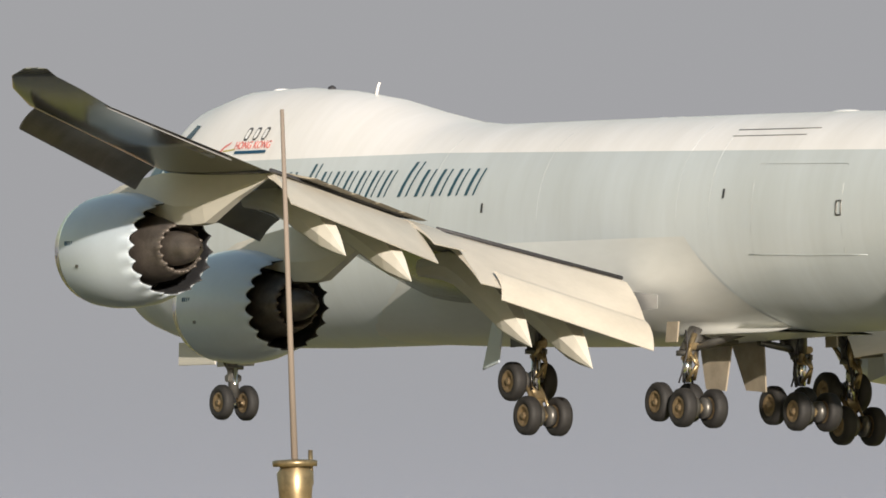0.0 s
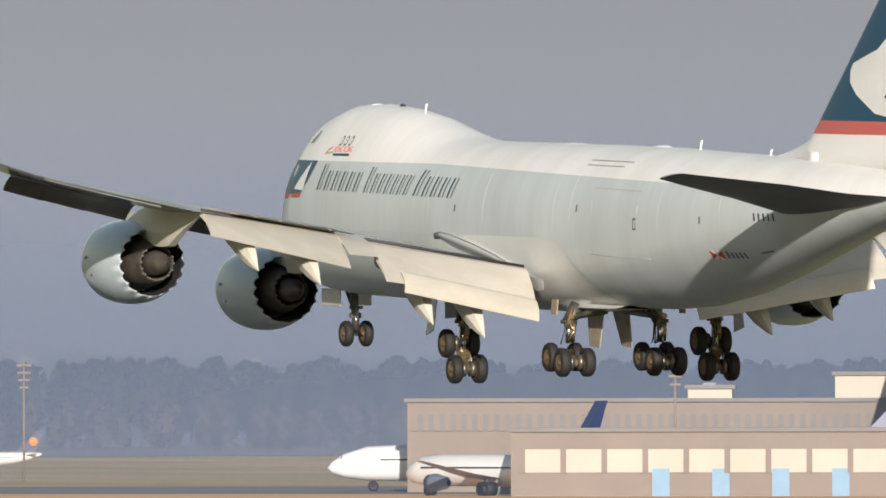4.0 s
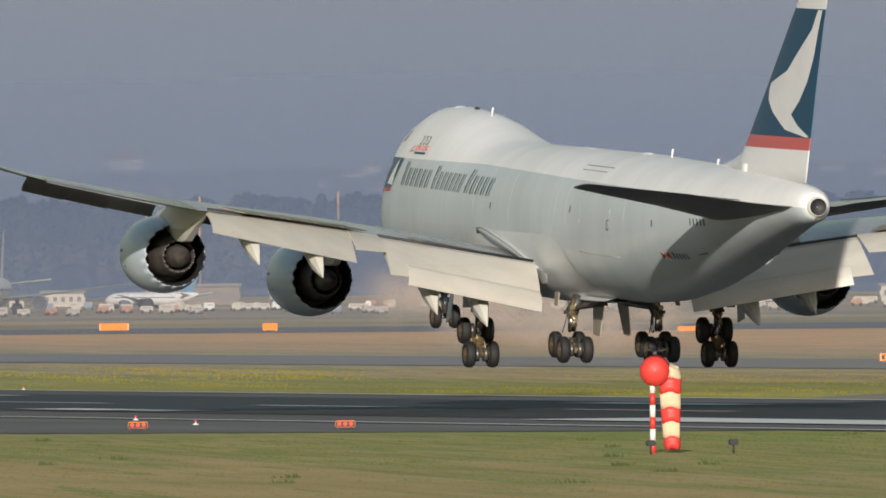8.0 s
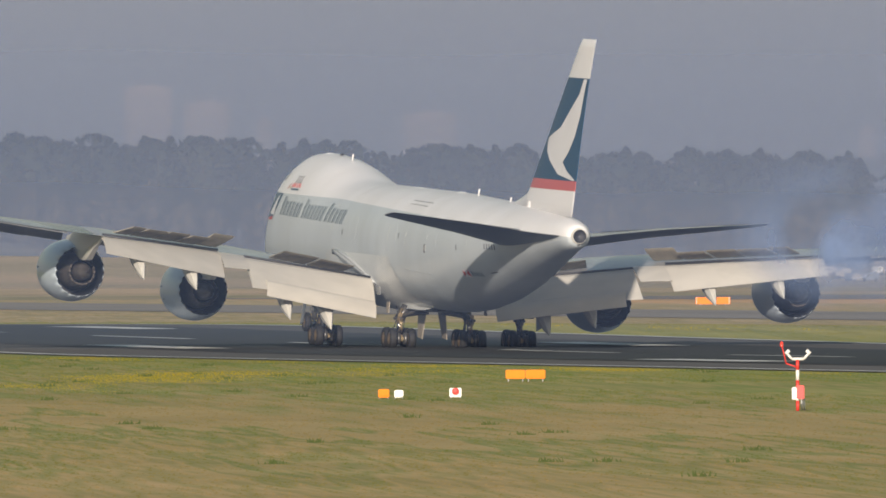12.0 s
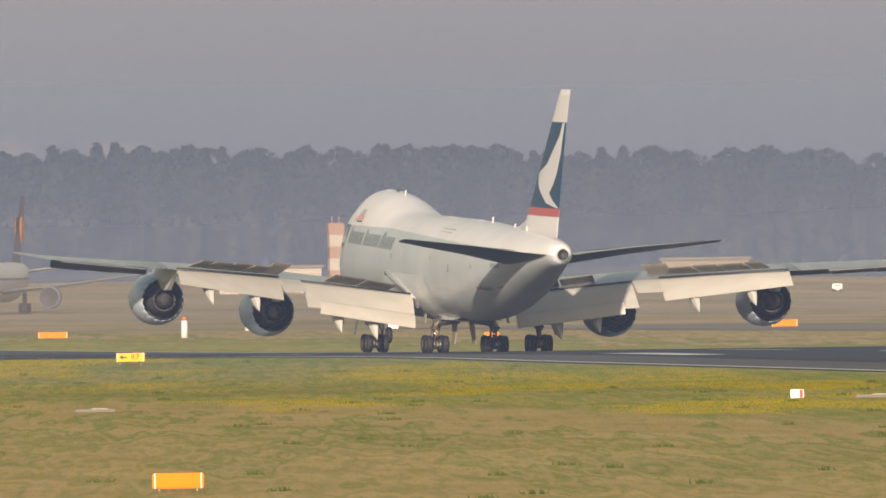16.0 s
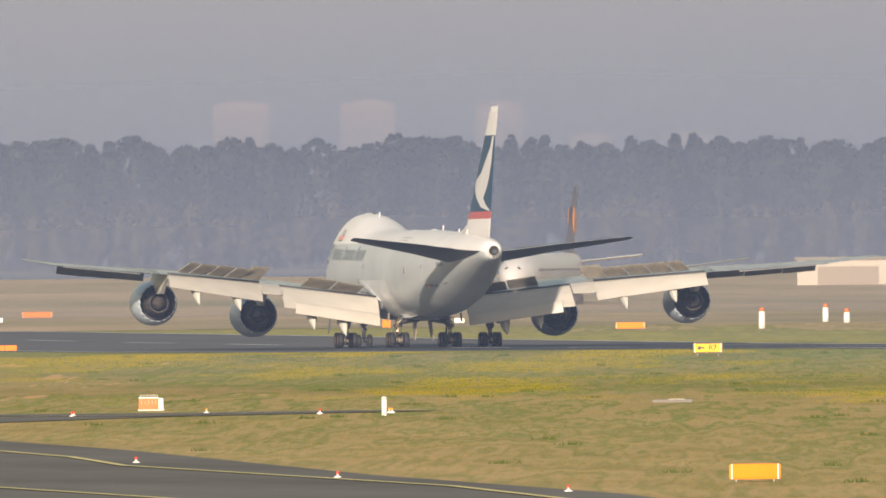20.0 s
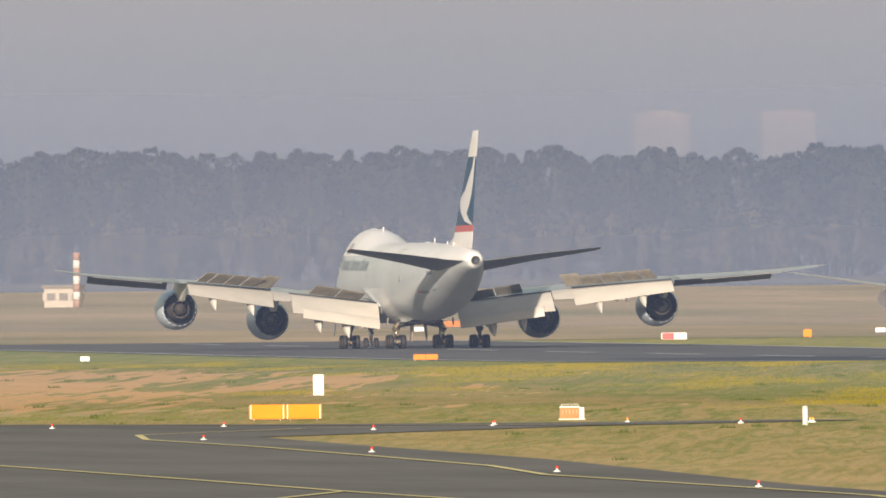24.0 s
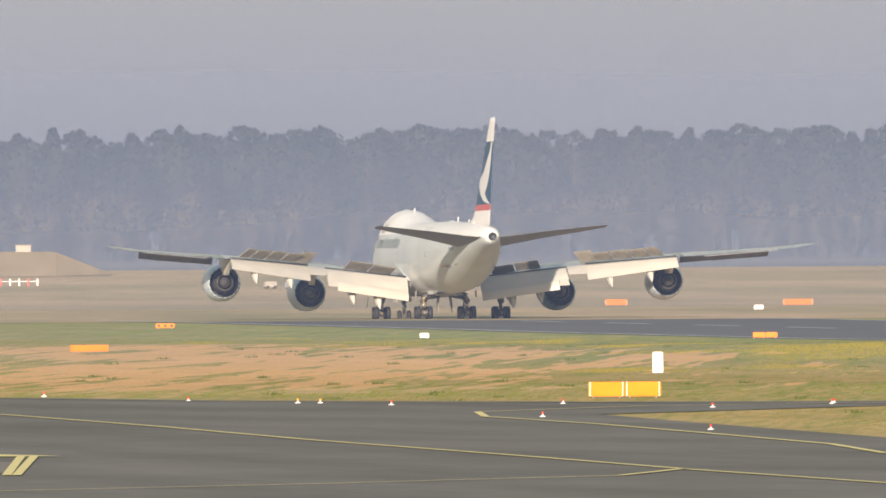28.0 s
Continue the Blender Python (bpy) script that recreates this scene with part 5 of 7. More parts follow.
sign(150.6, 902, 1.72, 0.50, 0.10, M_YELLOW, "plain yellow taxiway sign on short legs")
sign(181.3, 1350, 3.58, 0.70, 0.10, M_YELLOW, "long double yellow taxiway sign in the grass", 2)
sign(215.6, 1591, 0.64, 1.20, 0.02, M_SIGNW, "upright white marker board in the grass")
r7 = sign(286.7, 1734.7, 1.83, 0.58, 0.22, mat("bright_yellow_sign_paint", (0.85, 0.50, 0.012), 0.7, var=0.06, size=0.6), "yellow exit sign with black arrow and letters", 1, "R7")
for a, b, c, d in ((1.86, 0.05, 0, 0.81), (1.86, 0.05, 0, 0.21), (0.05, 0.62, -0.92, 0.51), (0.05, 0.62, 0.92, 0.51)):
    part("rim", box(a, 0.32, b, 0.01, (c, 0, d)), M_BLACK, r7, "black rim")
sign(278.35, 1288, 1.90, 0.42, 0.15, M_YELLOW, "yellow sign beside the runway", 2)
sign(251.05, 1176, 0.55, 0.40, 0.05, M_SIGNW, "white sign with a red disc")
st = sign(248.55, 1176, 0.42, 0.32, 0.05, M_SIGNW, "small white sign board")
sign(248.1, 1177, 0.5, 0.36, 0.05, M_YELLOW, "small yellow sign box")
sign(306.5, 2198, 1.98, 0.42, 0.12, M_YELLOW, "yellow sign at the runway edge", 2)
sign(285.1, 2245, 0.78, 0.38, 0.08, M_SIGNW, "small red and white marker board")
sign(220.5, 1921, 2.9, 0.45, 0.08, M_YELLOW, "slanted yellow sign in straw-coloured grass", 1, "", 0, 25)
sign(290, 2467, 1.7, 0.4, 0.1, M_YELLOW, "yellow sign beyond the grass", 1, "", 3)
sign(260.6, 1372, 0.70, 0.44, 0.02, M_SIGNW, "small white and red marker board")
part("red_bar", box(0.16, 0.02, 0.40, 0, (0.2, -0.17, 0.24)), M_SIGNR, [o for o in bpy.data.objects if o.get("label") == "small white and red marker board"][0])
part("red_disc", turned([(-0.17, 0.16), (-0.18, 0.15), (-0.18, 0.001)], 20, "y"), M_SIGNR, [o for o in bpy.data.objects if o.get("label") == "white sign with a red disc"][0]).location = (0, 0, 0.3)
for x, y, w, h in ((388, 1356, 1.75, 0.42), (480, 1722, 1.9, 0.5), (625, 2512, 2.8, 0.65), (629, 2469, 1.4, 0.65), (634.6, 2342, 2.6, 0.4), (391, 1683, 1.9, 0.55), (404.6, 2491, 2.7, 0.55), (405.3, 2881.6, 3.2, 0.6), (384, 1652, 1.9, 0.5), (706, 2960, 4.0, 0.5), (416.6, 2332, 1.3, 0.5), (397.4, 2589.7, 0.8, 0.7), (387.8, 2894, 2.4, 0.6), (520, 2330, 3.0, 0.6), (470, 2480, 2.4, 0.6)):
    sign(x, y, w, h, 0.12, M_YELLOW, "yellow sign far across the field", 1, "", 4 if w > 1.85 and w < 2 else 0)
for x, y in ((455, 2600), (420, 2690), (390.9, 2807.9)):
    sign(x, y, 1.0, 0.45, 0.1, M_SIGNW, "white marker board far across the field")

rb = sign(381.3, 2566.8, 2.4, 0.62, 0.1, M_SIGNW, "red and white striped marker box beyond the runway")
part("red_panel", box(1.1, 0.04, 0.56, 0, (-0.55, -0.17, 0.41)), M_SIGNR, rb)


def marker_post(x, y, h):
    t = thing("marker_post", "white post with an orange cap beyond the runway", "post", "far marker posts", at=pose(x, y, 0))
    part("post", tube((0, 0, -0.05), (0, 0, h), 0.32, 0.28, 10), M_SIGNW, t)
    part("cap", tube((0, 0, h), (0, 0, h + 0.35), 0.28, 0.2, 10), M_ORANGE, t)


for x, y, h in ((413.3, 2470.7, 1.5), (445.7, 2627.5, 1.4), (443.5, 2602.5, 1.0)):
    marker_post(x, y, h)


def edge_light(x, y, lens, g="taxiway edge lights"):
    t = thing("taxiway_light", "small white-footed edge light with a coloured lens", "light", g, at=pose(x, y, 0))
    part("base", turned([(0.0, 0.15), (0.05, 0.14), (0.10, 0.04), (0.12, 0.001)], 14, "z"), M_SIGNW, t)
    part("stem", tube((0, 0, 0.1), (0, 0, 0.2), 0.035, n=8), M_SIGNW, t)
    part("lens", turned([(0.15, 0.05), (0.19, 0.06), (0.24, 0.04), (0.255, 0.001)], 14, "z"), lens, t)
    return t


first = {}
for mt, pts in ((M_REDLAMP, [(157.8, 1394.8), (159.2, 1344.8), (163.9, 1303.1), (172.3, 1304.9), (159.0, 1211.0), (174.5, 1269.0), (154.4, 1123.4), (183.8, 1294.8), (183.1, 1290.5), (145.8, 1011.0), (141.9, 936.0), (195.1, 1292.3), (139.8, 873.3)]), (M_AMBER, [(161.9, 1323.1), (162.8, 1321.6), (191.8, 1306.4), (198.6, 1293.6), (198.7, 1293.4)]),
                (M_SIGNR, [(370, 1279), (367, 1254), (365.5, 1205), (382, 1245), (368, 1500), (307, 1230), (306.5, 1290), (301, 1195), (368, 1600), (369, 1740)])):
    for x, y in pts:
        if mt.name in first:
            copy_thing(first[mt.name], pose(x, y, 0, 0, 0, (x * 37) % 90))
        else:
            first[mt.name] = edge_light(x, y, mt)


def papi(x, y):
    t = thing("approach_light_unit", "low yellow box with three red lamps beside the runway", "light", "approach slope lights", at=pose(x, y, 0, 0, 0, facing(x, y)))
    part("housing", box(0.85, 0.75, 0.28, 0.03, (0, 0, 0.26)), M_YELLOW, t)
    part("front_plate", box(0.82, 0.03, 0.22, 0.01, (0, -0.385, 0.26)), M_BLACK, t)
    for q in (-1, 0, 1):
        part("lamp", turned([(-0.40, 0.075), (-0.415, 0.06), (-0.42, 0.001)], 14, "y"), M_REDGLOW, t).location = (q * 0.25, 0, 0.26)
    for q in (-1, 1):
        part("leg", tube((q * 0.32, 0, -0.01), (q * 0.32, 0, 0.15), 0.03, n=8), M_POLE, t)
    return t


M_REDGLOW = glow("red_lamp_glow", (0.9, 0.05, 0.03), 1.2)
u = papi(282.7, 1168.5)
for x, y in ((290.0, 1161.5), (297.4, 1154.5), (275.4, 1175.5)):
    copy_thing(u, pose(x, y, 0, 0, 0, facing(x, y)))


def banded_pole(t, r, z0, z1, n, name="band"):
    for k in range(n):
        a, b = z0 + (z1 - z0) * k / n, z0 + (z1 - z0) * (k + 1) / n
        part(name, tube((0, 0, a), (0, 0, b), r, n=14), M_SIGNR if k % 2 == 0 else M_SIGNW, t)


def anemometer(x, y):
    """A red and white visibility sensor mast with a forked white head."""
    t = thing("sensor_mast", "red and white banded sensor mast with a forked white head", "instrument", "sensor masts", at=pose(x, y, 0, 0, 0, facing(x, y)))
    banded_pole(t, 0.07, 0.0, 2.05, 5)
    part("control_box", box(0.34, 0.24, 0.55, 0.03, (0.1, 0, 0.75)), M_SIGNR, t)
    part("control_box", box(0.26, 0.26, 0.5, 0.03, (-0.1, 0.02, 0.7)), M_SIGNW, t)
    part("cross_arm", join(tube((-0.42, 0, 2.3), (-0.22, 0, 2.08), 0.05), tube((-0.22, 0, 2.08), (0.25, 0, 2.08), 0.06), tube((0.25, 0, 2.08), (0.45, 0, 2.3), 0.05)), M_SIGNW, t, "white forked arm")
    for q in (-0.46, 0.5):
        part("sensor_head", tube((q, 0, 2.28), (q * 0.72, 0, 2.44), 0.085, 0.07), M_SIGNW, t, "white angled sensor head")
    part("side_arm", join(tube((0, 0, 1.75), (-0.45, 0, 1.9), 0.03), tube((-0.45, 0, 1.9), (-0.62, 0, 2.6), 0.025)), M_SIGNR, t, "thin red side arm")
    part("obstacle_lamp", turned([(2.58, 0.07), (2.75, 0.07), (2.8, 0.001)], 12, "z"), M_REDLAMP, t).location.x = -0.63
    return t


a1 = anemometer(246.5, 1089)
copy_thing(a1, pose(264, 1116, 0, 0, 0, facing(264, 1116)))

cab = thing("equipment_cabinet", "two tall pale grey equipment cabinets on a plinth", "cabinet", at=pose(244.2, 1036, 0, 0, 0, facing(244.2, 1036)))
for q, hh, w in ((-0.24, 1.28, 0.3), (0.12, 1.42, 0.42)):
    b = part("cabinet_body", box(w, 0.4, hh, 0.02, (q, 0, hh / 2)), M_CAB, cab)
    part("door", box(w - 0.06, 0.02, hh - 0.1, 0.005, (q, -0.205, hh / 2)), M_CAB, b)
    part("roof", box(w + 0.04, 0.44, 0.04, 0.01, (q, 0, hh + 0.02)), M_CAB, b)
ps = thing("marker_post", "short white marker post with a cap", "post", "marker posts", at=pose(247.4, 1092, 0))
part("post", tube((0, 0, 0), (0, 0, 0.42), 0.09, n=12), M_SIGNW, ps)
part("cap", turned([(0.40, 0.10), (0.46, 0.10), (0.48, 0.001)], 12, "z"), M_CAB, ps)
copy_thing(ps, pose(280, 1004, 0))
copy_thing(ps, pose(195.2, 1273, 0) @ Matrix.Diagonal((1.4, 1.4, 1.9, 1)))

oc = thing("orange_cabinet", "rust-orange slatted equipment cabinet with a white end", "cabinet", at=pose(193.0, 1333, 0, 0, 0, facing(193.0, 1333)))
part("cabinet_body", box(0.95, 0.6, 0.55, 0.02, (-0.12, 0, 0.33)), M_ORANGE, oc)
for k in range(5):
    part("slat", box(0.014, 0.03, 0.2, 0.0, (-0.46 + k * 0.17, -0.31, 0.40)), M_CAB, oc)
part("end_panel", box(0.22, 0.62, 0.56, 0.02, (0.47, 0, 0.33)), M_SIGNW, oc)
part("top_trim", box(0.96, 0.61, 0.05, 0.01, (-0.12, 0, 0.63)), M_SIGNW, oc)
part("rail", box(0.86, 0.02, 0.02, 0.0, (-0.1, 0, 0.76)), M_CAB, oc)
for k in range(6):
    part("roof_post", box(0.025, 0.025, 0.12, 0, (-0.5 + k * 0.16, 0, 0.71)), M_CAB, oc)
part("plinth", box(1.3, 0.6, 0.08, 0, (0, 0, 0.03)), M_CAB, oc)
cover = thing("manhole_slab", "pale concrete access slab in the grass", "slab", at=pose(221.5, 1351, 0, 0, 0, facing(221.5, 1351)))
part("slab", box(2.0, 3.0, 0.16, 0.03, (0, 0, 0.07)), M_CONC, cover)
part("cover_plate", box(0.8, 1.0, 0.03, 0.01, (0.2, 0, 0.165)), M_CAB, cover)

copy_thing(cover, pose(264.6, 1372, 0, 0, 0, facing(264.6, 1372)))

# windsock: striped pole, lamp and a slack red and white sock
wx, wy = 272.1, 1010.0
sock = thing("windsock", "red and white windsock hanging limp from a striped pole", "windsock", at=pose(wx, wy, 0, 0, 0, facing(wx, wy)))
banded_pole(sock, 0.11, 0.0, 2.7, 6)
part("hoop", turned([(-0.30, 0.56), (0.1, 0.58), (0.12, 0.55), (-0.28, 0.53)], 24, "y"), M_SIGNR, sock, "red hoop").location = (0.12, 0, 3.1)
part("shoulder", turned([(-0.5, 0.02), (-0.46, 0.3), (-0.3, 0.54), (0.0, 0.58), (0.3, 0.50), (0.5, 0.3)], 24, "y"), M_SIGNR, sock, "red bulging mouth of the sock").location = (0.1, 0, 3.08)
path_ = [(0.30, 3.30, 0.44), (0.55, 3.2, 0.42), (0.66, 2.8, 0.40), (0.66, 2.25, 0.38), (0.68, 1.7, 0.36), (0.70, 1.15, 0.34), (0.72, 0.6, 0.32), (0.74, 0.15, 0.29)]
M_SOCKW = mat("cream_cloth", (0.72, 0.58, 0.38), 0.9, var=0.1, size=0.3)
for k in range(len(path_) - 1):
    (xa, za, ra), (xb, zb, rb) = path_[k], path_[k + 1]
    rings = []
    for i in range(4):
        u_ = i / 3
        rings.append([(xa + (xb - xa) * u_ + (ra + (rb - ra) * u_) * (1 + 0.10 * math.sin(5 * q + k)) * math.cos(q), 0.55 * (ra + (rb - ra) * u_) * math.sin(q), za + (zb - za) * u_ + 0.05 * math.sin(3 * q)) for q in [math.tau * j / 18 for j in range(18)]])
    part("sock_band", loft(rings), M_SIGNR if k in (0, 2, 4, 6) and k != 0 else M_SOCKW, sock)
part("lamp_bracket", join(tube((0.1, 0, 3.6), (0.1, 0, 3.85), 0.03), tube((-0.35, 0, 3.95), (0.1, 0, 3.8), 0.03), tube((0.1, 0, 3.8), (0.6, 0, 3.9), 0.03), box(0.14, 0.14, 0.12, 0.02, (0.1, 0, 3.75))), M_BLACK, sock)
for q in (-1.7, 1.5):
    fl_ = thing("ground_floodlight", "small black floodlight on a stake", "light", "windsock floodlights", at=pose(wx + q, wy - 6, 0))
    part("lamp_head", box(0.35, 0.25, 0.22, 0.04, (0, 0, 0.42)), M_BLACK, fl_)
    part("stake", tube((0, 0, -0.01), (0, 0, 0.36), 0.04, n=8), M_BLACK, fl_)

# ---- distance: apron, buildings, woods, hill town ----
M_BEIGE = mat("beige_cladding", (0.29, 0.245, 0.21), 0.7, var=0.06, size=6.0)
M_TANW = mat("tan_plaster", (0.24, 0.20, 0.17), 0.8, var=0.08, size=5.0)
M_GREYW = mat("grey_cladding", (0.19, 0.18, 0.18), 0.7, var=0.08, size=6.0)
M_PALE = mat("pale_cladding", (0.50, 0.45, 0.39), 0.7, var=0.06, size=5.0)
M_ROOF = mat("flat_roof", (0.22, 0.21, 0.20), 0.9, var=0.1, size=6.0)
M_WIN = mat("window_band", (0.06, 0.075, 0.095), 0.2, var=0.2, size=2.0)
M_ORLET = mat("orange_letters", (0.92, 0.30, 0.04), 0.5, var=0.05)
M_BLUE = mat("dark_blue_paint", (0.012, 0.03, 0.12), 0.35, var=0.08)
M_LBLUE = mat("light_blue_paint", (0.16, 0.30, 0.46), 0.5, var=0.08)
M_GREEN = mat("green_cladding", (0.20, 0.32, 0.20), 0.6, var=0.08)
M_PINK = mat("pinkish_render", (0.74, 0.62, 0.54), 0.8, var=0.06, size=8.0)
M_TILE = mat("roof_tiles", (0.34, 0.15, 0.09), 0.8, var=0.15, size=2.0)

# far asphalt lightened and tanned in its colour to suggest haze
M_FARTAXI = mat("hazed_asphalt", (0.30, 0.265, 0.22), 0.9, var=0.12, size=14.0, stretch=(1, 0.2, 1))
apron = slab("apron", [(560, 2480), (1150, 2000), (1700, 2300), (1300, 3300), (420, 3350), (430, 2900)], 0.02, M_CONC, "pale concrete apron far across the field", "apron")
far_taxi = slab("far_taxiway", [(455, 600), (492, 600), (494, 2650), (457, 2650)], 0.04, M_FARTAXI, "parallel asphalt taxiway beyond the runway", "taxiway")
cross_taxi = slab("cross_taxiway", [(RWY + 30.2, 1300), (RWY + 30.2, 1340), (455, 1560), (455, 1480)], 0.022, M_FARTAXI, "asphalt link to the far taxiway", "taxiway")


def put(az, r):
    return (r * math.sin(radians(az)), r * math.cos(radians(az)))


def block(name, label, az0, az1, r, h, material, depth=40.0, eye=(0, 0), floors=0, roof=True, band=M_WIN, base=0.0, bays=0, cat="building"):
    """A flat-roofed building whose front looks to the field, between two bearings."""
    p0, p1 = Vector((*put(az0, r), 0)), Vector((*put(az1, r), 0))
    p0 += Vector((*eye, 0))
    p1 += Vector((*eye, 0))
    c, d = (p0 + p1) / 2, p1 - p0
    w = d.length
    t = thing(name, label, cat, at=pose(c.x, c.y, base, 0, 0, math.degrees(math.atan2(d.y, d.x))))
    part("wall", box(w, depth, h, 0.0, (0, depth / 2, h / 2)), material, t)
    if roof:
        part("roof", box(w + 0.6, depth + 0.6, 0.35, 0.0, (0, depth / 2, h + 0.17)), M_ROOF, t)
    for k in range(floors):
        z = h * (k + 0.55) / floors
        b = part("window_band", box(w * 0.97, 0.12, h / floors * 0.36, 0, (0, -0.02, z)), band, t)
        n = bays or max(3, int(w / 6))
        for i in range(n + 1):
            part("mullion", box(0.5, 0.2, h / floors * 0.38, 0, (-w * 0.485 + w * 0.97 * i / n, -0.1, z)), material, b)
    return t, w


# cargo hall and terminal seen early in the approach
E0 = (-81.3, -56.4)
hall, w_ = block("cargo_hall", "large beige clad cargo hall with orange lettering", 21.06 - 0.016, 21.06 + 0.92, 2500, 12.9, M_BEIGE, 60, E0)
for k in range(1, 8):
    part("cladding_joint", box(w_ * 0.998, 0.06, 0.08, 0, (0, -0.02, 12.9 * k / 8)), M_TANW, hall)
for k in range(14):
    part("roof_rail", box(0.25, 0.25, 0.7, 0, (-w_ / 2 + w_ * (k + 0.5) / 14, 1.0, 13.3)), M_TANW, hall)
xs = -w_ / 2 + 0.215 * w_
for k in range(9):
    part("letter_shape", box(0.50, 0.08, 0.72 if k not in (0, 3) else 0.95, 0.02, (xs + k * 0.74, -0.06, 10.75)), M_ORLET, hall, "orange letter shape")
for k in range(5):
    part("letter_shape", box(0.55, 0.08, 0.72 if k else 0.95, 0.02, (xs + 7.4 + k * 0.8, -0.06, 10.75)), M_ORLET, hall, "orange letter shape")
part("round_mark", turned([(-0.05, 0.45), (-0.09, 0.42), (-0.09, 0.001)], 20, "y"), M_ORLET, hall).location = (xs - 1.7, 0, 10.8)
part("loading_door", box(3.2, 0.1, 4.5, 0, (w_ * 0.2, -0.05, 3.0)), M_GREYW, hall)
# shaded end of the hall, its shade put into a grey block
hall2, _ = block("cargo_hall_wing", "end of the cargo hall, coloured grey as its shaded side", 21.06 - 0.145, 21.06 - 0.018, 2500, 12.8, M_GREYW, 60, E0, 2)
low, _ = block("parking_deck", "long tan parking deck with open storeys", 19.92, 20.93, 2560, 8.2, M_TANW, 50, E0, 2, True, M_GREYW, 0, 44)
roofhut, _ = block("roof_plant_room", "small white plant room on a roof", 20.49, 20.58, 2570, 9.4, M_PALE, 12, E0)
roofhut2, _ = block("roof_plant_room", "white plant room on a roof", 20.79, 20.90, 2570, 10.6, M_PALE, 12, E0)
shed, _ = block("maintenance_shed", "low tan maintenance shed with blue doors", 20.15, 21.7, 2440, 5.6, M_TANW, 24, E0, 1, True, M_PALE, 0, 18)
for k in range(9):
    part("blue_door", box(1.5, 0.1, 2.4, 0, (-20 + k * 5.2, -0.06, 1.2)), M_LBLUE, shed)
fence = thing("apron_fence", "low bluish blast fence along the apron", "fence", at=pose(*put(20.2, 2400), 0, 0, 0, -20.2))
for k in range(30):
    part("fence_panel", box(3.8, 0.12, 1.6, 0, (-60 + k * 4, 0, 0.85)), M_LBLUE if k % 3 else M_GREYW, fence)
for k in range(31):
    part("post", box(0.12, 0.2, 1.8, 0, (-62 + k * 4, 0.1, 0.9)), M_POLE, fence)


def lamp_mast(x, y, h, arms=4):
    t = thing("floodlight_mast", "tall steel apron floodlight mast", "lamp post", "apron floodlights", at=pose(x, y, 0, 0, 0, facing(x, y)))
    part("mast", tube((0, 0, -0.05), (0, 0, h), 0.14, 0.09, 10), M_TANW, t)
    for k in range(arms):
        part("lamp_row", box(1.6 - 0.2 * k, 0.3, 0.22, 0.03, (0, -0.2, h - 0.5 - 0.75 * k)), M_TANW, t)
    return t


m0 = lamp_mast(*put(20.9, 2440), 12.5)
for az, r in ((20.0, 2300), (19.15, 2450), (17.9, 2800), (17.2, 2850)):
    copy_thing(m0, pose(*put(az, r), 0, 0, 0, -az))


# far engine cowls: shade and haze put into a blue-grey tone
M_FARENG = mat("blue_grey_cowl", (0.15, 0.18, 0.24), 0.5, var=0.08)


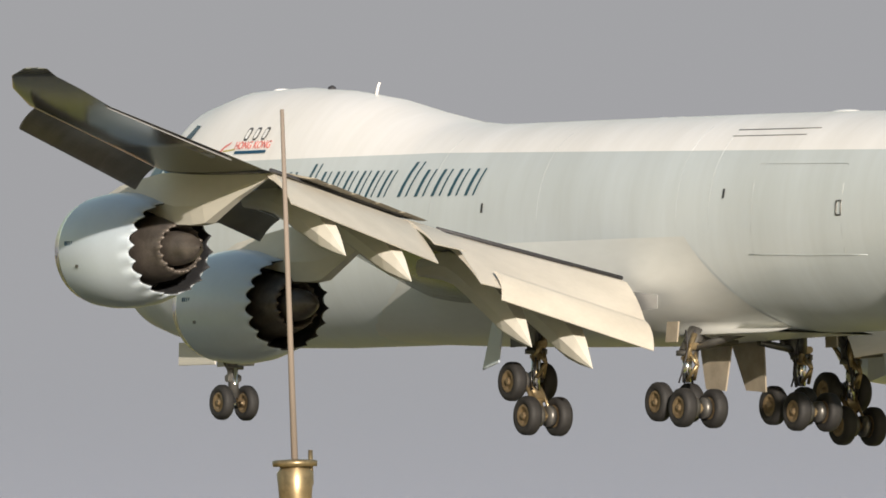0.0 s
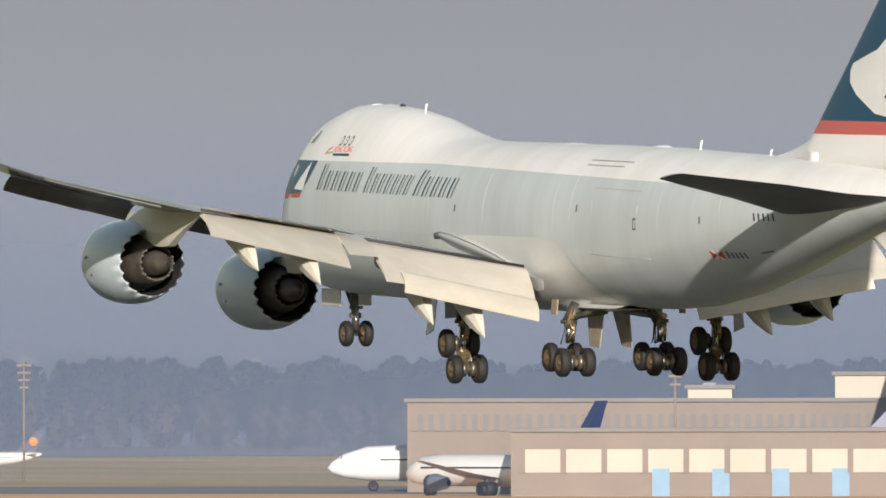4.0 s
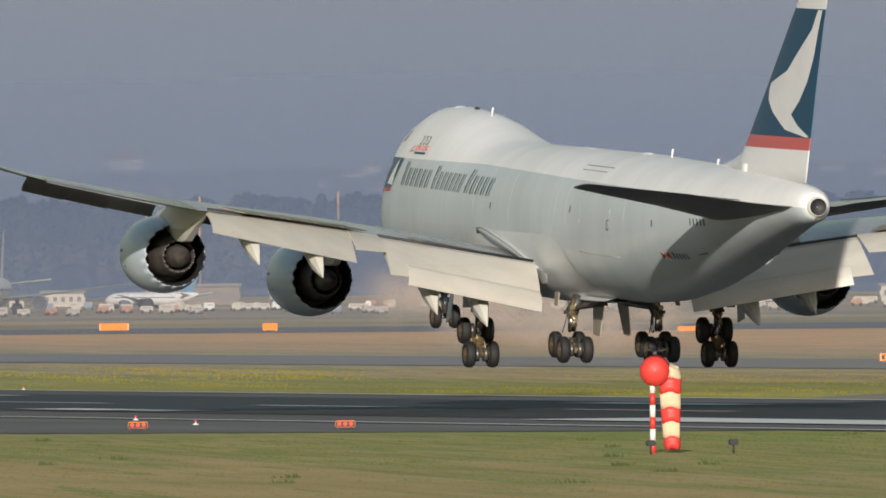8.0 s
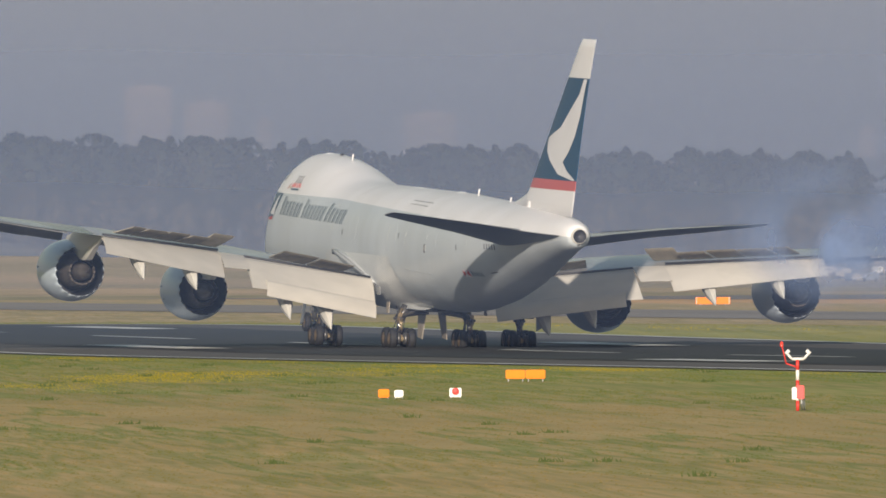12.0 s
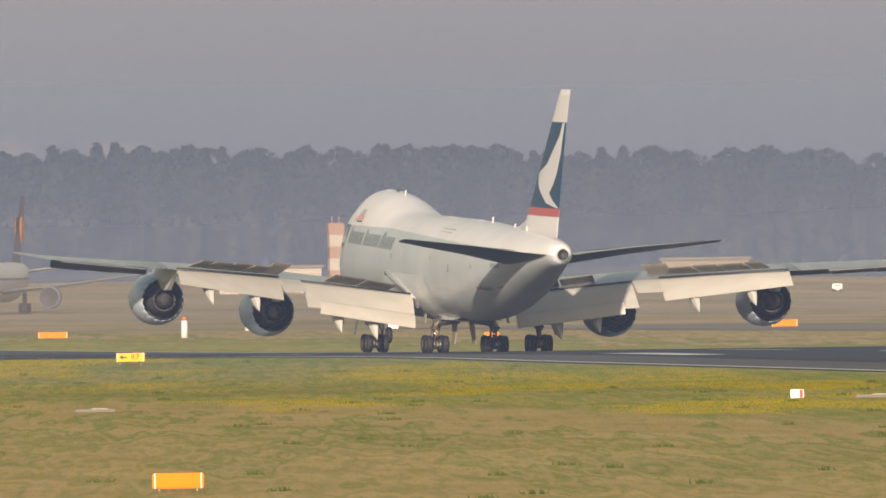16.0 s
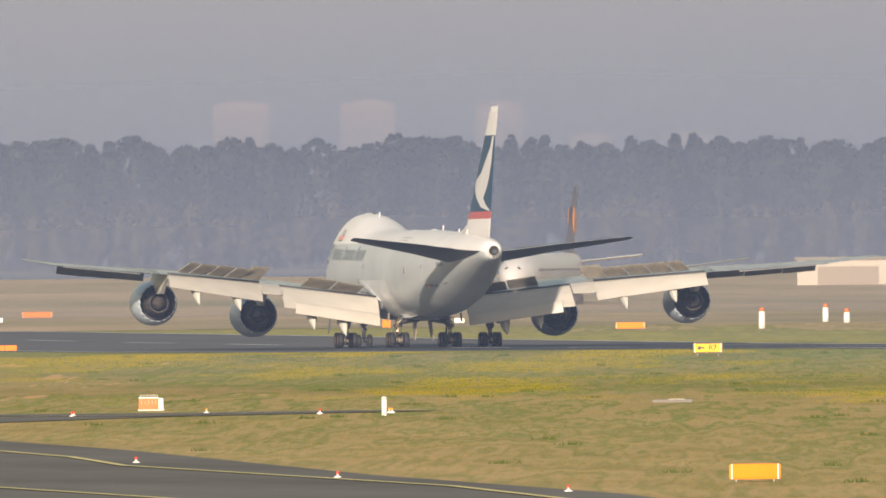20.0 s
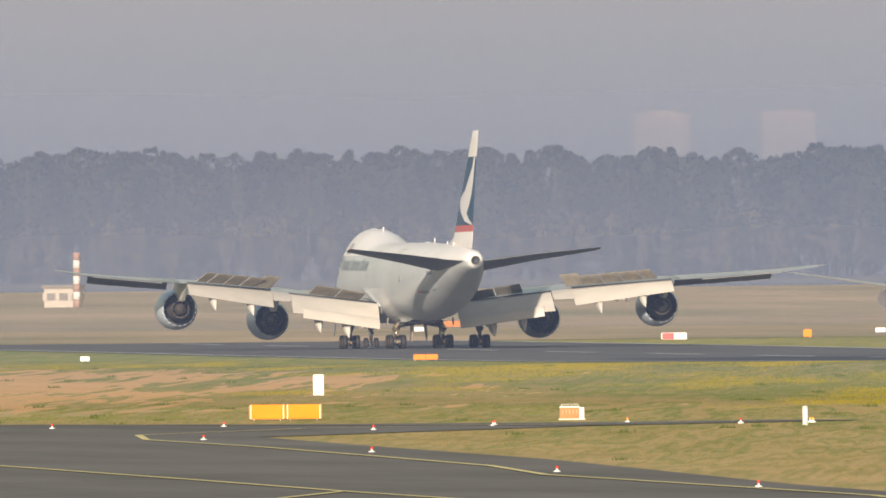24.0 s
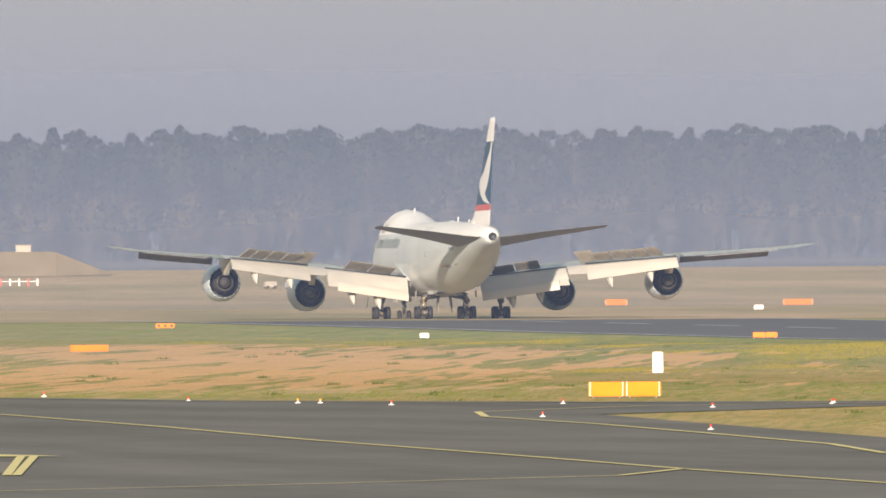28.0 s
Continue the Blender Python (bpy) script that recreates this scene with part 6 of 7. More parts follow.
def airliner(x, y, heading, tail_mat, label, length=60.0, span=58.0, disc=None, body_mat=None, fin_top=16.6):
    """A parked twin- or four-engined airliner far away."""
    sc = length / 60.0
    t = thing("parked_airliner", label, "airliner", "parked airliners", at=pose(x, y, 0, 0, 0, heading))
    prof = [(30, 0.1, 3.6), (29.3, 0.9, 3.7), (27.5, 1.8, 3.95), (24, 2.6, 4.3), (18, 2.8, 4.4), (-12, 2.8, 4.4), (-18, 2.5, 4.8), (-24, 1.7, 5.5), (-29, 0.7, 6.2), (-30, 0.25, 6.3)]
    rings = [[(a * sc, r * sc * math.cos(math.tau * i / 20), (z + r * math.sin(math.tau * i / 20)) * sc) for i in range(20)] for a, r, z in prof]
    f = part("fuselage", loft(rings), body_mat or M_WHITE, t)
    part("window_row", join(*[box(40 * sc, 0.05, 0.3 * sc, 0, (2 * sc, q * 2.78 * sc, 4.9 * sc)) for q in (-1, 1)]), M_WIN, f)
    part("cockpit_glass", box(1.0 * sc, 2.2 * sc, 0.5 * sc, 0.1, (27.6 * sc, 0, 5.1 * sc)), M_GLASS, f)
    for q in (-1, 1):
        rr = [[((a + d) * sc, q * yy * sc, (z + dz) * sc) for d, dz in ((c / 2, 0), (0, 0.35 * c / 9), (-c / 2, 0), (0, -0.25 * c / 9))] for yy, a, z, c in ((1.5, 4, 3.0, 11), (10, -1.5, 3.9, 7), (span / 2 / sc, -11, 6.2, 2.2))]
        wg = part("wing", loft(rr, smooth=False), M_GREY, t)
        rr = [[((a + d) * sc, q * yy * sc, (z + dz) * sc) for d, dz in ((c / 2, 0), (0, 0.2), (-c / 2, 0), (0, -0.2))] for yy, a, z, c in ((0.8, -24, 5.9, 5.5), (9.5, -28.5, 6.8, 2))]
        part("tailplane", loft(rr, smooth=False), M_WHITE, t)
        en = part("engine", turned([(9 * sc, 1.2 * sc), (9.4 * sc, 1.45 * sc), (7.5 * sc, 1.6 * sc), (4.5 * sc, 1.1 * sc), (3.5 * sc, 0.5 * sc)], 20), M_FARENG, t)
        en.location = (0, q * 9.5 * sc, 2.3 * sc)
        part("intake", turned([(9.3 * sc, 1.40 * sc), (9.1 * sc, 0.01)], 18), M_DUCT, en)
        g = part("main_gear", tube((-1 * sc, q * 4.5 * sc, 0.5), (-1 * sc, q * 4.5 * sc, 3 * sc), 0.25), M_STEEL, t)
        for dx in (-0.8, 0.8):
            part("tyre", turned([(-0.5, 0.3), (-0.5, 0.6), (0.5, 0.6), (0.5, 0.3)], 16, "y"), M_TYRE, g).location = ((-1 + dx) * sc, q * 4.5 * sc, 0.6)
    rr = [[((a + d) * sc, w * q * sc, z * sc) for d, q in ((c / 2, 0), (0, 1), (-c / 2, 0), (0, -1))] for z, a, c, w in ((6.6, -22, 10, 0.35), (9, -24, 7.5, 0.3), (fin_top, -29.5, 3.8, 0.15))]
    fin = part("tail_fin", loft(rr, smooth=False), tail_mat, t, "painted tail fin")
    if disc:
        for q in (-1, 1):
            d_ = part("round_emblem", turned([(0.0, 1.9 * sc), (q * 0.05, 1.85 * sc), (q * 0.06, 0.001)], 24, "y"), disc, fin)
            d_.location = (-26.2 * sc, q * 0.30 * sc, 11.8 * sc)
    ngr = part("nose_gear", tube((23 * sc, 0, 0.4), (23 * sc, 0, 2.5 * sc), 0.18), M_STEEL, t)
    part("tyre", turned([(-0.4, 0.25), (-0.4, 0.5), (0.4, 0.5), (0.4, 0.25)], 16, "y"), M_TYRE, ngr).location = (23 * sc, 0, 0.5)
    return t




def along(az, r, heading, *a, **k):
    x, y = put(az, r)
    return airliner(x + k.pop("dx", 0), y, heading, *a, **k)


along(19.25, 2420, 180 - 19, M_BLUE, "white parked airliner with a dark blue tail and orange disc", length=36, span=32, disc=M_ORLET)
along(18.85, 2500, 180 - 19, M_BLUE, "white parked airliner with a dark blue star-marked tail", length=36, span=32)
airliner(766.3, 2255.5, 105, M_BLUE, "parked airliner with a blue tail behind the shed", length=30, span=26)
airliner(784.7, 2119.5, 105, M_BLUE, "parked airliner with a blue and orange tail", length=31, span=27, disc=M_ORLET)
airliner(774.2, 2123.5, 105, M_BLUE, "small parked airliner with a blue tail", length=31, span=26)
airliner(777.1, 2710.8, 180 - 17 - 24, M_WHITE, "white regional airliner parked on the apron", length=15, span=13, fin_top=11.0)
airliner(829.0, 2834.1, 180 - 17 - 24, M_WHITE, "white regional airliner parked beside another", length=15, span=13, fin_top=11.0)
airliner(901.3, 2998.7, -17 + 42, M_BLUE, "long white airliner with a dark blue tail and orange disc", length=27, span=25, disc=M_ORLET)
airliner(848.1, 2858.1, 180 - 17 - 20, M_SIGNR, "white regional airliner with a red tail", length=17, span=14)
airliner(868.0, 2872.9, -17 + 14, M_WHITE, "slim white regional jet on the apron", length=17, span=14, fin_top=11.0)
along(17.9, 3200, 175 - 17, M_BLUE, "white airliner at its stand with a blue tail", length=16, span=15, disc=M_ORLET)
along(13.725, 3100, -90 - 13.7 - 4, M_WHITE, "white airliner on the far taxiway seen head on", length=34, span=33)
along(14.05, 3230, 118, M_LBLUE, "white and blue taxiing airliner", length=16, span=16)
taxi_jet = along(9.12, 3050, -108, M_BLUE, "white and blue taxiing airliner with an orange-marked tail", length=47, span=43, disc=M_ORLET, dx=-2)


def van(x, y, heading, material, l=5.5, h=2.4, label="white service van on the apron"):
    t = thing("service_van", label, "van", "apron vehicles", at=pose(x, y, 0, 0, 0, heading))
    b = part("body", box(l, min(1.4, l * 0.55), h - 0.2, 0.08, (0, 0, 0.2 + (h - 0.2) / 2)), material, t)
    part("side_glass", box(l * 0.7, min(1.43, l * 0.57), h * 0.16, 0.03, (0, 0, h * 0.74)), M_GREYW, b)
    for q in (-1, 1):
        for e in (-1, 1):
            part("wheel", turned([(-0.1, 0.06), (-0.1, 0.2), (0.1, 0.2), (0.1, 0.06)], 12, "y"), M_TYRE, t).location = (q * l * 0.33, e * min(0.62, l * 0.25), 0.198)
    return t


M_FADED1 = mat("faded_orange_paint", (0.50, 0.24, 0.12), 0.7, var=0.1, size=1.0)
v0 = van(*put(16.62, 2745), -17, M_PALE, 1.7, 1.05, "small white apron service car")
v1 = van(*put(16.47, 2740), -17, M_FARENG, 1.9, 0.95, "blue-grey apron bus with long windows")
rng = random.Random(4)
v2 = van(*put(15.3, 3080), -17, M_PALE, 1.4, 0.85, "small pale baggage tractor")
for k in range(7):
    az = (12.75, 12.95, 13.12, 13.5, 13.86, 14.12, 14.33)[k]
    block("apron_building", "low service building beside the apron", az - 0.035, az + (0.05, 0.11, 0.06, 0.08)[k % 4], 3260 + 13 * k, (1.6, 2.2, 1.3, 2.6)[k % 4], (M_PALE, M_TANW, M_BEIGE, M_TANW)[k % 4], 10, (0, 0), 1, True, M_GREYW, 0, 5)
v3 = van(*put(15.5, 3120), -17, M_FADED1, 1.3, 0.8, "small orange-red apron tug")
v4 = van(*put(15.9, 3130), 70, M_SIGNW, 1.2, 1.0, "white box-bodied catering truck")
for k in range(230):
    az = rng.uniform(12.7, 14.5) if k < 80 else rng.uniform(13.2, 17.6) if k < 214 else rng.uniform(6.5, 13.0)
    r = rng.uniform(3020, 3240) if k < 214 else rng.uniform(3100, 3350)
    copy_thing((v0, v2, v3, v2, v2, v4, v2, v1, v0)[k % 9], pose(*put(az, r), 0, 0, 0, -az + rng.choice((0, 180, 20, 90))))
for az, r, wz, mt in ((15.6, 3250, 1.8, M_PALE), (16.1, 3280, 2.4, M_BEIGE), (17.3, 3250, 2.4, M_PALE), (17.15, 3080, 1.9, M_GREEN), (17.42, 3300, 3.2, M_BEIGE), (17.6, 3280, 3, M_GREYW), (16.6, 3300, 3.2, M_PALE), (15.9, 3250, 2.4, M_GREYW), (16.85, 3320, 3.6, M_PINK), (15.3, 3300, 2.0, M_PALE)):
    block("apron_building", "low service building beside the apron", az - 0.05, az + 0.06, r, wz, mt, 12, (0, 0), 1, True, M_GREYW, 0, 5)

# low hangars and the field's far edge
hg, hw = block("field_hangar", "low cream hangar beyond the field", 9.57, 9.78, 3320, 3.0, M_PALE, 24, (0, 0), 0, True)
part("hangar_door", box(hw * 0.6, 0.1, 2.2, 0, (0, -0.05, 1.1)), M_BEIGE, hg)
M_FIRED = mat("orange_red_door_paint", (0.60, 0.17, 0.09), 0.7, var=0.12, size=2.0)
fs, fw = block("fire_station", "long low fire station with orange-red doors", 9.83, 10.21, 3320, 2.7, M_PALE, 20, (0, 0), 0, True)
for k in range(11):
    part("door", box(fw / 11 * 0.8, 0.12, 1.9, 0, (-fw / 2 + fw * (k + 0.5) / 11, -0.06, 1.35)), M_FIRED, fs, "orange-red roller door")
h2, _ = block("field_store", "pale flat-roofed store building", 10.48, 10.66, 3330, 3.4, M_BEIGE, 16)
bank = thing("earth_bank", "low brown earth bank at the end of the field", "bank", at=pose(*put(6.15, 3480), 0, 0, 0, -6.15))
part("bank", loft([[(q, -9, 0), (q, -4, hh), (q, 4, hh), (q, 9, 0)] for q, hh in ((-34, 0.2), (-24, 2.4), (0, 3.2), (20, 3.0), (27, 0.2))], smooth=False), mat("bank_earth", (0.29, 0.235, 0.16), 0.95, var=0.2, size=4.0), bank)
for q, mt in ((8.5, M_ORANGE), (16.0, M_PALE)):
    hut = thing("equipment_hut", "small equipment hut on the earth bank", "hut", "bank huts", at=bank.matrix_basis @ pose(q, 0, 2.95))
    part("wall", box(1.9, 2, 0.9, 0.02, (0, 0, 0.45)), mt, hut)
    part("roof", box(2.2, 2.2, 0.12, 0.02, (0, 0, 0.96)), M_ROOF, hut)
arr = thing("localiser_array", "row of short red and white aerials on a frame", "aerial", at=pose(*put(6.32, 3300), 0, 0, 0, -6.3))
for k in range(14):
    part("aerial", box(0.2, 0.2, 0.9, 0.02, (-7 + k * 1.08, 0, 0.45)), M_SIGNR if k % 3 == 0 else M_SIGNW, arr)
part("frame", box(14.6, 0.12, 0.1, 0, (0, 0.2, 0.55)), M_POLE, arr)

ws, _ = block("white_store", "small white store beside a banded mast", 7.155, 7.235, 3300, 2.3, M_PALE, 8, (0, 0), 1, True, M_GREYW, 0, 3, "store")
# control tower
tx, ty = put(16.9, 4000)
tower = thing("control_tower", "tall pale round control tower with a wide cab", "tower", at=pose(tx, ty, 0))
part("shaft", turned([(0, 2.6), (22, 2.25), (31.6, 1.95), (32.0, 2.7), (32.5, 2.7)], 24, "z"), M_PALE, tower)
part("cab_glass", turned([(32.5, 2.62), (36.2, 2.62)], 24, "z"), M_TANW, tower)
part("cab_roof", turned([(36.2, 2.65), (36.6, 2.7), (37.3, 4.2), (37.6, 4.2), (37.7, 2.0), (38.2, 1.9), (38.3, 0.01)], 24, "z"), M_PALE, tower)
part("aerial", tube((0, 0, 38.2), (0, 0, 40.5), 0.06), M_POLE, tower)

# red and white radar tower, an aerial mast and the rod near the eye
rx, ry = put(9.81, 3300)
# red greyed in its colour for the haze over far towers and masts
M_HAZERED = mat("hazed_red_paint", (0.40, 0.25, 0.21), 0.7, var=0.1, size=1.0)
radar = thing("radar_tower", "red and white lattice-banded radar tower", "tower", at=pose(rx, ry, 0))
for k in range(6):
    part("stage", box(1.7 if k < 5 else 1.9, 1.5, 1.4, 0.05, (0, 0, 0.7 + 1.4 * k)), M_HAZERED if k % 2 else M_PALE, radar)
for q in (-0.7, 0.7):
    part("post", tube((q * 0.6, 0, 8.4), (q * 0.6, 0, 9.2), 0.08), M_HAZERED, radar)
ox, oy = 511.1, 1313.3
om = thing("obstacle_mast", "white cabin with two orange posts on a steel mast", "mast", at=pose(ox, oy, 0, 0, 0, facing(ox, oy)))
part("mast", tube((0, 0, -0.05), (0, 0, 10.6), 0.35, 0.25, 10), M_POLE, om)
part("cabin", box(2.0, 1.4, 0.55, 0.04, (0, 0, 11.4)), M_SIGNW, om)
part("cabin", box(1.9, 1.4, 0.45, 0.04, (0, 0, 10.7)), M_SIGNW, om)
for q in (-0.72, 0.72):
    part("orange_post", box(0.34, 0.34, 0.95, 0.03, (q, 0, 12.15)), M_ORANGE, om)
part("lamp", tube((-0.85, 0, 12.6), (-0.85, 0, 12.95), 0.06), M_REDLAMP, om)
rod = thing("light_mast", "slender tan mast with a small head near the spectators", "mast", at=pose(205.97, 461.1, 0, 0, -1.0, -23))
part("pole", tube((0, 0, -0.1), (0, 0, 15.3), 0.30, 0.20, 12), M_TANW, rod)
part("drum", turned([(14.2, 0.30), (14.9, 0.36), (15.35, 0.40), (15.45, 0.33), (15.5, 0.33)], 20, "z"), M_BRASS, rod, "brassy flared drum")
part("cap_plate", turned([(15.5, 0.1), (15.5, 0.48), (15.62, 0.49), (15.64, 0.44), (15.66, 0.08)], 20, "z"), M_BRASS, rod)
part("bolt", tube((0.34, 0, 15.1), (0.34, 0, 15.85), 0.06, 0.05, 8), M_BRASS, rod)
part("rod", tube((0, 0, 15.45), (-0.15, 0, 23.2), 0.075, 0.045, 10), M_TANW, rod)


# woods: many trunks and leaf clumps
def woods(name, label, n, az0, az1, r0, r1, hfun, material, trunk_mat, seed, conifer, leaves=80, leaf=0.55, bottom=0.22, low=0.84):
    rg = np.random.default_rng(seed)
    V, NV, TV, TF = [], [], [], []
    az = np.radians(rg.uniform(az0, az1, n))
    rr_ = rg.uniform(r0, r1, n)
    for a, r in zip(az, rr_):
        x, y = r * math.sin(a), r * math.cos(a)
        foot = rise(x, y)
        h = (hfun(math.degrees(a)) - foot) * rg.uniform(low, 1.08)
        con = rg.random() < conifer
        cw = h * (rg.uniform(0.16, 0.24) if con else rg.uniform(0.24, 0.36))
        k = leaves
        u = rg.random(k) ** (0.75 if con else 0.6)
        z0 = h * (0.32 if con else bottom)
        zz = z0 + (h - z0) * u
        prof = (1 - u) ** 0.8 * 1.1 + 0.06 if con else np.sqrt(np.clip(1 - (2 * u - 0.85) ** 2 * 0.78, 0.02, 1))
        th = rg.uniform(0, math.tau, k)
        rad = cw * prof * np.sqrt(rg.uniform(0.25, 1, k)) * (1 + 0.25 * np.sin(3 * th + r))
        c = np.stack([x + rad * np.cos(th), y + rad * np.sin(th), zz + foot], 1)
        s_ = leaf * rg.uniform(0.6, 1.5, k)
        d1 = rg.normal(size=(k, 3))
        d1 /= np.linalg.norm(d1, axis=1)[:, None]
        d2 = np.cross(d1, rg.normal(size=(k, 3)))
        d2 /= np.linalg.norm(d2, axis=1)[:, None]
        q = np.stack([c - d1 * s_[:, None], c - d2 * s_[:, None] * 0.8, c + d1 * s_[:, None], c + d2 * s_[:, None] * 0.8], 1)
        out_n = np.stack([rad * np.cos(th), rad * np.sin(th), (u - 0.45) * cw * 1.4], 1) + rg.normal(0, cw * 0.04, (k, 3))
        out_n /= np.linalg.norm(out_n, axis=1)[:, None] + 1e-6
        back = np.einsum("ij,ij->i", np.cross(d1, d2), out_n) < 0
        q[back] = q[back][:, ::-1]
        V.append(q.reshape(-1, 3))
        NV.append(np.repeat(out_n, 4, 0))
        w = h * 0.011 + 0.06
        ang = np.arange(5) * math.tau / 5
        lo = np.stack([x + w * np.cos(ang), y + w * np.sin(ang), np.full(5, foot - 0.1)], 1)
        hi = np.stack([x + w * 0.35 * np.cos(ang), y + w * 0.35 * np.sin(ang), np.full(5, foot + h * 0.9)], 1)
        b = sum(len(t) for t in TV)
        TV.append(np.concatenate([lo, hi]))
        TF += [(b + i, b + (i + 1) % 5, b + 5 + (i + 1) % 5, b + 5 + i) for i in range(5)]
        for m_ in range(3):          # limbs
            zb = foot + h * rg.uniform(0.35, 0.7)
            t2 = rg.uniform(0, math.tau)
            L = cw * 0.9
            p0, p1 = np.array([x, y, zb]), np.array([x + L * math.cos(t2), y + L * math.sin(t2), zb + L * 0.6])
            o_ = np.array([0, 0, w * 0.3])
            b = sum(len(t) for t in TV)
            TV.append(np.stack([p0 - o_, p0 + o_, p1 + o_ * 0.3, p1 - o_ * 0.3]))
            TF.append((b, b + 1, b + 2, b + 3))
    v = np.concatenate(V)
    m = len(v) // 4
    me = bpy.data.meshes.new(name)
    me.vertices.add(len(v))
    me.vertices.foreach_set("co", v.ravel())
    me.loops.add(4 * m)
    me.loops.foreach_set("vertex_index", np.arange(4 * m))
    me.polygons.add(m)
    me.polygons.foreach_set("loop_start", np.arange(0, 4 * m, 4))
    me.update()
    me.polygons.foreach_set("use_smooth", np.ones(m, bool))
    me.normals_split_custom_set_from_vertices(np.concatenate(NV))
    me.materials.append(material)
    ob = tagged(new(name, me), label, "trees", "", "stuff")
    tm = bpy.data.meshes.new("trunks")
    tm.from_pydata([tuple(q) for q in np.concatenate(TV)], [], TF)
    tm.materials.append(trunk_mat)
    tk = tagged(new("trunks", tm), "slim bare trunks and limbs", "", "", "stuff")
    tk.parent = ob
    return ob


M_PINE = island_colours("pine_needles", [(0.026, 0.036, 0.026), (0.036, 0.047, 0.031), (0.048, 0.058, 0.036), (0.066, 0.07, 0.042)], 14.0, stretch=(1, 1, 1), own=0.15)
M_BARE = island_colours("budding_twigs", [(0.11, 0.094, 0.064), (0.125, 0.103, 0.07), (0.145, 0.116, 0.077), (0.125, 0.112, 0.07)], 14.0, stretch=(1, 1, 1), own=0.15)
M_BARK = mat("bark", (0.17, 0.13, 0.095), 0.9, var=0.2, size=2.0)


def crest(a):
    return float(np.interp(a, [5, 7, 9, 10.5, 12, 13.5, 16, 19, 30], [23.0, 23.2, 22.8, 21.2, 17.4, 14.9, 14.2, 14.2, 14.2]))


woods("pine_wood", "dark hazy pine wood closing the airfield", 1600, 4.5, 24, 4150, 4310, crest, M_PINE, M_BARK, 11, 0.35, 380, 0.50)
woods("wood_edge", "paler budding trees along the wood's edge", 1200, 4.5, 24, 3960, 4120, lambda a: crest(a) * (0.60 + 0.16 * noise.noise(Vector((a * 6.0, 0, 2)))), M_BARE, M_BARK, 12, 0.05, 240, 0.42, 0.06, 0.62)

# hill with a small town behind the woods, and tower blocks
hv, hf = [], []
for i in range(61):
    a = radians(3 + 24 * i / 60)
    top = 12 + 9 * math.exp(-((math.degrees(a) - 15.5) / 3.5) ** 2) + 1.5 * noise.noise(Vector((i * 0.2, 0, 3)))
    for r, z in ((4400, 0.0), (4520, top * 0.7), (4640, top), (4800, top * 1.02)):
        hv.append((r * math.sin(a), r * math.cos(a), z))
for i in range(60):
    for j in range(3):
        k = i * 4 + j
        hf.append((k, k + 4, k + 5, k + 1))
hill = tagged(part("hill", shape(hv, hf, True), mat("hill_scrub", (0.075, 0.08, 0.05), 0.95, var=0.3, size=30.0)), "low wooded hill behind the airfield", "hill", "", "structure")


def house(az, r, z, w, h):
    x, y = put(az, r)
    t = thing("hill_house", "small pale house with a tiled roof on the hill", "house", "hill town", at=pose(x, y, z, 0, 0, -az + 25))
    part("wall", box(w, 7, h, 0, (0, 0, h / 2)), M_PINK, t)
    part("roof", shape([(-w / 2 - .3, -3.8, h), (w / 2 + .3, -3.8, h), (w / 2 + .3, 3.8, h), (-w / 2 - .3, 3.8, h), (-w / 2, 0, h + 1.8), (w / 2, 0, h + 1.8)], [(0, 1, 5, 4), (2, 3, 4, 5), (1, 2, 5), (3, 0, 4), (0, 3, 2, 1)]), M_TILE, t)
    for q in (-0.25, 0.25):
        part("window", box(w * 0.2, 0.1, h * 0.35, 0, (q * w, -3.52, h * 0.5)), M_WIN, t)
    return t


h0 = house(14.0, 4600, 20.5, 2.6, 1.8)
rng = random.Random(9)
for k in range(120):
    az = rng.uniform(10.8, 19)
    r = rng.uniform(4560, 4640)
    top = 12 + 9 * math.exp(-((az - 15.5) / 3.5) ** 2)
    copy_thing(h0, pose(*put(az, r), top * rng.uniform(0.72, 0.98), 0, 0, -az + rng.uniform(-40, 40)) @ Matrix.Diagonal((rng.uniform(0.4, 1.1), 0.5, rng.uniform(0.45, 0.8), 1)))


# wall and window tones kept close together: haze put into both colours
M_TOWER = mat("hazed_render", (0.31, 0.25, 0.24), 0.9, var=0.04, size=8.0)
M_TOWERW = mat("hazed_window_band", (0.27, 0.225, 0.22), 0.7, var=0.04, size=8.0)


def tower_block(az, h, w, cr=4750):
    x, y = put(az, cr)
    t = thing("tower_block", "pale pinkish high-rise block far behind the woods", "building", "tower blocks", at=pose(x, y, 0, 0, 0, -az))
    part("wall", box(w, 8, h, 0, (0, 0, h / 2)), M_TOWER, t)
    part("roof_plant", box(w * 0.5, 4, 0.5, 0, (0, 0, h + 0.25)), M_TOWER, t)
    for k in range(8):
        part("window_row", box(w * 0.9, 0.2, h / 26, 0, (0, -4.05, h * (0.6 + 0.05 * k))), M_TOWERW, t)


for az, h, w in ((8.69, 32, 9.2), (8.43, 32, 9.5), (8.96, 31.5, 8.0), (11.42, 29.8, 8), (11.54, 27, 7.5), (11.66, 24, 2.4), (9.35, 26, 8), (9.15, 26, 7), (9.0, 25, 6), (12.0, 25, 9), (12.9, 22, 3), (13.2, 24, 2)):
    tower_block(az, h, w)


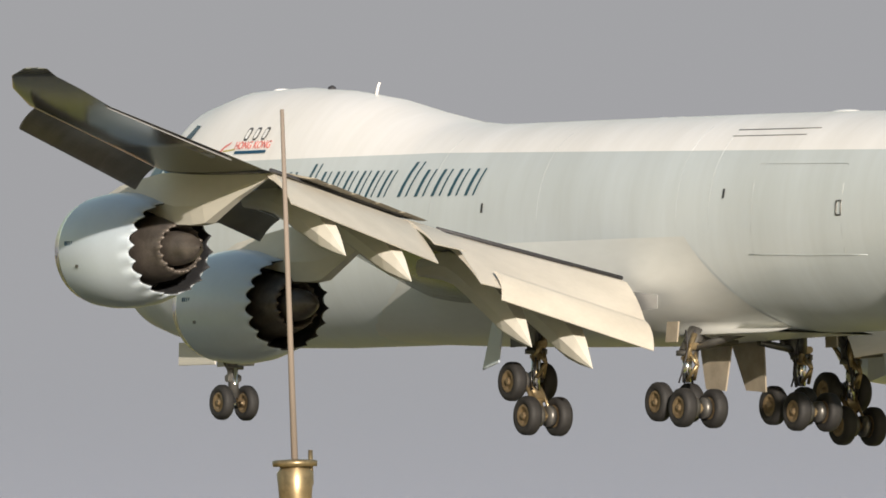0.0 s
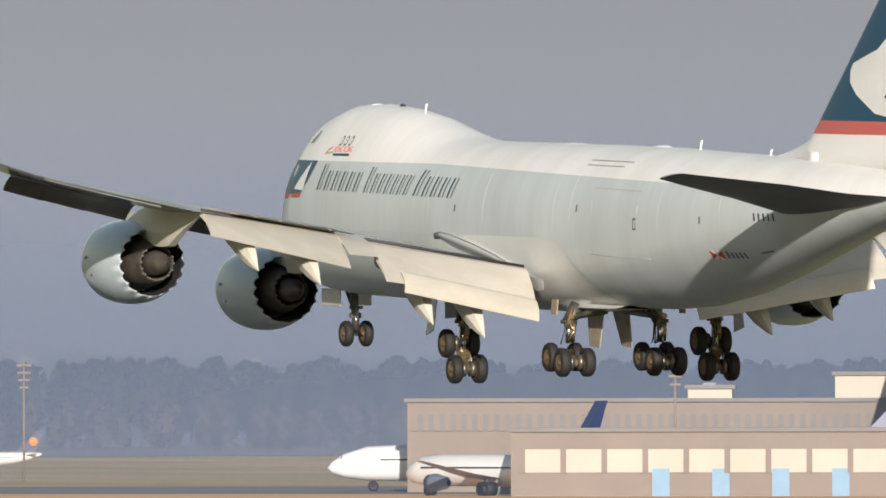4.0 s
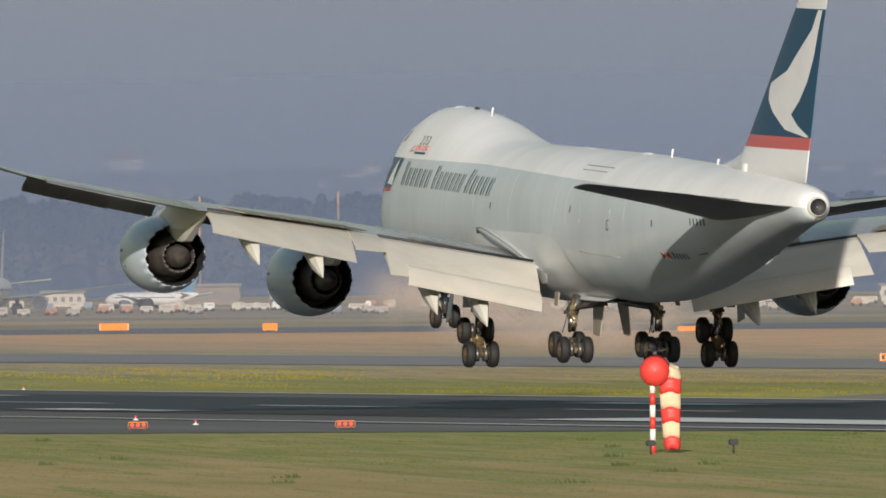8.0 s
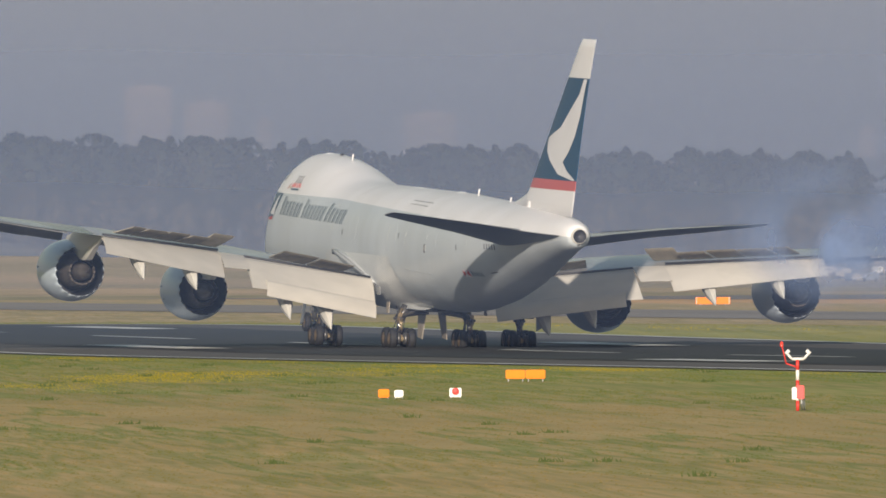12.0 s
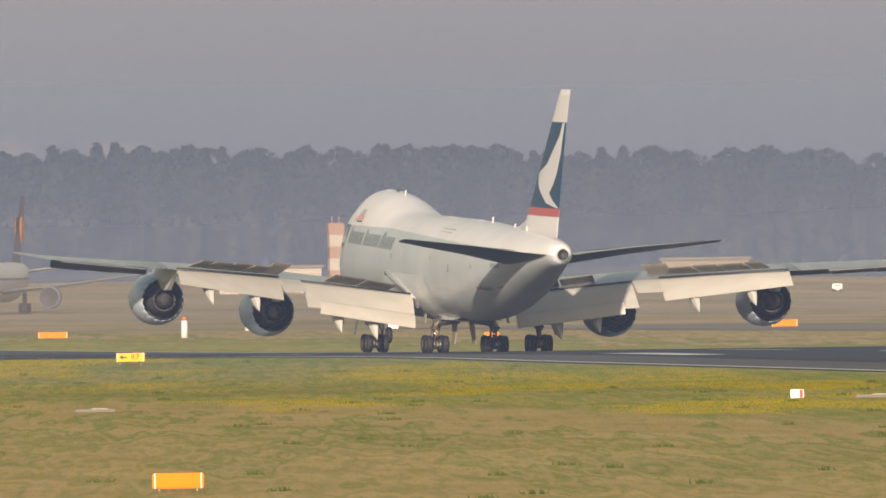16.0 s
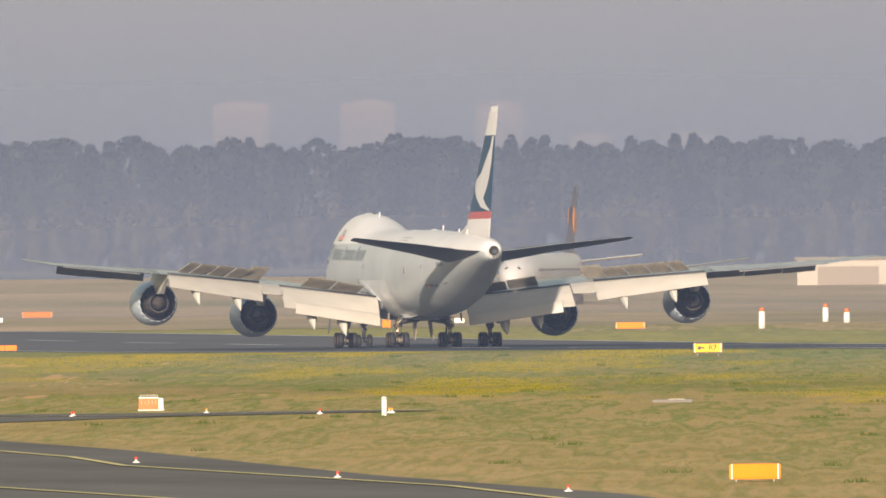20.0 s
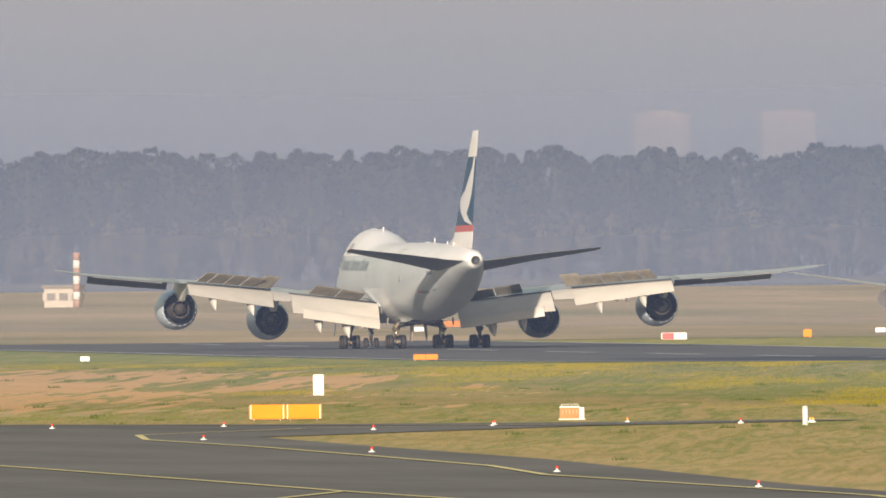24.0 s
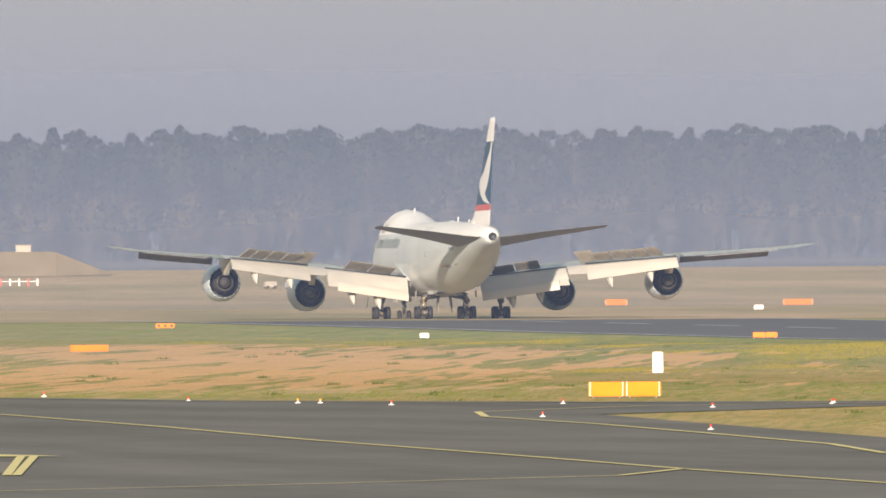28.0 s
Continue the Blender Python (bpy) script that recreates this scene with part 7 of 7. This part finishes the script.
# haze: tinted see-through sheets stand in for dusty air before and behind the woods
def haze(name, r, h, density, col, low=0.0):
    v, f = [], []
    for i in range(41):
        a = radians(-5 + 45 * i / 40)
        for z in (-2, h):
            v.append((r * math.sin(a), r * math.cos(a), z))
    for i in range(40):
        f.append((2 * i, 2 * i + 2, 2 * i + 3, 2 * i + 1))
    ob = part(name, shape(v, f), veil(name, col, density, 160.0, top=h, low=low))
    return tagged(ob, "see-through tinted sheet standing in for haze over the field", "haze", "", "structure")


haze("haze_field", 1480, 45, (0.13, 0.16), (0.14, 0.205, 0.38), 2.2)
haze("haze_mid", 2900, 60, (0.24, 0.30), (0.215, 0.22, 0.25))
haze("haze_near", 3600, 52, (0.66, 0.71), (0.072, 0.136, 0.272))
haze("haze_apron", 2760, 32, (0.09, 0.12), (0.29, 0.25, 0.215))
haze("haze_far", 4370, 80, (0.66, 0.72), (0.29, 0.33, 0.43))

# tyre smoke and blown dust: layered wisps, dense in the middle and thin at their rims
def wisp_material(name, col, dense, size):
    m = veil(name, col, (0.3, dense), size, 0.25, 0.6)
    n, l = m.node_tree.nodes, m.node_tree.links
    out_mix = n["Material Output"].inputs[0].links[0].from_node
    amount = out_mix.inputs[0].links[0].from_socket
    c = [q for q in n if q.bl_idname == "ShaderNodeTexCoord"][0]
    sub_, ln, rp, mu = n.new("ShaderNodeVectorMath"), n.new("ShaderNodeVectorMath"), n.new("ShaderNodeMapRange"), n.new("ShaderNodeMath")
    sub_.operation, ln.operation, mu.operation = "SUBTRACT", "LENGTH", "MULTIPLY"
    l.new(c.outputs["Generated"], sub_.inputs[0])
    sub_.inputs[1].default_value = (0.5, 0.5, 0.5)
    l.new(sub_.outputs[0], ln.inputs[0])
    rp.interpolation_type = "SMOOTHSTEP"
    rp.inputs[1].default_value, rp.inputs[2].default_value, rp.inputs[3].default_value, rp.inputs[4].default_value = 0.08, 0.49, 1.0, 0.0
    l.new(ln.outputs["Value"], rp.inputs[0])
    l.new(rp.outputs[0], mu.inputs[0])
    l.new(amount, mu.inputs[1])
    l.new(mu.outputs[0], out_mix.inputs[0])
    return m


M_SMOKE = wisp_material("tyre_smoke", (0.18, 0.25, 0.42), 1.0, 3.4)
M_DUST = wisp_material("blown_dust", (0.40, 0.335, 0.30), 0.75, 2.4)


def wisp(name, label, cat, group, material, w, h, seed, az):
    """One wisp: a gently buckled rounded sheet across the wind."""
    rows, n = [], 14
    v, f = [(0, 0, 0)], []
    for r in range(1, 7):
        for i in range(n):
            a = math.tau * i / n
            x, z = w * r / 6 * math.cos(a), h * r / 6 * math.sin(a)
            v.append((x, 1.2 * noise.noise(Vector((x * 0.3, z * 0.3, seed))), z))
    for i in range(n):
        f.append((0, 1 + i, 1 + (i + 1) % n))
    for r in range(5):
        for i in range(n):
            a, b = 1 + r * n + i, 1 + r * n + (i + 1) % n
            f.append((a, b, b + n, a + n))
    ob = part(name, shape(v, f, True), material)
    return tagged(ob, label, cat, group)


smoke = []
SM = [(9.25, 338, 1350, 5, 2.0, 1.2), (9.35, 346, 1362, 6, 2.2, 1.6), (9.5, 339, 1388, 7, 2.2, 1.5), (9.6, 336, 1400, 6, 2.2, 1.7), (9.75, 340, 1412, 5, 1.8, 1.5), (13.0, 337.0, 1806, 3.0, 2.2, 2.4), (13.05, 335.0, 1800, 2.6, 1.9, 2.0)]
for k, (t0, x, y, w, h, z1) in enumerate(SM):
    smoke.append((wisp("tyre_smoke_wisp", "bluish wisp of tyre smoke over the runway", "smoke", "touchdown smoke", M_SMOKE, w, h, k * 3.1, 13), t0, x, y, z1, h))
plume = [(wisp("tyre_smoke_wisp", "bluish wisp of tyre smoke over the runway", "smoke", "touchdown smoke", M_SMOKE, w, h, k * 4.7 + 20, 13), ox, oz, k) for k, (ox, oz, w, h) in enumerate(((-0.5, -0.3, 7.0, 4.8), (0.5, -0.2, 8.0, 5.2), (0.0, 0.3, 8.0, 5.0), (0.9, 0.2, 8.0, 4.8)))]
dust = [(wisp("dust_wisp", "pale brown wisp of dust blown up behind the engines", "dust", "engine dust", M_DUST, w, h, k * 2.3 + 50, 15), dx, dy, z) for k, (dx, dy, z, w, h) in enumerate(((18.4, 101.4, 5.7, 5.5, 3.0), (24.5, 110.3, 6.6, 7, 4.2), (30.1, 134.4, 5.0, 10, 2.6), (40.5, 140.5, 5.0, 11, 2.2), (33.0, 143.4, 7.6, 6, 3.4)))]


def slim_mast(az, r, h):
    t = thing("banded_mast", "slim pinkish banded mast before the woods", "mast", "banded masts", at=pose(*put(az, r), 0))
    for k in range(7):
        part("band", tube((0, 0, h * k / 7), (0, 0, h * (k + 1) / 7), 0.16, n=10), M_TANW if k % 2 else M_HAZERED, t)


for az, r, h in ((14.04, 3350, 13.2), (14.435, 3350, 13.4), (14.58, 3350, 13.5), (15.01, 3350, 13.8), (14.15, 3350, 13)):
    slim_mast(az, r, h)

stub = thing("banded_mast", "stout red and white mast beside a white store", "mast", "banded masts", at=pose(*put(7.222, 3296), 0))
for k in range(7):
    part("band", tube((0, 0, 0.93 * k), (0, 0, 0.93 * (k + 1)), 0.42, n=12), M_HAZERED if k % 2 == 0 else M_SIGNW, stub)

# whatever is that far out stands on the slope
for ob in bpy.data.objects:
    if ob.parent is None and ob.name.split(".")[0] in ("parked_airliner", "service_van", "apron_building", "field_hangar", "fire_station", "field_store", "white_store", "earth_bank", "equipment_hut", "localiser_array", "radar_tower", "banded_mast", "floodlight_mast", "taxiway_sign"):
        m = ob.matrix_basis.copy()
        m.translation.z += rise(m.translation.x, m.translation.y) + float(roll(m.translation.x, m.translation.y))
        ob.matrix_basis = m

# seconds, place of the main gear, then degrees of pitch, bank and heading off the runway's line
FLIGHT = [
    (0.0, 354.45, 697.50, 20.72, -0.11, 1.15, 0.72),
    (0.5, 350.13, 763.54, 18.97, -0.07, 0.42, 1.26),
    (1.0, 348.33, 820.02, 17.39, -0.02, -0.63, 1.35),
    (1.5, 347.63, 876.52, 15.89, -0.01, -1.19, 1.34),
    (2.0, 347.59, 935.19, 14.38, -0.03, -0.66, 1.40),
    (2.5, 348.78, 996.42, 12.92, -0.04, 0.08, 1.45),
    (3.0, 352.79, 1054.60, 11.38, 0.22, 0.02, 1.32),
    (3.5, 361.18, 1098.67, 11.01, 0.80, -0.41, 0.91),
    (4.0, 351.82, 1086.88, 9.78, 1.05, -0.45, 0.79),
    (4.5, 342.47, 1075.10, 8.54, 1.29, -0.49, 0.67),
    (5.0, 333.12, 1063.32, 7.31, 1.54, -0.54, 0.55),
    (5.5, 323.76, 1051.53, 6.08, 1.79, -0.58, 0.43),
    (6.0, 330.75, 1094.76, 5.11, 1.93, -0.43, 0.27),
    (6.5, 337.64, 1134.14, 4.41, 1.97, 0.02, -0.08),
    (7.0, 338.62, 1180.72, 3.85, 1.78, 0.29, -0.12),
    (7.5, 338.66, 1223.35, 3.37, 1.56, 0.38, -0.21),
    (8.0, 338.30, 1263.57, 2.89, 1.46, 0.53, -0.35),
    (8.5, 337.84, 1302.99, 2.34, 1.50, 0.92, -0.45),
    (9.0, 337.31, 1342.99, 1.64, 1.63, 1.38, -0.37),
    (9.5, 337.00, 1382.56, 1.02, 1.85, 1.74, -0.10),
    (10.0, 337.08, 1422.59, 0.40, 2.03, 1.92, 0.20),
    (10.5, 337.59, 1464.45, 0.27, 1.91, 1.94, 0.72),
    (11.0, 338.20, 1507.00, 0.10, 1.73, 2.09, 1.12),
    (11.5, 338.68, 1550.07, 0.00, 1.55, 2.19, 1.15),
    (13.5, 336.62, 1712.55, 0.56, 0.47, 0.70, -1.40),
    (14.0, 336.83, 1751.44, 0.72, 0.20, 0.33, -1.44),
    (14.5, 337.33, 1790.53, 0.74, 0.18, 0.40, -1.01),
    (15.0, 337.71, 1829.77, 0.67, 0.44, 0.62, -0.36),
    (15.5, 338.19, 1868.05, 0.55, 0.84, 0.85, 0.16),
    (16.0, 338.31, 1905.65, 0.43, 1.20, 0.96, 0.36),
    (16.5, 338.22, 1942.58, 0.30, 1.35, 0.88, 0.31),
    (17.0, 338.02, 1978.81, 0.16, 1.34, 0.77, 0.12),
    (17.5, 338.03, 2014.25, 0.03, 1.14, 0.56, -0.17),
    (18.0, 337.93, 2049.82, -0.07, 0.91, 0.32, -0.44),
    (18.5, 337.94, 2084.87, -0.17, 0.52, 0.08, -0.62),
    (19.0, 338.09, 2119.58, -0.26, 0.17, -0.04, -0.60),
    (19.5, 338.29, 2153.99, -0.33, -0.15, 0.10, -0.41),
    (20.0, 338.60, 2188.11, -0.36, -0.23, 0.38, -0.15),
    (20.5, 338.90, 2222.26, -0.35, -0.10, 0.55, -0.03),
    (22.5, 338.91, 2347.52, -0.28, -0.24, -0.07, -0.31),
    (23.0, 339.03, 2378.54, -0.24, -0.31, 0.06, -0.28),
    (23.5, 339.21, 2409.01, -0.19, -0.33, 0.07, -0.30),
    (24.0, 339.40, 2438.81, -0.17, -0.39, 0.16, -0.18),
    (24.5, 339.54, 2467.86, -0.15, -0.46, 0.33, -0.16),
    (25.0, 339.52, 2496.20, -0.12, -0.48, 0.38, 0.00),
    (25.5, 339.48, 2523.53, -0.10, -0.47, 0.36, 0.05),
    (26.0, 339.38, 2550.26, -0.08, -0.49, 0.26, 0.03),
    (26.5, 339.29, 2576.74, -0.06, -0.54, 0.15, -0.12),
    (27.0, 339.26, 2603.21, -0.04, -0.54, 0.13, -0.23),
    (27.5, 339.25, 2629.93, -0.02, -0.57, 0.13, -0.22),
    (28.0, 339.30, 2656.94, -0.00, -0.63, 0.11, -0.16),
]

# the puff's path: seconds, x, height, then how far its wisps have spread along and up
PLUME = [(0, 340.0, -9.0, 1.5, 0.8), (9.55, 340.0, -9.0, 1.5, 0.8), (9.95, 336.0, -0.9, 2.2, 1.0), (10.2, 333.6, 1.6, 3.0, 1.8), (10.4, 333.4, 2.6, 3.4, 2.4), (10.7, 330.8, 5.3, 4.6, 2.6), (11.2, 328.4, 7.2, 7.0, 2.8), (11.5, 327.0, 7.7, 8.5, 3.0), (13.0, 318.0, 6.0, 14.0, 4.0), (15.0, 308.0, -12.0, 16.0, 4.0), (28, 308.0, -12.0, 16.0, 4.0)]


def motions():
    walk(jet, [(r[0], pose(r[1], r[2], r[3], r[5], -r[4], 90 + r[6])) for r in FLIGHT])
    for ob, down, up, full, t0 in movers:
        walk(ob, [(0, down), (t0, down), (t0 + 0.3, down.lerp(up, 0.5)), (t0 + 1.1, up), (15, up), (21, full), (28, full)])
    for ob, s in flexers:
        rows = []
        rest = ob.matrix_basis.copy()
        for t, a in ((0, 2.4), (8.5, 2.3), (10.2, 2.0), (11.5, 1.2), (13.5, 0.3), (20, -0.05), (28, -0.25)):
            hinge = Matrix.Translation((0, s * 2.5, 3.6))
            rows.append((t, hinge @ Matrix.Rotation(radians(a * s), 4, "X") @ hinge.inverted() @ rest))
        walk(ob, rows)
    for ob, s in benders:
        hinge = Matrix.Translation((0, s * 22.2, 6.06))
        walk(ob, [(t, hinge @ Matrix.Rotation(radians(a * s), 4, "X") @ hinge.inverted()) for t, a in ((0, 4.2), (3.5, 3.6), (8.5, 3.2), (10.2, 2.6), (11.5, 1.6), (13.5, 0.4), (20, 0.0), (28, 0.0))])
    for ob, rest, flight in bogies:
        t0 = 9.5 if ob.name.startswith("bogie") else 12.0
        walk(ob, [(0, flight), (t0, flight), (t0 + 0.35, flight.lerp(rest, 0.7)), (t0 + 0.9, rest), (28, rest)])

    for ob, t0, x, y, z1, r in smoke:
        low = pose(x, y, -r - 1.5, 0, 0, -13)
        k = 0.42 if t0 > 12 else 1.0          # the nose wheels leave a short puff
        rows = [(0, low), (t0, low), (t0 + 0.3 * k, pose(x, y + 1, z1 * 0.35, 0, 0, -13)), (t0 + 0.8 * k, pose(x + 1, y + 3, z1 * 0.75, 0, 4, -13)), (t0 + 2.0 * k, pose(x + 3, y + 5, z1, 0, 10, -13)), (t0 + 3.5 * k, pose(x + 8, y + 9, z1 * 0.5, 0, 14, -13)), (t0 + 5.0 * k, pose(x + 14, y + 12, -r - 2, 0, 18, -13)), (28, pose(x + 14, y + 12, -r - 2, 0, 18, -13))]
        walk(ob, rows)
    # the big puff: starts low behind the wheels, swells apart and drifts up downwind
    for ob, ox, oz, k in plume:
        rows = []
        for t, x, z, sx, sz in PLUME:
            rows.append((t, pose(x + ox * sx, 1400 - 1.2 * k, z + oz * sz, 0, 3 * (t - 9.9) * (-1) ** k, -13)))
        walk(ob, rows)
    base = taxi_jet.matrix_basis.copy()
    walk(taxi_jet, [(t, Matrix.Translation((dx, 0, 0)) @ base) for t, dx in ((0, 9), (14, 3), (17, 0), (20, -1.8), (23, -1.8), (28, -1.8))])
    # dust keeps abreast of the engines until touchdown, then settles
    for k, (ob, dx, dy, z) in enumerate(dust):
        rows = []
        for t, lift in ((0, -14), (3.4, -14), (5.2, 0), (6, 0), (7, 0.2), (8, -0.6), (9, -3.0), (10.5, -12), (28, -14)):
            tt = min(max(t, 3.4), 10.0)
            x, y = (float(np.interp(tt, [r[0] for r in FLIGHT], [r[i] for r in FLIGHT])) for i in (1, 2))
            rows.append((t, pose(x + dx, y + dy, z + lift, 0, 1.5 * min(t, 10.0) * (-1) ** k, -15)))
        walk(ob, rows)


motions()
